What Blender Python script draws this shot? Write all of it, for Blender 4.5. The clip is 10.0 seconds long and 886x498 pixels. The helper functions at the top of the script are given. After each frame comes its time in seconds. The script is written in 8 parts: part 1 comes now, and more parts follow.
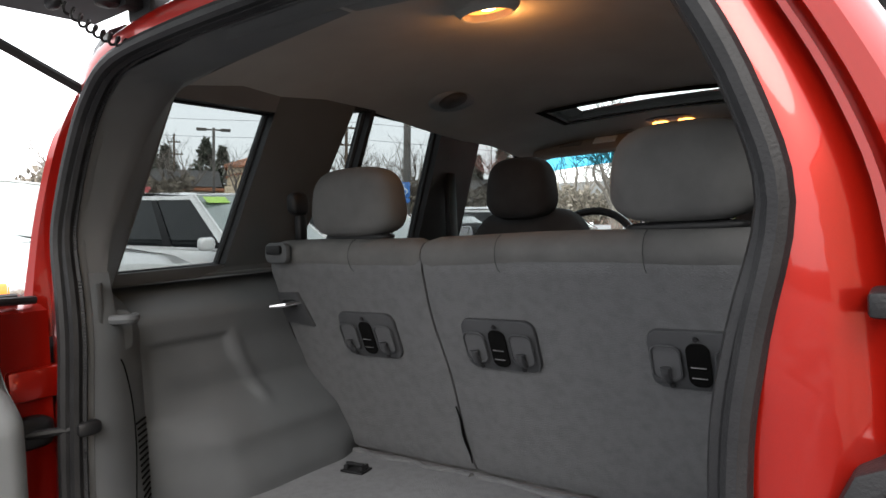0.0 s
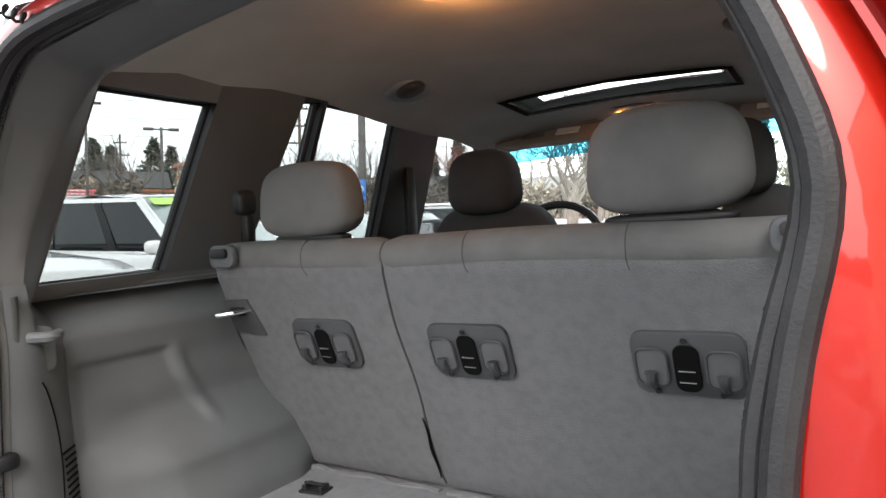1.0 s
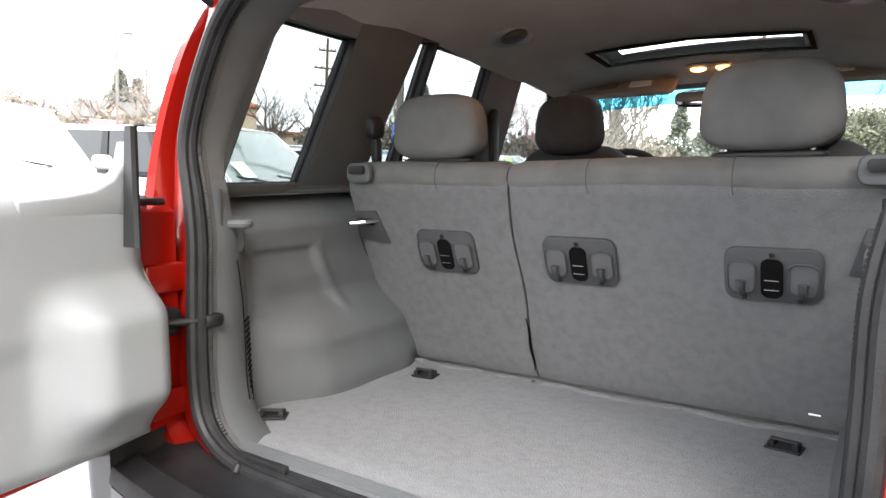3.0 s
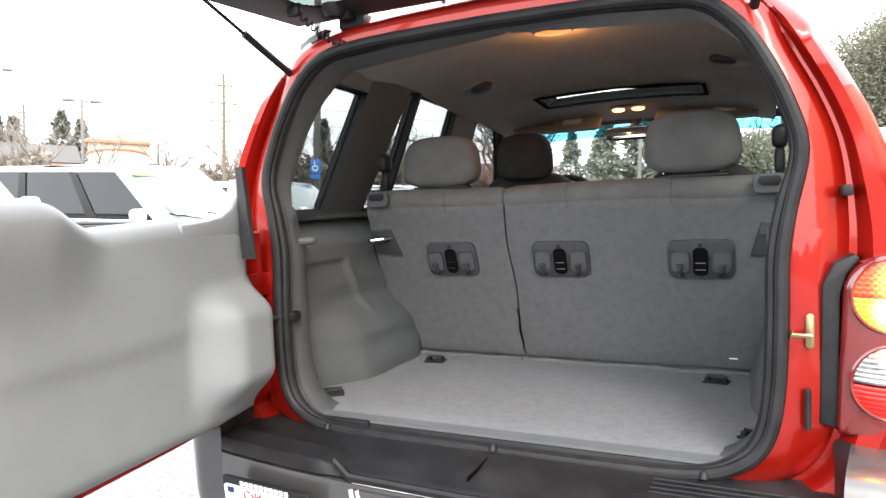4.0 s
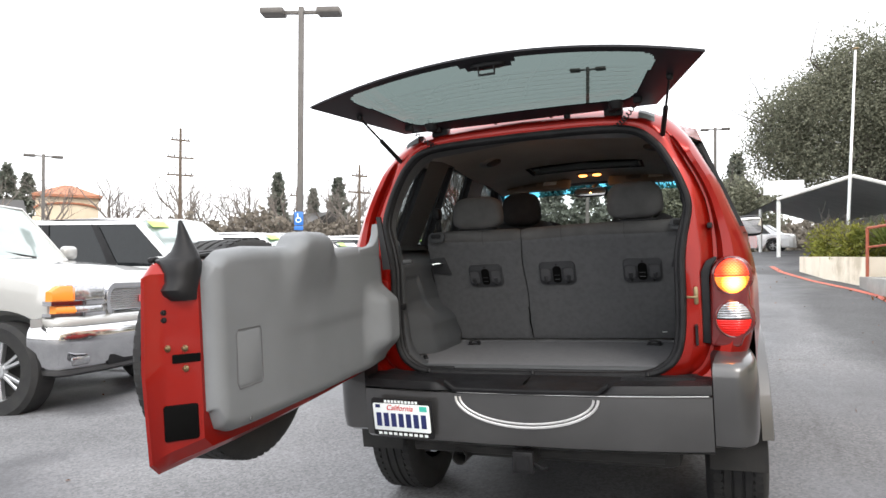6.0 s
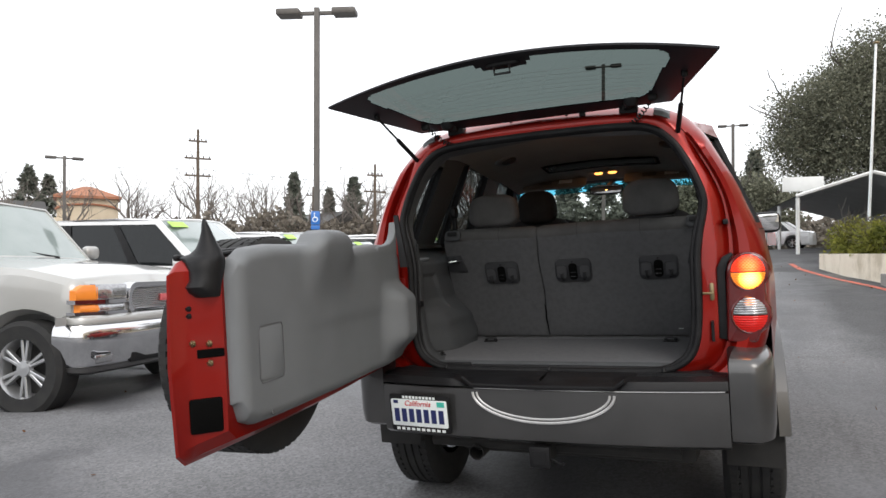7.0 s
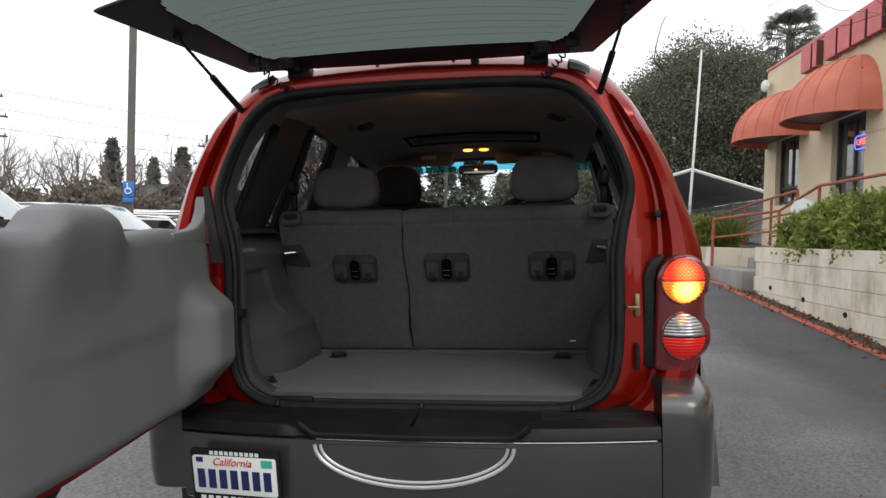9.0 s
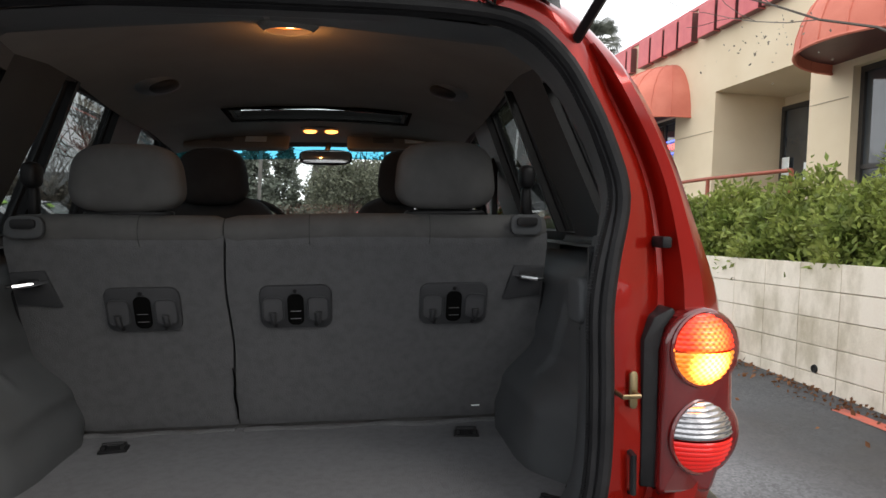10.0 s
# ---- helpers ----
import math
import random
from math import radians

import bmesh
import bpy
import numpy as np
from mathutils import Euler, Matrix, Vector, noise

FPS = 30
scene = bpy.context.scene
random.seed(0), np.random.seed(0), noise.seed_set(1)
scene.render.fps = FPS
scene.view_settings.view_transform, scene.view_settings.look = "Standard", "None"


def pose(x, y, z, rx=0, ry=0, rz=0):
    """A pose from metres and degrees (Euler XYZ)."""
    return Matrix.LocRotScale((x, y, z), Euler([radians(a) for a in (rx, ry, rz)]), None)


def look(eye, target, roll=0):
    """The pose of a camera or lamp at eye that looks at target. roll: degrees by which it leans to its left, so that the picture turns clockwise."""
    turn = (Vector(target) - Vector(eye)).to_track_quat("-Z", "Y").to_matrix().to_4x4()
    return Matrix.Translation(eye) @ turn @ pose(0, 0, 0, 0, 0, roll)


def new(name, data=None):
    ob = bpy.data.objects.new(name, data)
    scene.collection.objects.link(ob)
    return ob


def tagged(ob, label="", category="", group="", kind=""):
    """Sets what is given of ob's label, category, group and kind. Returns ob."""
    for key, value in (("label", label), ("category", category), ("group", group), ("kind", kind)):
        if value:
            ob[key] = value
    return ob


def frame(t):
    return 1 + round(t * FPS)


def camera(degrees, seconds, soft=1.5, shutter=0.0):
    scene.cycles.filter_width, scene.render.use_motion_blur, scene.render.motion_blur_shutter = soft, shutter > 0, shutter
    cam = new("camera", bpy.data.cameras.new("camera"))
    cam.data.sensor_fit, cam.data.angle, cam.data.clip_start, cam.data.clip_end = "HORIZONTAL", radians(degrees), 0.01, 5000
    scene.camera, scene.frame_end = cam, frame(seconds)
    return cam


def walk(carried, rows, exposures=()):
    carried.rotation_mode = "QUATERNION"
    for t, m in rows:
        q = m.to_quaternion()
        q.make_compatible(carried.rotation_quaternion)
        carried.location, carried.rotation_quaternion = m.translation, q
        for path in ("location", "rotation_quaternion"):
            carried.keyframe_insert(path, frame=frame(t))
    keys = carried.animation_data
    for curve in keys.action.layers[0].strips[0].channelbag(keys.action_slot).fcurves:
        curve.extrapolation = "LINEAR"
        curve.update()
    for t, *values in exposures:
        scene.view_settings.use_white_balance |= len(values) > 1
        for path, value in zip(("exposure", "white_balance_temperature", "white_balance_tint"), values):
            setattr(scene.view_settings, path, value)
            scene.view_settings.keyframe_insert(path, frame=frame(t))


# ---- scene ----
cam = camera(67.6, 10.0)
PATH = [
    (0, (0.609, -0.681, 1.343), (-0.476, 0.997, 1.256), 0.61),
    (0.5, (0.562, -0.606, 1.327), (-0.328, 1.176, 1.148), -1.20),
    (1, (0.539, -0.589, 1.342), (-0.436, 1.155, 1.246), -0.57),
    (1.5, (0.536, -0.626, 1.326), (-0.390, 1.144, 1.230), 0.58),
    (2, (0.513, -0.680, 1.317), (-0.337, 1.127, 1.206), 1.09),
    (2.5, (0.522, -0.776, 1.297), (-0.361, 1.009, 1.111), 1.69),
    (3, (0.464, -0.925, 1.278), (-0.544, 0.786, 1.039), 2.94),
    (3.2, (0.408, -1.026, 1.267), (-0.522, 0.727, 1.025), 3.19),
    (4.3, (0.400, -1.643, 1.244), (-0.343, 0.212, 1.155), 0.91),
    (4.5, (0.402, -1.765, 1.238), (-0.340, 0.091, 1.176), 1.27),
    (5, (0.365, -2.108, 1.211), (-0.250, -0.206, 1.181), 0.66),
    (5.5, (0.394, -2.418, 1.203), (-0.214, -0.512, 1.205), 1.06),
    (6, (0.439, -2.705, 1.171), (-0.180, -0.803, 1.189), 0.26),
    (7.5, (0.445, -2.737, 1.165), (-0.232, -0.855, 1.167), 0.26),
    (8, (0.379, -2.601, 1.180), (-0.290, -0.716, 1.156), 0.60),
    (8.5, (0.266, -2.383, 1.208), (-0.207, -0.441, 1.164), 0.91),
    (9, (0.200, -2.008, 1.201), (0.008, -0.017, 1.166), 1.64),
    (9.5, (0.111, -1.609, 1.233), (0.099, 0.391, 1.232), 1.82),
    (10, (0.028, -1.164, 1.281), (0.391, 0.803, 1.238), 2.47),
]
EXPOSURES = [(0.0, 1.65), (0.5, 2.15), (1.0, 2.5), (2.0, 2.8), (2.5, 2.85), (3.2, 2.7), (4.5, 2.1), (5.5, 1.35), (6.0, 1.1), (7.5, 0.10), (8.5, -0.03), (9.5, 0.35), (10.0, 0.65)]
walk(cam, [(t, look(eye, target, roll)) for t, eye, target, roll in PATH], EXPOSURES)

# ---- sky and sun: bright overcast ----
SUN_UP, SUN_TURN = 42.0, 150.0
world = bpy.data.worlds.new("overcast_sky")
scene.world = world
world.use_nodes = True
wn, wl = world.node_tree.nodes, world.node_tree.links
sky = wn.new("ShaderNodeTexSky")
sky.sky_type = "NISHITA"
sky.sun_disc = False
sky.sun_elevation, sky.sun_rotation = radians(SUN_UP), radians(SUN_TURN)
sky.dust_density = 6.0
cloud = wn.new("ShaderNodeMixRGB")
cloud.inputs[0].default_value = 0.86
cloud.inputs[2].default_value = (8.3, 8.4, 8.6, 1)
wl.new(sky.outputs[0], cloud.inputs[1])
wl.new(cloud.outputs[0], wn["Background"].inputs[0])
wn["Background"].inputs[1].default_value = 0.16
sun = new("sun", bpy.data.lights.new("sun", "SUN"))
sun.data.energy, sun.data.angle, sun.data.color = 0.7, radians(25), (1.0, 0.97, 0.93)
sa, sr = radians(SUN_UP), radians(SUN_TURN)
sun.matrix_world = look((20 * math.sin(sr) * math.cos(sa), 20 * math.cos(sr) * math.cos(sa), 20 * math.sin(sa)), (0, 0, 0))


# ---- materials ----
def surface(name, c1, c2=None, scale=8.0, rough=0.6, metal=0.0, bump=0.0, fine=400.0, coat=0.0, rough2=None, spec=0.5, detail=6.0, mid=0.5):
    """Two colours mixed by a broad and a fine noise, with fine relief."""
    m = bpy.data.materials.new(name)
    m.use_nodes = True
    n, l = m.node_tree.nodes, m.node_tree.links
    b = n["Principled BSDF"]
    tc = n.new("ShaderNodeTexCoord")
    big, small = n.new("ShaderNodeTexNoise"), n.new("ShaderNodeTexNoise")
    big.inputs["Scale"].default_value, small.inputs["Scale"].default_value = scale, fine
    big.inputs["Detail"].default_value, small.inputs["Detail"].default_value = detail, 3.0
    l.new(tc.outputs["Object"], big.inputs["Vector"])
    l.new(tc.outputs["Object"], small.inputs["Vector"])
    add = n.new("ShaderNodeMath")
    add.operation = "MULTIPLY_ADD"
    add.inputs[1].default_value = 0.35
    l.new(small.outputs[0], add.inputs[0])
    l.new(big.outputs[0], add.inputs[2])
    ramp = n.new("ShaderNodeValToRGB")
    ramp.color_ramp.elements[0].position, ramp.color_ramp.elements[1].position = mid + 0.0, mid + 0.35
    c2 = c2 or tuple(v * 1.18 for v in c1)
    ramp.color_ramp.elements[0].color, ramp.color_ramp.elements[1].color = (*c1, 1), (*c2, 1)
    l.new(add.outputs[0], ramp.inputs[0])
    l.new(ramp.outputs[0], b.inputs["Base Color"])
    b.inputs["Roughness"].default_value, b.inputs["Metallic"].default_value = rough, metal
    b.inputs["Coat Weight"].default_value, b.inputs["Coat Roughness"].default_value = coat, 0.04
    b.inputs["Specular IOR Level"].default_value = spec
    if rough2 is not None:
        mr = n.new("ShaderNodeMapRange")
        mr.inputs[1].default_value, mr.inputs[2].default_value = 0.35, 0.65
        mr.inputs[3].default_value, mr.inputs[4].default_value = rough, rough2
        l.new(big.outputs[0], mr.inputs[0])
        l.new(mr.outputs[0], b.inputs["Roughness"])
    if bump:
        bp = n.new("ShaderNodeBump")
        bp.inputs["Strength"].default_value, bp.inputs["Distance"].default_value = bump, 0.002
        l.new(small.outputs[0], bp.inputs["Height"])
        l.new(bp.outputs[0], b.inputs["Normal"])
    return m


def mottled(m, dark, lo, hi, size=(3.0, 3.0, 3.0), detail=9.0):
    """Stains with a ragged shape of their own over a surface."""
    n, l = m.node_tree.nodes, m.node_tree.links
    b = n["Principled BSDF"]
    old = b.inputs["Base Color"].links[0].from_socket
    geo, mp, nz, cr, mx = n.new("ShaderNodeNewGeometry"), n.new("ShaderNodeMapping"), n.new("ShaderNodeTexNoise"), n.new("ShaderNodeValToRGB"), n.new("ShaderNodeMixRGB")
    mp.inputs["Scale"].default_value = size
    nz.inputs["Scale"].default_value, nz.inputs["Detail"].default_value, nz.inputs["Roughness"].default_value = 1.0, detail, 0.65
    cr.color_ramp.elements[0].position, cr.color_ramp.elements[1].position = lo, hi
    cr.color_ramp.elements[0].color, cr.color_ramp.elements[1].color = (*dark, 1), (1, 1, 1, 1)
    mx.blend_type, mx.inputs[0].default_value = "MULTIPLY", 1.0
    l.new(geo.outputs["Position"], mp.inputs["Vector"])
    l.new(mp.outputs[0], nz.inputs["Vector"])
    l.new(nz.outputs[0], cr.inputs[0])
    l.new(old, mx.inputs[1])
    l.new(cr.outputs[0], mx.inputs[2])
    l.new(mx.outputs[0], b.inputs["Base Color"])
    return m


def glow(name, color, strength, base=None):
    m = bpy.data.materials.new(name)
    m.use_nodes = True
    b = m.node_tree.nodes["Principled BSDF"]
    b.inputs["Base Color"].default_value = (*(base or color), 1)
    b.inputs["Emission Color"].default_value, b.inputs["Emission Strength"].default_value = (*color, 1), strength
    b.inputs["Roughness"].default_value = 0.2
    return m


def pane_glass(name, tint, gloss=1.0):
    """Thin clear or tinted glass: what is behind it shows tinted, and it mirrors more at a slant."""
    m = bpy.data.materials.new(name)
    m.use_nodes = True
    n, l = m.node_tree.nodes, m.node_tree.links
    n.remove(n["Principled BSDF"])
    t, g, mix, f = n.new("ShaderNodeBsdfTransparent"), n.new("ShaderNodeBsdfGlossy"), n.new("ShaderNodeMixShader"), n.new("ShaderNodeLayerWeight")
    t.inputs[0].default_value = (*tint, 1)
    g.inputs["Roughness"].default_value = 0.01
    f.inputs[0].default_value = 0.5
    slant = n.new("ShaderNodeMath")
    slant.operation = "POWER"
    slant.inputs[1].default_value = 4.5
    k = n.new("ShaderNodeMath")
    k.operation = "MULTIPLY_ADD"
    k.inputs[1].default_value, k.inputs[2].default_value = 0.9 * gloss, 0.05 * gloss
    l.new(f.outputs["Facing"], slant.inputs[0])
    l.new(slant.outputs[0], k.inputs[0])
    l.new(k.outputs[0], mix.inputs[0])
    l.new(t.outputs[0], mix.inputs[1])
    l.new(g.outputs[0], mix.inputs[2])
    l.new(mix.outputs[0], n["Material Output"].inputs[0])
    return m


RED = surface("red_metallic_paint", (0.235, 0.0055, 0.0022), (0.275, 0.0075, 0.003), 3.0, 0.30, 0.50, 0.0, 900.0, coat=0.55, spec=0.25)
RED_JAMB = RED
SEAL = surface("black_rubber", (0.008, 0.008, 0.009), (0.015, 0.015, 0.016), 20.0, 0.5, bump=0.3, fine=300.0, spec=0.22)
BLACK = surface("black_plastic", (0.008, 0.008, 0.009), (0.014, 0.014, 0.015), 14.0, 0.45, bump=0.25, fine=700.0, spec=0.22)
STEP = surface("black_bumper_plastic", (0.007, 0.007, 0.008), (0.013, 0.013, 0.014), 10.0, 0.34, bump=0.5, fine=500.0, rough2=0.48, spec=0.25)
FASCIA = surface("graphite_metallic_paint", (0.066, 0.0655, 0.066), (0.084, 0.0835, 0.084), 4.0, 0.34, 0.55, 0.0, 900.0, coat=0.8)
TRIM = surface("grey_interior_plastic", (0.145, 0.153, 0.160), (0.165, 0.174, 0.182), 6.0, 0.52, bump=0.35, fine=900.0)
TRIM_DARK = surface("dark_grey_interior_plastic", (0.075, 0.077, 0.080), (0.09, 0.092, 0.095), 8.0, 0.5, bump=0.3, fine=900.0)
CARPET = surface("grey_cargo_carpet", (0.118, 0.120, 0.126), (0.140, 0.142, 0.149), 55.0, 0.95, bump=1.0, fine=300.0, spec=0.1, mid=0.42)
SEATCARPET = surface("grey_seat_back_carpet", (0.083, 0.084, 0.088), (0.100, 0.101, 0.105), 45.0, 0.95, bump=0.9, fine=320.0, spec=0.1, mid=0.42)
FABRIC = surface("grey_seat_fabric", (0.088, 0.087, 0.087), (0.108, 0.107, 0.106), 16.0, 0.9, bump=0.7, fine=1100.0, spec=0.15)
FABRIC_DARK = surface("dark_grey_seat_fabric", (0.036, 0.036, 0.038), (0.045, 0.045, 0.047), 16.0, 0.9, bump=0.7, fine=1100.0, spec=0.15)
HEADLINER = surface("warm_grey_headliner_cloth", (0.30, 0.290, 0.275), (0.35, 0.338, 0.322), 5.0, 0.95, bump=0.5, fine=900.0, spec=0.1)
GLASS = pane_glass("tinted_privacy_glass", (0.46, 0.48, 0.48), 0.7)
LIFTGLASS = pane_glass("grey_green_tinted_glass", (0.100, 0.124, 0.116), 0.8)
CLEAR = pane_glass("clear_windscreen_glass", (0.86, 0.92, 0.90), 0.5)
SUNGLASS = pane_glass("sunroof_glass", (0.80, 0.84, 0.83), 0.25)
PANEL = surface("charcoal_plastic", (0.034, 0.035, 0.038), (0.044, 0.045, 0.048), 8.0, 0.55, bump=0.3, fine=900.0, spec=0.25)
# near-black stands in for the shade inside slots, gaps and pockets
SHADE_BLACK = surface("recess_shade_black", (0.002, 0.002, 0.002), (0.004, 0.004, 0.004), 8.0, 0.8, spec=0.05)
RECESS = surface("dark_grey_recess", (0.060, 0.061, 0.065), (0.072, 0.073, 0.077), 8.0, 0.55, bump=0.3, fine=900.0, spec=0.25)
# TRIM's grey darkened for the shade inside; the open gate keeps TRIM
TRIM_SHADED = surface("grey_interior_plastic_shaded", (0.060, 0.063, 0.067), (0.072, 0.076, 0.080), 6.0, 0.6, bump=0.35, fine=900.0, spec=0.25)
BAND = pane_glass("blue_sunband_glass", (0.10, 0.45, 0.62), 0.4)
FRIT = surface("black_glass_border", (0.016, 0.016, 0.019), None, 10.0, 0.45, spec=0.3)
CHROME = surface("chrome", (0.62, 0.62, 0.63), None, 5.0, 0.12, 1.0)
STEEL = surface("zinc_plated_steel", (0.24, 0.185, 0.10), (0.30, 0.24, 0.14), 30.0, 0.35, 0.9)
ALLOY = surface("silver_alloy", (0.52, 0.53, 0.54), (0.58, 0.59, 0.60), 20.0, 0.3, 0.85)
TYRE = surface("tyre_rubber", (0.009, 0.009, 0.010), (0.018, 0.018, 0.017), 12.0, 0.8, bump=0.4, fine=250.0)
UNDER = surface("dark_underbody", (0.010, 0.010, 0.010), (0.02, 0.019, 0.018), 10.0, 0.8)
SILVERLINE = surface("silver_line_paint", (0.60, 0.60, 0.60), None, 9.0, 0.35, 0.5)
WHITE = surface("white_car_paint", (0.74, 0.75, 0.76), (0.79, 0.80, 0.80), 2.0, 0.3, 0.0, coat=1.0)
PEWTER = surface("light_pewter_car_paint", (0.38, 0.38, 0.365), (0.42, 0.42, 0.405), 2.0, 0.32, 0.2, coat=1.0)
CARGLASS = surface("dark_car_glass", (0.009, 0.011, 0.012), None, 2.0, 0.04, spec=0.35)
SCREEN = surface("pale_windscreen", (0.22, 0.27, 0.26), (0.30, 0.35, 0.34), 2.0, 0.06, coat=1.0)
STICKER = surface("lime_green_paper", (0.45, 0.72, 0.16), None, 6.0, 0.7)
PAPER = surface("white_paper", (0.75, 0.80, 0.80), None, 6.0, 0.7)
AMBER = glow("amber_indicator_lens", (1.0, 0.30, 0.02), 0.04, (0.72, 0.22, 0.03))


# ---- mesh tools ----
def part(name, bm, mats, parent=None, label="", angle=35.0, m=None):
    """Links a bmesh as one mesh object under a thing or under a part."""
    me = bpy.data.meshes.new(name)
    bmesh.ops.recalc_face_normals(bm, faces=bm.faces)
    bm.to_mesh(me)
    bm.free()
    for mat in mats if isinstance(mats, (list, tuple)) else [mats]:
        me.materials.append(mat)
    me.polygons.foreach_set("use_smooth", [True] * len(me.polygons))
    me.set_sharp_from_angle(angle=radians(angle))
    ob = new(name, me)
    if parent is not None:
        ob.parent = parent
    if m is not None:
        ob.matrix_basis = m
    if label:
        tagged(ob, label)
    return ob


def thing(name, label, category, m=None, group="", kind=""):
    ob = new(name)
    ob.empty_display_size = 0.2
    if m is not None:
        ob.matrix_basis = m
    return tagged(ob, label, category, group, kind)


def box(bm, x0, x1, y0, y1, z0, z1, bevel=0.0, seg=2, m=None, mi=0):
    vs = [bm.verts.new((x, y, z)) for x in (x0, x1) for y in (y0, y1) for z in (z0, z1)]
    fs = [bm.faces.new([vs[i] for i in q]) for q in ((0, 1, 3, 2), (4, 6, 7, 5), (0, 4, 5, 1), (2, 3, 7, 6), (0, 2, 6, 4), (1, 5, 7, 3))]
    for f in fs:
        f.material_index = mi
    if bevel:
        es = list({e for f in fs for e in f.edges})
        made = bmesh.ops.bevel(bm, geom=es, offset=bevel, segments=seg, affect="EDGES", profile=0.5)
        vs = list({v for f in made["faces"] for v in f.verts} | {v for v in vs if v.is_valid})
    if m is not None:
        bmesh.ops.transform(bm, matrix=m, verts=[v for v in vs if v.is_valid])
    return vs


def loft(bm, rings, closed=True, caps=False, mi=0):
    """Quads between rows of points; closed: each row is a ring."""
    rows = [[bm.verts.new(p) for p in ring] for ring in rings]
    for a, b in zip(rows, rows[1:]):
        n = len(a)
        for i in range(n if closed else n - 1):
            j = (i + 1) % n
            f = bm.faces.new((a[i], a[j], b[j], b[i]))
            f.material_index = mi
    if caps:
        for row in (rows[0], rows[-1]):
            bm.faces.new(row).material_index = mi
    return rows


def tube(bm, pts, r, sides=8, closed=False, caps=True, mi=0):
    """A round bar along points; r: one radius or one a point."""
    pts = [Vector(p) for p in pts]
    n = len(pts)
    rs = r if isinstance(r, (list, tuple)) else [r] * n
    rings, ref = [], None
    for i, p in enumerate(pts):
        a, b = pts[i - 1] if (i or closed) else p, pts[(i + 1) % n] if (i < n - 1 or closed) else p
        d = (b - a).normalized()
        if ref is None:
            ref = d.orthogonal().normalized()
        ref = (ref - d * ref.dot(d)).normalized()
        o = d.cross(ref)
        rings.append([p + rs[i] * (math.cos(k * math.tau / sides) * ref + math.sin(k * math.tau / sides) * o) for k in range(sides)])
    if closed:
        rings.append(rings[0])
    return loft(bm, rings, True, caps and not closed, mi)


def plate(bm, outline, depth, bevel=0.0, seg=2, m=None, mi=0):
    """A flat outline in x and z, given thickness along +y, with rounded edges; m places it."""
    vs = [bm.verts.new((x, 0, z)) for x, z in outline]
    f = bm.faces.new(vs)
    ex = bmesh.ops.extrude_face_region(bm, geom=[f])
    top = [v for v in ex["geom"] if isinstance(v, bmesh.types.BMVert)]
    bmesh.ops.translate(bm, verts=top, vec=(0, depth, 0))
    allv = set(vs) | set(top)
    faces = {g for v in allv for g in v.link_faces}
    if bevel:
        es = [e for e in {e for v in allv for e in v.link_edges} if e.is_manifold and e.calc_face_angle(0) > 0.6]
        made = bmesh.ops.bevel(bm, geom=es, offset=bevel, segments=seg, affect="EDGES", profile=0.5)
        allv = {v for v in allv if v.is_valid} | {v for g in made["faces"] for v in g.verts}
        faces = {g for v in allv for g in v.link_faces}
    for g in faces:
        g.material_index = mi
    if m is not None:
        bmesh.ops.transform(bm, matrix=m, verts=list(allv))
    return allv


def lathe(bm, profile, sides=32, m=None, mi=0, caps=False):
    """Turns (radius, along) pairs round the x axis."""
    rings = [[(a, r * math.cos(k * math.tau / sides), r * math.sin(k * math.tau / sides)) for k in range(sides)] for r, a in profile]
    rows = loft(bm, rings, True, caps, mi)
    if m is not None:
        bmesh.ops.transform(bm, matrix=m, verts=[v for row in rows for v in row])
    return rows


def rounded(w, h, r, n=5, cx=0.0, cz=0.0):
    """The outline of a rounded rectangle."""
    out = []
    for sx, sz, a0 in ((1, 1, 0), (-1, 1, 90), (-1, -1, 180), (1, -1, 270)):
        for k in range(n + 1):
            a = radians(a0 + 90 * k / n)
            out.append((cx + sx * (w / 2 - r) + r * math.cos(a), cz + sz * (h / 2 - r) + r * math.sin(a)))
    return out


def cushion(bm, c, size, power=3.0, m=None, nu=24, nv=16, mi=0, taper=0.0):
    """A soft block: a rounded box with swelling sides."""
    def s(v, e):
        return math.copysign(abs(v) ** e, v)
    rows, e = [], 2.0 / power
    for j in range(nv + 1):
        b = -math.pi / 2 + math.pi * j / nv
        row = []
        for i in range(nu):
            a = math.tau * i / nu
            x, y, z = s(math.cos(b), e) * s(math.cos(a), e), s(math.cos(b), e) * s(math.sin(a), e), s(math.sin(b), e)
            k = 1 - taper * z
            row.append((c[0] + size[0] / 2 * x * k, c[1] + size[1] / 2 * y * k, c[2] + size[2] / 2 * z))
        rows.append(row)
    made = loft(bm, rows[1:-1], True, True, mi)
    if m is not None:
        bmesh.ops.transform(bm, matrix=m, verts=[v for row in made for v in row])


def smooth(a, b, v):
    v = min(1.0, max(0.0, (v - a) / (b - a)))
    return v * v * (3 - 2 * v)


def bar(a, b, r, sides=8):
    bm = bmesh.new()
    tube(bm, [a, b], r, sides)
    return bm


# ---- the red car: built square in its own axes (x to its right, y ahead, z up from the tyres' ground), leaning with the slope it stands on ----
LEAN_CAR = Matrix.Translation((-0.010, 0.006, 0.003)) @ Matrix(((0.99748, 0.04962, -0.05071), (-0.05071, 0.99851, -0.02041), (0.04962, 0.02293, 0.99850))).to_4x4()
car = thing("suv", "red metallic compact suv, tailgate swung open and rear glass raised", "car", LEAN_CAR)


def yo(z):
    """How far ahead the rear opening's face lies at a height."""
    return 0.065 * z - 0.110


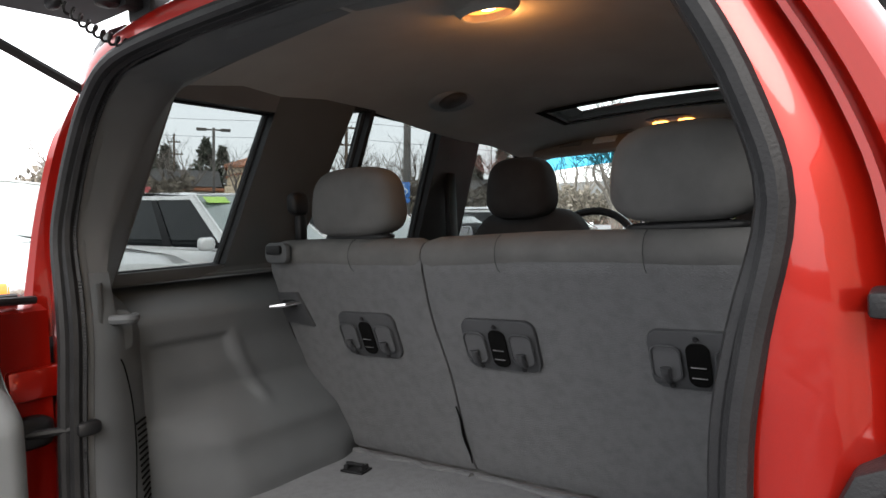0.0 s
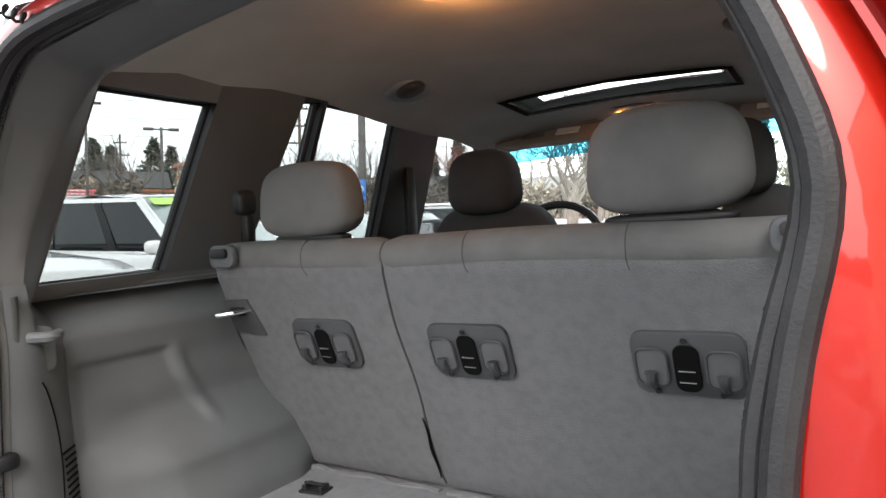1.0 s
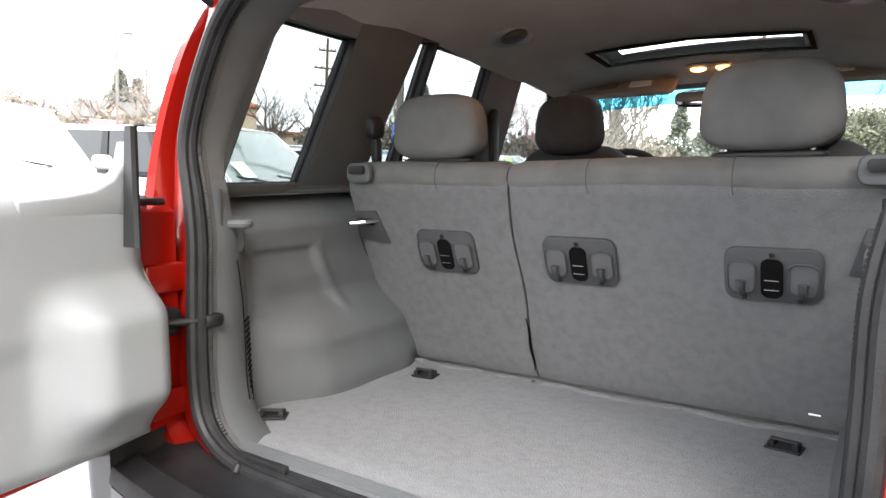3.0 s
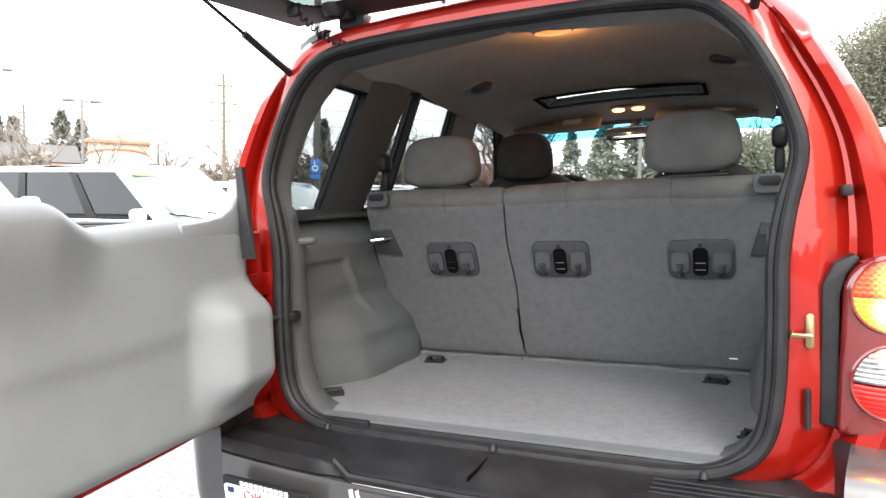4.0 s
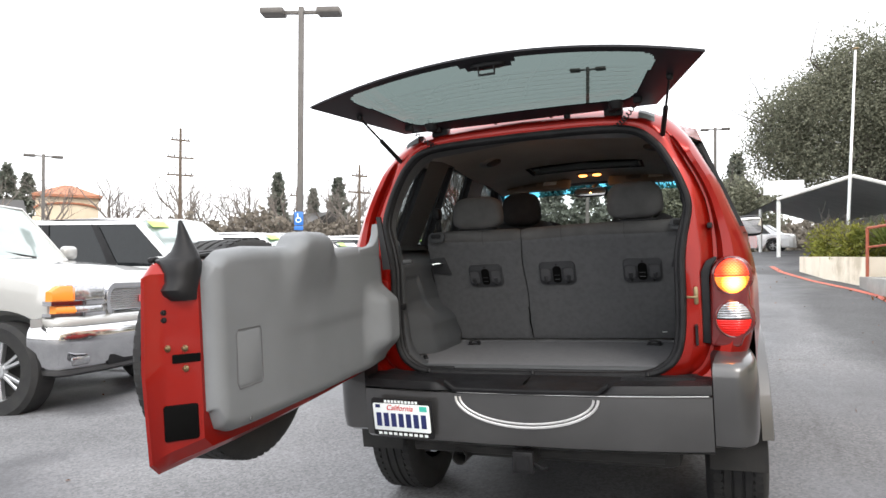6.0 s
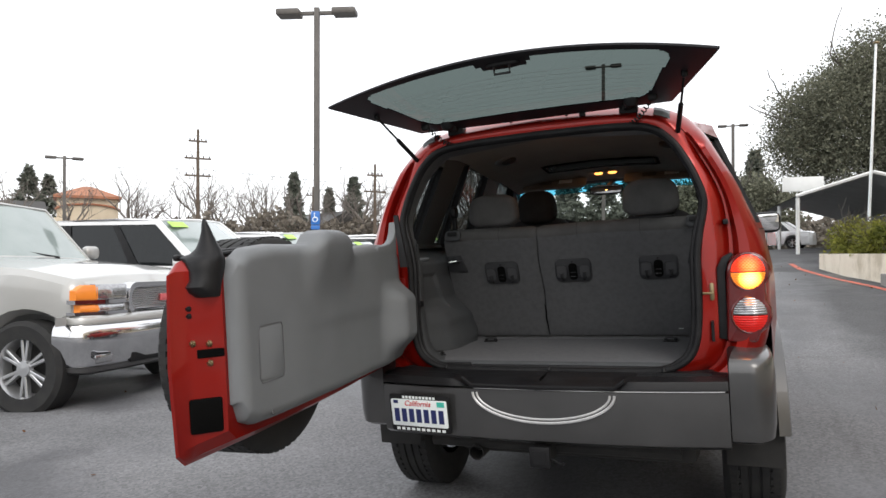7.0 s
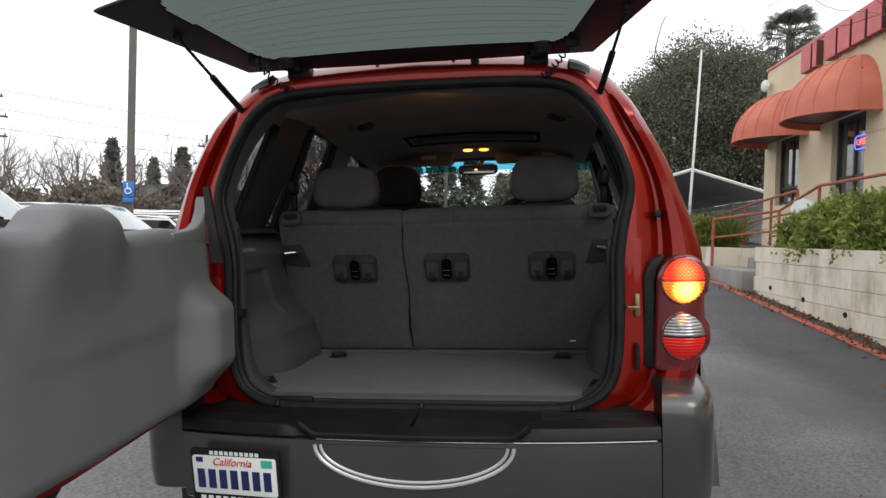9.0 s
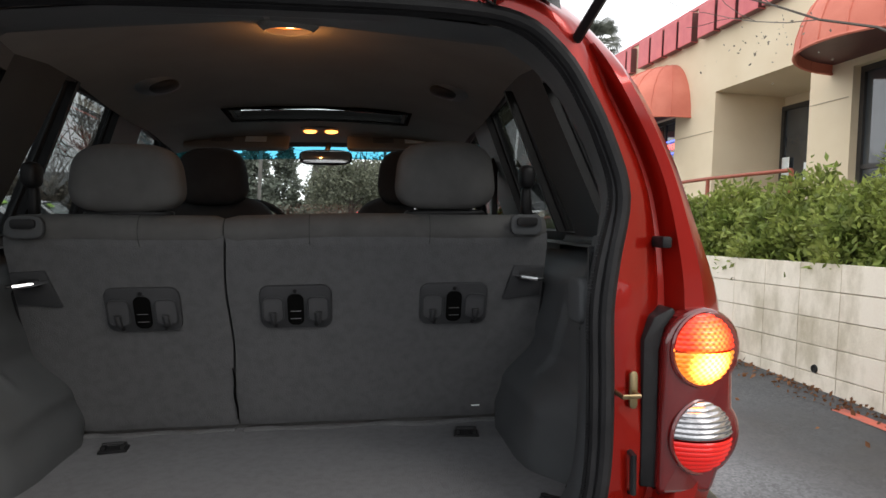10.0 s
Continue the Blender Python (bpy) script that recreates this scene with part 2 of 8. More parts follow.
OPEN = [(0.0, 0.695), (0.30, 0.696), (0.44, 0.704), (0.515, 0.735), (0.555, 0.785), (0.572, 0.87), (0.578, 1.0), (0.580, 1.13), (0.594, 1.22), (0.618, 1.33), (0.596, 1.42),
        (0.558, 1.505), (0.512, 1.575), (0.438, 1.630), (0.30, 1.648), (0.0, 1.653)]
SKIN = [(0.0, 0.64), (0.30, 0.64), (0.56, 0.64), (0.68, 0.65), (0.76, 0.70), (0.81, 0.79), (0.835, 0.92), (0.838, 1.06), (0.826, 1.17), (0.775, 1.31),
        (0.742, 1.40), (0.692, 1.50), (0.625, 1.62), (0.525, 1.705), (0.32, 1.748), (0.0, 1.762)]


def finer(half, n=4):
    """Extra points along a polyline, rounded as they pass its corners."""
    out = []
    for i in range(len(half) - 1):
        p0, p1, p2, p3 = (Vector((*half[max(0, min(len(half) - 1, i + k))], 0)) for k in (-1, 0, 1, 2))
        for k in range(n):
            t = k / n
            p = 0.5 * (2 * p1 + (p2 - p0) * t + (2 * p0 - 5 * p1 + 4 * p2 - p3) * t * t + (3 * p1 - p0 - 3 * p2 + p3) * t ** 3)
            out.append((p.x, p.y))
    return out + [half[-1]]


OPENF, SKINF = finer(OPEN), finer(SKIN)


def both(half):
    """The whole ring from its right half."""
    return [(x, z) for x, z in half] + [(-x, z) for x, z in half[-2:0:-1]]


def between(k):
    return [(a + (c - a) * k, b + (d - b) * k) for (a, b), (c, d) in zip(OPENF, SKINF)]


def ring(k, dy):
    return [(x, yo(z) + dy, z) for x, z in both(between(k))]


# how far ahead the body's rear face lies across its width, at the sides (a drip groove) and along the roof (a rounded lip)
FACE = [(0.0, 0.012, 0.012), (0.10, -0.002, -0.002), (0.30, 0.004, -0.006), (0.42, 0.020, -0.006), (0.47, 0.034, -0.003), (0.52, 0.034, 0.002), (0.56, 0.010, 0.008), (0.60, -0.004, 0.014),
        (0.74, -0.008, 0.034), (0.88, 0.012, 0.060), (0.96, 0.040, 0.080), (1.0, 0.085, 0.098), (1.0, 0.11, 0.115)]


def face_ring(k, side, top):
    return [(x, yo(z) + side + (top - side) * smooth(1.50, 1.66, z), z) for x, z in both(between(k))]


bm = bmesh.new()
loft(bm, [face_ring(*row) for row in FACE])
part("rear_body", bm, RED, car, "red painted body round the rear opening")

bm = bmesh.new()
loft(bm, [ring(0.0, 0.012), ring(-0.02, 0.030), ring(-0.015, 0.042), ring(0.02, 0.052)])
part("opening_trim", bm, TRIM_DARK, car, "dark grey lining of the opening")

# rubber weatherstrip round the opening: a fat outer bead and a ribbed inner lip
bm = bmesh.new()
pts = [(x, yo(z) - 0.004, z) for x, z in both(between(0.045))]
tube(bm, pts, 0.0135, 10, closed=True)
pts = [(x, yo(z) + 0.008, z) for x, z in both(between(-0.015))]
tube(bm, pts, 0.011, 8, closed=True)
part("weatherstrip", bm, SEAL, car, "black rubber seal round the opening")
bm = bmesh.new()
for (xa, za), (xb, zb) in zip(both(between(-0.048)), both(between(-0.048))[1:] + both(between(-0.048))[:1]):
    n = max(1, int(math.hypot(xb - xa, zb - za) / 0.0055))
    for i in range(n):
        t = i / n
        x, z = xa + (xb - xa) * t, za + (zb - za) * t
        d = Vector((xb - xa, 0, zb - za)).normalized()
        y = yo(z) + 0.022
        loft(bm, [[Vector((x, y, z)) + 0.0028 * d + 0.0044 * v for v in (Vector((0, 1, 0)), d.cross((0, 1, 0)), Vector((0, -1, 0)), -d.cross((0, 1, 0)))],
                  [Vector((x, y, z)) - 0.0028 * d + 0.0044 * v for v in (Vector((0, 1, 0)), d.cross((0, 1, 0)), Vector((0, -1, 0)), -d.cross((0, 1, 0)))]], True, True)
part("ribbed_trim_lip", bm, SEAL, car, "black ribbed edging of the opening")

# ---- body sides, roof and bonnet ----
AXLES, WHEEL_R = (0.53, 3.18), 0.366


def side_x(y, z):
    """Half the width of the lower body at a place."""
    base = 0.835 + 0.05 * smooth(0.05, 0.5, y) - 0.03 * smooth(2.9, 3.6, y) - 0.10 * smooth(3.5, 3.9, y)
    return base - 0.055 * smooth(1.0, 1.24, z) * (1 - 0.45 * smooth(0.1, 0.5, y)) - 0.06 * smooth(0.62, 0.40, z)


def arch(y):
    low = 0.40
    for c in AXLES:
        d = 0.435 ** 2 - (y - c) ** 2
        if d > 0:
            low = max(low, 0.40 + math.sqrt(d) * 0.98)
    return low


BELT, EAVE = 1.215, 1.700
for s, nm in ((1, "right"), (-1, "left")):
    bm = bmesh.new()
    rows = []
    for i in range(98):
        y = 0.085 + i * 0.0395
        top = BELT - 0.13 * smooth(2.75, 3.9, y)
        low = min(arch(y), top - 0.08)
        rows.append([(s * side_x(y, low + (top - low) * k / 10), y, low + (top - low) * k / 10) for k in range(11)])
    loft(bm, rows, closed=False)
    part("body_side", bm, RED, car)
    # cladding flares over the wheels
    for c in AXLES:
        bm = bmesh.new()
        rows = []
        for i in range(33):
            a = radians(8 + 172 * i / 32)
            ca, sa = math.cos(a), math.sin(a)
            r0, r1 = 0.42, 0.475
            prof = [(0.79, r0), (0.880, r0), (0.886, r0 + 0.02), (0.880, r1), (0.84, r1 + 0.015)]
            rows.append([(s * x, c - r * ca, 0.375 + r * sa) for x, r in prof])
        loft(bm, rows, closed=False)
        part("wheel_flare", bm, FASCIA, car, "graphite cladding over the wheel")
    bm = bmesh.new()
    box(bm, s * 0.79 if s > 0 else -0.885, s * 0.885 if s > 0 else -0.79, 1.0, 2.72, 0.36, 0.52, 0.02)
    part("sill_cladding", bm, FASCIA, car)
    # wheel wells
    for c in AXLES:
        bm = bmesh.new()
        rows = []
        for x in (0.655, 0.86):
            rows.append([(s * x, c - 0.43 * math.cos(radians(-10 + 200 * i / 20)), 0.38 + 0.43 * math.sin(radians(-10 + 200 * i / 20))) for i in range(21)])
        loft(bm, rows, closed=False)
        part("wheel_well", bm, UNDER, car)

# columns of the side glazing: (ahead at the belt, ahead at the eave)
COLS = [(0.085, 0.125), (0.128, 0.222), (0.456, 0.546), (0.700, 0.825), (0.868, 0.895), (0.886, 0.912), (1.292, 1.268), (1.560, 1.515), (2.270, 1.800), (2.550, 1.950)]
PANES = (1, 3, 5, 7)
TOPS = (1.62, 1.625, 1.637, 1.673, 1.682, 1.682, 1.668, 1.657, 1.625, 1.60)  # upper edge of the glass at each column


def eave(y):
    return 1.655 + (EAVE - 1.655) * smooth(0.1, 0.6, y)


def row_z(c, r):
    return (BELT, 1.247, TOPS[c], eave(COLS[c][1]))[r]


def green(c, z, inset=0.0):
    """A point of the leaning side glazing."""
    k = (z - BELT) / (EAVE - BELT)
    y = COLS[c][0] + (COLS[c][1] - COLS[c][0]) * k
    return [side_x(y, BELT) * (1 - k) + (0.585 + 0.085 * smooth(0.1, 0.5, y)) * k - inset, y, z]


for s in (1, -1):
    outer, inner = bmesh.new(), bmesh.new()
    for c in range(len(COLS) - 1):
        for r in range(3):
            hole = c in PANES and r == 1
            q = [(c, r), (c + 1, r), (c + 1, r + 1), (c, r + 1)]
            for bmx, inset in ((outer, 0.0), (inner, 0.055)):
                pts = [green(a, row_z(a, b), inset) for a, b in q]
                if not hole:
                    n = 4
                    loft(bmx, [[[s * (p0[0] + (p1[0] - p0[0]) * i / n), p0[1] + (p1[1] - p0[1]) * i / n, p0[2] + (p1[2] - p0[2]) * i / n] for i in range(n + 1)]
                               for p0, p1 in ((pts[0], pts[1]), (pts[3], pts[2]))], closed=False, mi=(0 if c < 2 else 1 if c == 2 else 2) if bmx is inner else 0)
            if hole:
                a = [green(x, row_z(x, y), 0.0) for x, y in q]
                b = [green(x, row_z(x, y), 0.055) for x, y in q]
                rim = bmesh.new()
                loft(rim, [[(s * p[0], p[1], p[2]) for p in a], [(s * p[0], p[1], p[2]) for p in b]])
                part("window_reveal", rim, BLACK, car)
                g = bmesh.new()
                mid = [Vector(green(x, row_z(x, y), 0.018)) for x, y in q]
                loft(g, [[(s * (p.x + d), p.y, p.z) for p in mid] for d in (0.0, -0.004)], True, True)
                ob = part("side_window", g, GLASS, car, "tinted side window")
                ob.visible_shadow = False
                tr = bmesh.new()
                tube(tr, [(s * (p.x - 0.004), p.y, p.z) for p in mid], 0.008, 6, closed=True)
                part("window_gasket", tr, SEAL, car)
    part("window_frames", outer, RED, car, "red pillars beside the windows")
    part("pillar_trim", inner, [TRIM_DARK, TRIM_SHADED, BLACK], car, "grey plastic pillar trim")
    # the rearmost pillar's trim, from the opening to the quarter window
    bm = bmesh.new()
    rows = []
    for i in range(13):
        z = 1.20 + (1.665 - 1.20) * i / 12
        x0 = np.interp(z, [p[1] for p in OPEN[6:]], [p[0] for p in OPEN[6:]])
        x1, y1, _ = green(1, min(z, EAVE), 0.052)
        y1 = y1 - 0.002
        yc = 0.052 + 0.25 * (z - 1.245)
        y0 = yo(z) + 0.03
        row = [(s * x0, y0, z)] + [(s * (x0 + 0.006 * k), y0 + (yc - y0) * k, z) for k in (0.35, 0.7)]
        for k in (0.0, 0.06, 0.14, 0.25, 0.5, 0.75, 1.0):
            row.append((s * (x0 + 0.006 + (x1 - x0 - 0.006) * k), yc + (y1 - yc) * k ** 0.9, z))
        rows.append(row)
    loft(bm, rows, closed=False)
    part("rear_pillar_trim", bm, TRIM_DARK, car, "dark grey rear pillar trim")


# roof skin and headliner, with the sunroof's opening through both
def roof_w(y):
    return 0.886 + 0.114 * smooth(0.1, 0.5, y)


def roof_z(x, y, drop=0.0):
    mid = float(np.interp(y, (0.1, 0.35, 0.65, 1.2, 1.5, 1.95), (1.762, 1.790, 1.808, 1.798, 1.778, 1.715)))
    return eave(y) - 0.05 * smooth(1.55, 1.95, y) + (mid - eave(y) + 0.05 * smooth(1.55, 1.95, y)) * (1 - min(1.0, abs(x / 0.66 / roof_w(y))) ** 2.6) - drop


XS = [-0.66, -0.63, -0.58, -0.50, -0.40, -0.31, -0.17, 0.0, 0.20, 0.36, 0.42, 0.50, 0.58, 0.63, 0.66]
YS = [0.10, 0.2, 0.4, 0.7, 0.9, 1.15, 1.39, 1.48, 1.58, 1.66, 1.70, 1.73, 1.76, 1.85, 1.95]
for nm, drop, mat, lab in (("roof", 0.0, RED, "red painted roof"), ("headliner", 0.027, HEADLINER, "warm grey cloth headliner")):
    bm = bmesh.new()
    ys = YS if not drop else [0.045] + YS
    xs = XS if not drop else [x * 0.955 for x in XS]
    grid = [[bm.verts.new((x * roof_w(y), y, roof_z(x * roof_w(y), y, drop) - (0.053 * smooth(0.8, 1.38, y) * smooth(1.95, 1.75, y) + 0.018 * smooth(0.14, 0.0, y) + 0.055 * smooth(1.78, 1.95, y) if drop else 0))) for x in xs] for y in ys]
    for j in range(len(ys) - 1):
        for i in range(len(xs) - 1):
            if not (-0.32 < XS[i] < 0.35 and 1.38 < ys[j] < (1.57 if drop else 1.72)):
                bm.faces.new((grid[j][i], grid[j][i + 1], grid[j + 1][i + 1], grid[j + 1][i]))
    part(nm, bm, mat, car, lab)
# near-black on the frame keeps the sunroof's well dark
bm = bmesh.new()
rows = []
for grow, y0, y1, low in ((0.015, 1.375, 1.60, 0.084), (0.0, 1.39, 1.58, 0.089), (-0.005, 1.395, 1.60, 0.070), (-0.005, 1.395, 1.605, 0.056), (-0.005, 1.395, 1.612, 0.062), (-0.005, 1.395, 1.722, 0.030), (-0.005, 1.395, 1.725, 0.006), (0.015, 1.375, 1.745, -0.003)):
    rows.append([(x, y, roof_z(x, y) - low) for x, y in ((-0.31 - grow, y0), (0.025, y0), (0.36 + grow, y0), (0.36 + grow, y1), (0.025, y1), (-0.31 - grow, y1))])
loft(bm, rows)
part("sunroof_frame", bm, SHADE_BLACK, car, "black sunroof frame")
bm = bmesh.new()
loft(bm, [[(x, y, roof_z(x, y) - d) for x, y in ((-0.30, 1.40), (0.025, 1.40), (0.35, 1.40), (0.35, 1.72), (0.025, 1.72), (-0.30, 1.72))] for d in (0.002, 0.006)], True, True)
part("sunroof_glass", bm, SUNGLASS, car, "tinted sunroof glass").visible_shadow = False

# bonnet, nose and screen: what closes the car ahead of the cabin
bm = bmesh.new()
rows = []
for i in range(9):
    t = i / 8
    y = 2.45 + 1.47 * t
    z = 1.20 - 0.10 * t - 0.03 * t * t
    w = side_x(y, z) - 0.01
    rows.append([(w * k, y + 0.05 * (1 - k * k) * (t > 0.9), z + 0.055 * (1 - abs(k) ** 3)) for k in (-1, -0.85, -0.6, -0.3, 0, 0.3, 0.6, 0.85, 1)])
loft(bm, rows, closed=False)
part("bonnet", bm, RED, car, "red bonnet")
bm = bmesh.new()
loft(bm, [[(x, y, z) for x, y in ((-0.80, 3.86), (-0.5, 3.96), (0, 4.0), (0.5, 3.96), (0.80, 3.86))] for z in (0.42, 0.62, 0.66, 1.0, 1.08)], closed=False)
part("front_fascia", bm, [RED], car)
bm = bmesh.new()
box(bm, -0.82, 0.82, 3.85, 4.05, 0.40, 0.66, 0.05)
part("front_bumper", bm, FASCIA, car)
for x in (-0.56, 0.56):
    bm = bmesh.new()
    lathe(bm, [(0.001, 0.03), (0.07, 0.02), (0.09, 0.0), (0.09, -0.04)], 24, pose(x, 3.97, 0.93, 0, 0, 90))
    part("headlamp", bm, CARGLASS, car)
bm = bmesh.new()
for i in range(7):
    box(bm, -0.33 + i * 0.10, -0.27 + i * 0.10, 3.955, 3.995, 0.74, 0.98, 0.012)
part("grille", bm, BLACK, car)


def screen(k, x, d=0.0):
    w = 0.665 + (0.80 - 0.665) * k
    return (w * x, 1.95 + 0.60 * k + 0.07 * (1 - x * x) + d, 1.605 + (1.215 - 1.605) * k + 0.035 * (1 - x * x) * (1 - k))


for nm, k0, k1, mat in (("windscreen", 0.16, 1.0, CLEAR), ("screen_sunband", 0.0, 0.16, BAND)):
    bm = bmesh.new()
    loft(bm, [[screen(k0 + (k1 - k0) * j / 4, -1 + i / 4) for i in range(9)] for j in range(5)], closed=False)
    part(nm, bm, mat, car, "blue tinted band across the windscreen" if nm != "windscreen" else "clear windscreen").visible_shadow = False
bm = bmesh.new()
tube(bm, [screen(j / 8, -1) for j in range(9)] + [screen(1, -1 + i / 4) for i in range(1, 9)] + [screen(1 - j / 8, 1) for j in range(1, 9)] + [screen(0, 1 - i / 4) for i in range(1, 8)], 0.022, 6, closed=True)
part("windscreen_surround", bm, TRIM_DARK, car)

# floor pan and underbody
bm = bmesh.new()
box(bm, -0.60, 0.60, 0.05, 3.8, 0.42, 0.50, 0.02)
box(bm, -0.56, 0.56, -0.12, 0.5, 0.44, 0.62, 0.02)
part("underbody", bm, UNDER, car)
# unseen box added under the floor to deepen the shade on the ground
bm = bmesh.new()
box(bm, -0.40, 0.56, -0.06, 0.34, 0.34, 0.47, 0.04)
part("underbody_shade_box", bm, UNDER, car)
bm = bmesh.new()
tube(bm, [(-0.70, 0.53, 0.36), (0.70, 0.53, 0.36)], 0.045, 10)
lathe(bm, [(0.001, -0.12), (0.11, -0.08), (0.13, 0), (0.11, 0.08), (0.001, 0.12)], 16, pose(0, 0.53, 0.36))
part("rear_axle", bm, UNDER, car)


# ---- wheels ----
def wheel(parent, x, y, z, out, label=""):
    """A tyre with blocks of tread and a spoked rim, its outer face towards out."""
    w, r = 0.228, WHEEL_R
    bm = bmesh.new()
    prof = [(0.215, -w / 2 + 0.02), (0.25, -w / 2), (0.30, -w / 2 - 0.004), (r - 0.035, -w / 2 + 0.004), (r - 0.010, -w / 2 + 0.016), (r - 0.002, -w / 2 + 0.03)]
    for a in (-0.058, -0.02, 0.02, 0.058):
        prof += [(r, a - 0.006), (r - 0.009, a - 0.004), (r - 0.009, a + 0.004), (r, a + 0.006)]
    prof += [(rr, -aa) for rr, aa in prof[5::-1]]
    lathe(bm, prof, 60)
    # slots across the shoulders
    for k in range(60):
        for sgn in (-1, 1):
            box(bm, sgn * 0.072 - 0.018, sgn * 0.072 + 0.018, -0.011, 0.011, r - 0.012, r - 0.0008, m=Matrix.Rotation(k * math.tau / 60, 4, "X"))
    t = part("tyre", bm, TYRE, parent, label or "black all-season tyre", m=pose(x, y, z))
    bm = bmesh.new()
    lathe(bm, [(0.218, 0.10), (0.212, 0.085), (0.195, 0.02), (0.19, -0.10)], 40)
    for k in range(5):
        a = Matrix.Rotation(k * math.tau / 5, 4, "X")
        box(bm, 0.045, 0.085, -0.034, 0.034, 0.03, 0.205, 0.008, m=a)
    lathe(bm, [(0.001, 0.092), (0.05, 0.09), (0.06, 0.07), (0.06, 0.0)], 20)
    part("rim", bm, ALLOY, t, "silver alloy rim", m=Matrix.Diagonal((out, 1, 1, 1)))
    return t


for sx in (-1, 1):
    for ay in AXLES:
        wheel(car, sx * 0.755, ay, WHEEL_R, sx)

# ---- rear bumper ----
def bumper_y(x):
    return -0.250 + 0.055 * abs(x / 0.68) ** 2.4


bm = bmesh.new()
XB = [-0.672 + 1.344 * i / 24 for i in range(25)]
loft(bm, [[(x, bumper_y(x) + dy, z) for dy, z in ((0.10, 0.438), (0.035, 0.444), (0.008, 0.460), (0.0, 0.50), (-0.002, 0.61), (0.0, 0.650), (0.03, 0.658), (0.10, 0.658))] for x in XB], closed=False)
part("bumper_fascia", bm, FASCIA, car, "graphite painted rear bumper")
# black step pad on the bumper: raised lips at each side, a flat tread between
def pad_z(x):
    side = smooth(0.30, 0.345, abs(x))
    return 0.690 - 0.018 * (1 - side)


bm = bmesh.new()
rows = []
for i in range(45):
    x = -0.672 + 1.344 * i / 44
    f, zt, y0 = smooth(0.30, 0.345, abs(x)), pad_z(x), bumper_y(x)
    rows.append([(x, y0 + 0.012, 0.656), (x, y0 - 0.008 * f + 0.004, 0.660), (x, y0 - 0.010 * f + 0.012, zt - 0.006), (x, y0 + 0.006 + 0.02 * (1 - f), zt), (x, y0 + 0.055, zt + 0.006 * f + 0.004), (x, y0 + 0.065, 0.682 + 0.012 * f),
                 (x, -0.13, 0.690), (x, -0.085, 0.694), (x, -0.070, 0.700), (x, -0.03, 0.702), (x, 0.03, 0.703)])
loft(bm, rows, closed=False)
part("step_pad", bm, STEP, car, "black plastic step pad with worn edges")
for k in range(4):
    bm = bmesh.new()
    yy = -0.165 + 0.019 * k
    box(bm, 0.36, 0.62, yy - 0.002, yy + 0.002, 0.688 + 0.0012 * k, 0.6975 + 0.0008 * k, 0.0012, 1)
    part("tread_rib", bm, STEP, car)
# the centre recess with two silver lines
bm = bmesh.new()
rec = [(0.018 + 0.272 * math.cos(radians(180 + 180 * i / 24)), 0.640 + 0.108 * math.sin(radians(180 + 180 * i / 24))) for i in range(25)]
rows = [[(0.018 + (x - 0.018) * k, bumper_y(x * k) - d, 0.642 + (z - 0.642) * k) for x, z in rec] for k, d in ((1.0, 0.004), (0.93, 0.0045), (0.5, 0.0055), (0.02, 0.006))]
loft(bm, rows, closed=False)
part("bumper_recess", bm, FASCIA, car, "half-round panel of the bumper")
for k, r in ((1.0, 0.0055), (0.88, 0.0045)):
    bm = bmesh.new()
    tube(bm, [(0.018 + (x - 0.018) * (0.5 + 0.5 * k), bumper_y(x) - 0.006, 0.642 + (z - 0.642) * k) for x, z in rec], r, 6)
    part("silver_line", bm, SILVERLINE, car, "silver curved moulding")
bm = bmesh.new()
tube(bm, [(x, bumper_y(x) - 0.003, 0.655) for x in [-0.250 + 0.91 * k / 20 for k in range(21)]], 0.0016, 6)
part("silver_line", bm, SILVERLINE, car, "thin silver line under the step pad")
bm = bmesh.new()
loft(bm, [[(p.x, p.y + dy, p.z + dz) for p in [Vector((-0.300, bumper_y(0.30) - 0.004, 0.692)), Vector((-0.258, bumper_y(0.25) - 0.008, 0.664)), Vector((0.010, bumper_y(0.0) - 0.008, 0.662)), Vector((0.288, bumper_y(0.28) - 0.008, 0.664)), Vector((0.326, bumper_y(0.32) - 0.004, 0.692))]] for dy, dz in ((0.030, -0.004), (0.002, -0.007), (0.0, 0.004), (0.006, 0.009), (0.014, 0.008), (0.020, -0.002))], closed=False)
part("pad_moulding", bm, STEP, car, "raised lip of the step pad")
bm = bmesh.new()
box(bm, 0.009, 0.0125, bumper_y(0) + 0.03, -0.10, 0.684, 0.6925)
part("pad_joint", bm, SHADE_BLACK, car)
def corner_plan(a):
    """Plan of the bumper end from its inner edge round to the side, and the line it closes to under the lamp."""
    if a < 0.35:
        k = a / 0.35
        x, y, nx, ny = 0.676 + 0.069 * k, bumper_y(0.676) + 0.006 - 0.002 * k, 0.0, -1.0
    elif a < 0.75:
        g = radians(90 * (a - 0.35) / 0.40)
        x, y, nx, ny = 0.745 + 0.082 * math.sin(g), bumper_y(0.676) + 0.004 + 0.12 * (1 - math.cos(g)), math.sin(g), -math.cos(g)
    else:
        k = (a - 0.75) / 0.25
        x, y, nx, ny = 0.827, bumper_y(0.676) + 0.124 + 0.20 * k, 1.0, 0.0
    tx = 0.706 + 0.095 * smooth(0.0, 0.8, a)
    ty = -0.030 + 0.165 * smooth(0.15, 1.0, a)
    return x, y, nx, ny, tx, ty


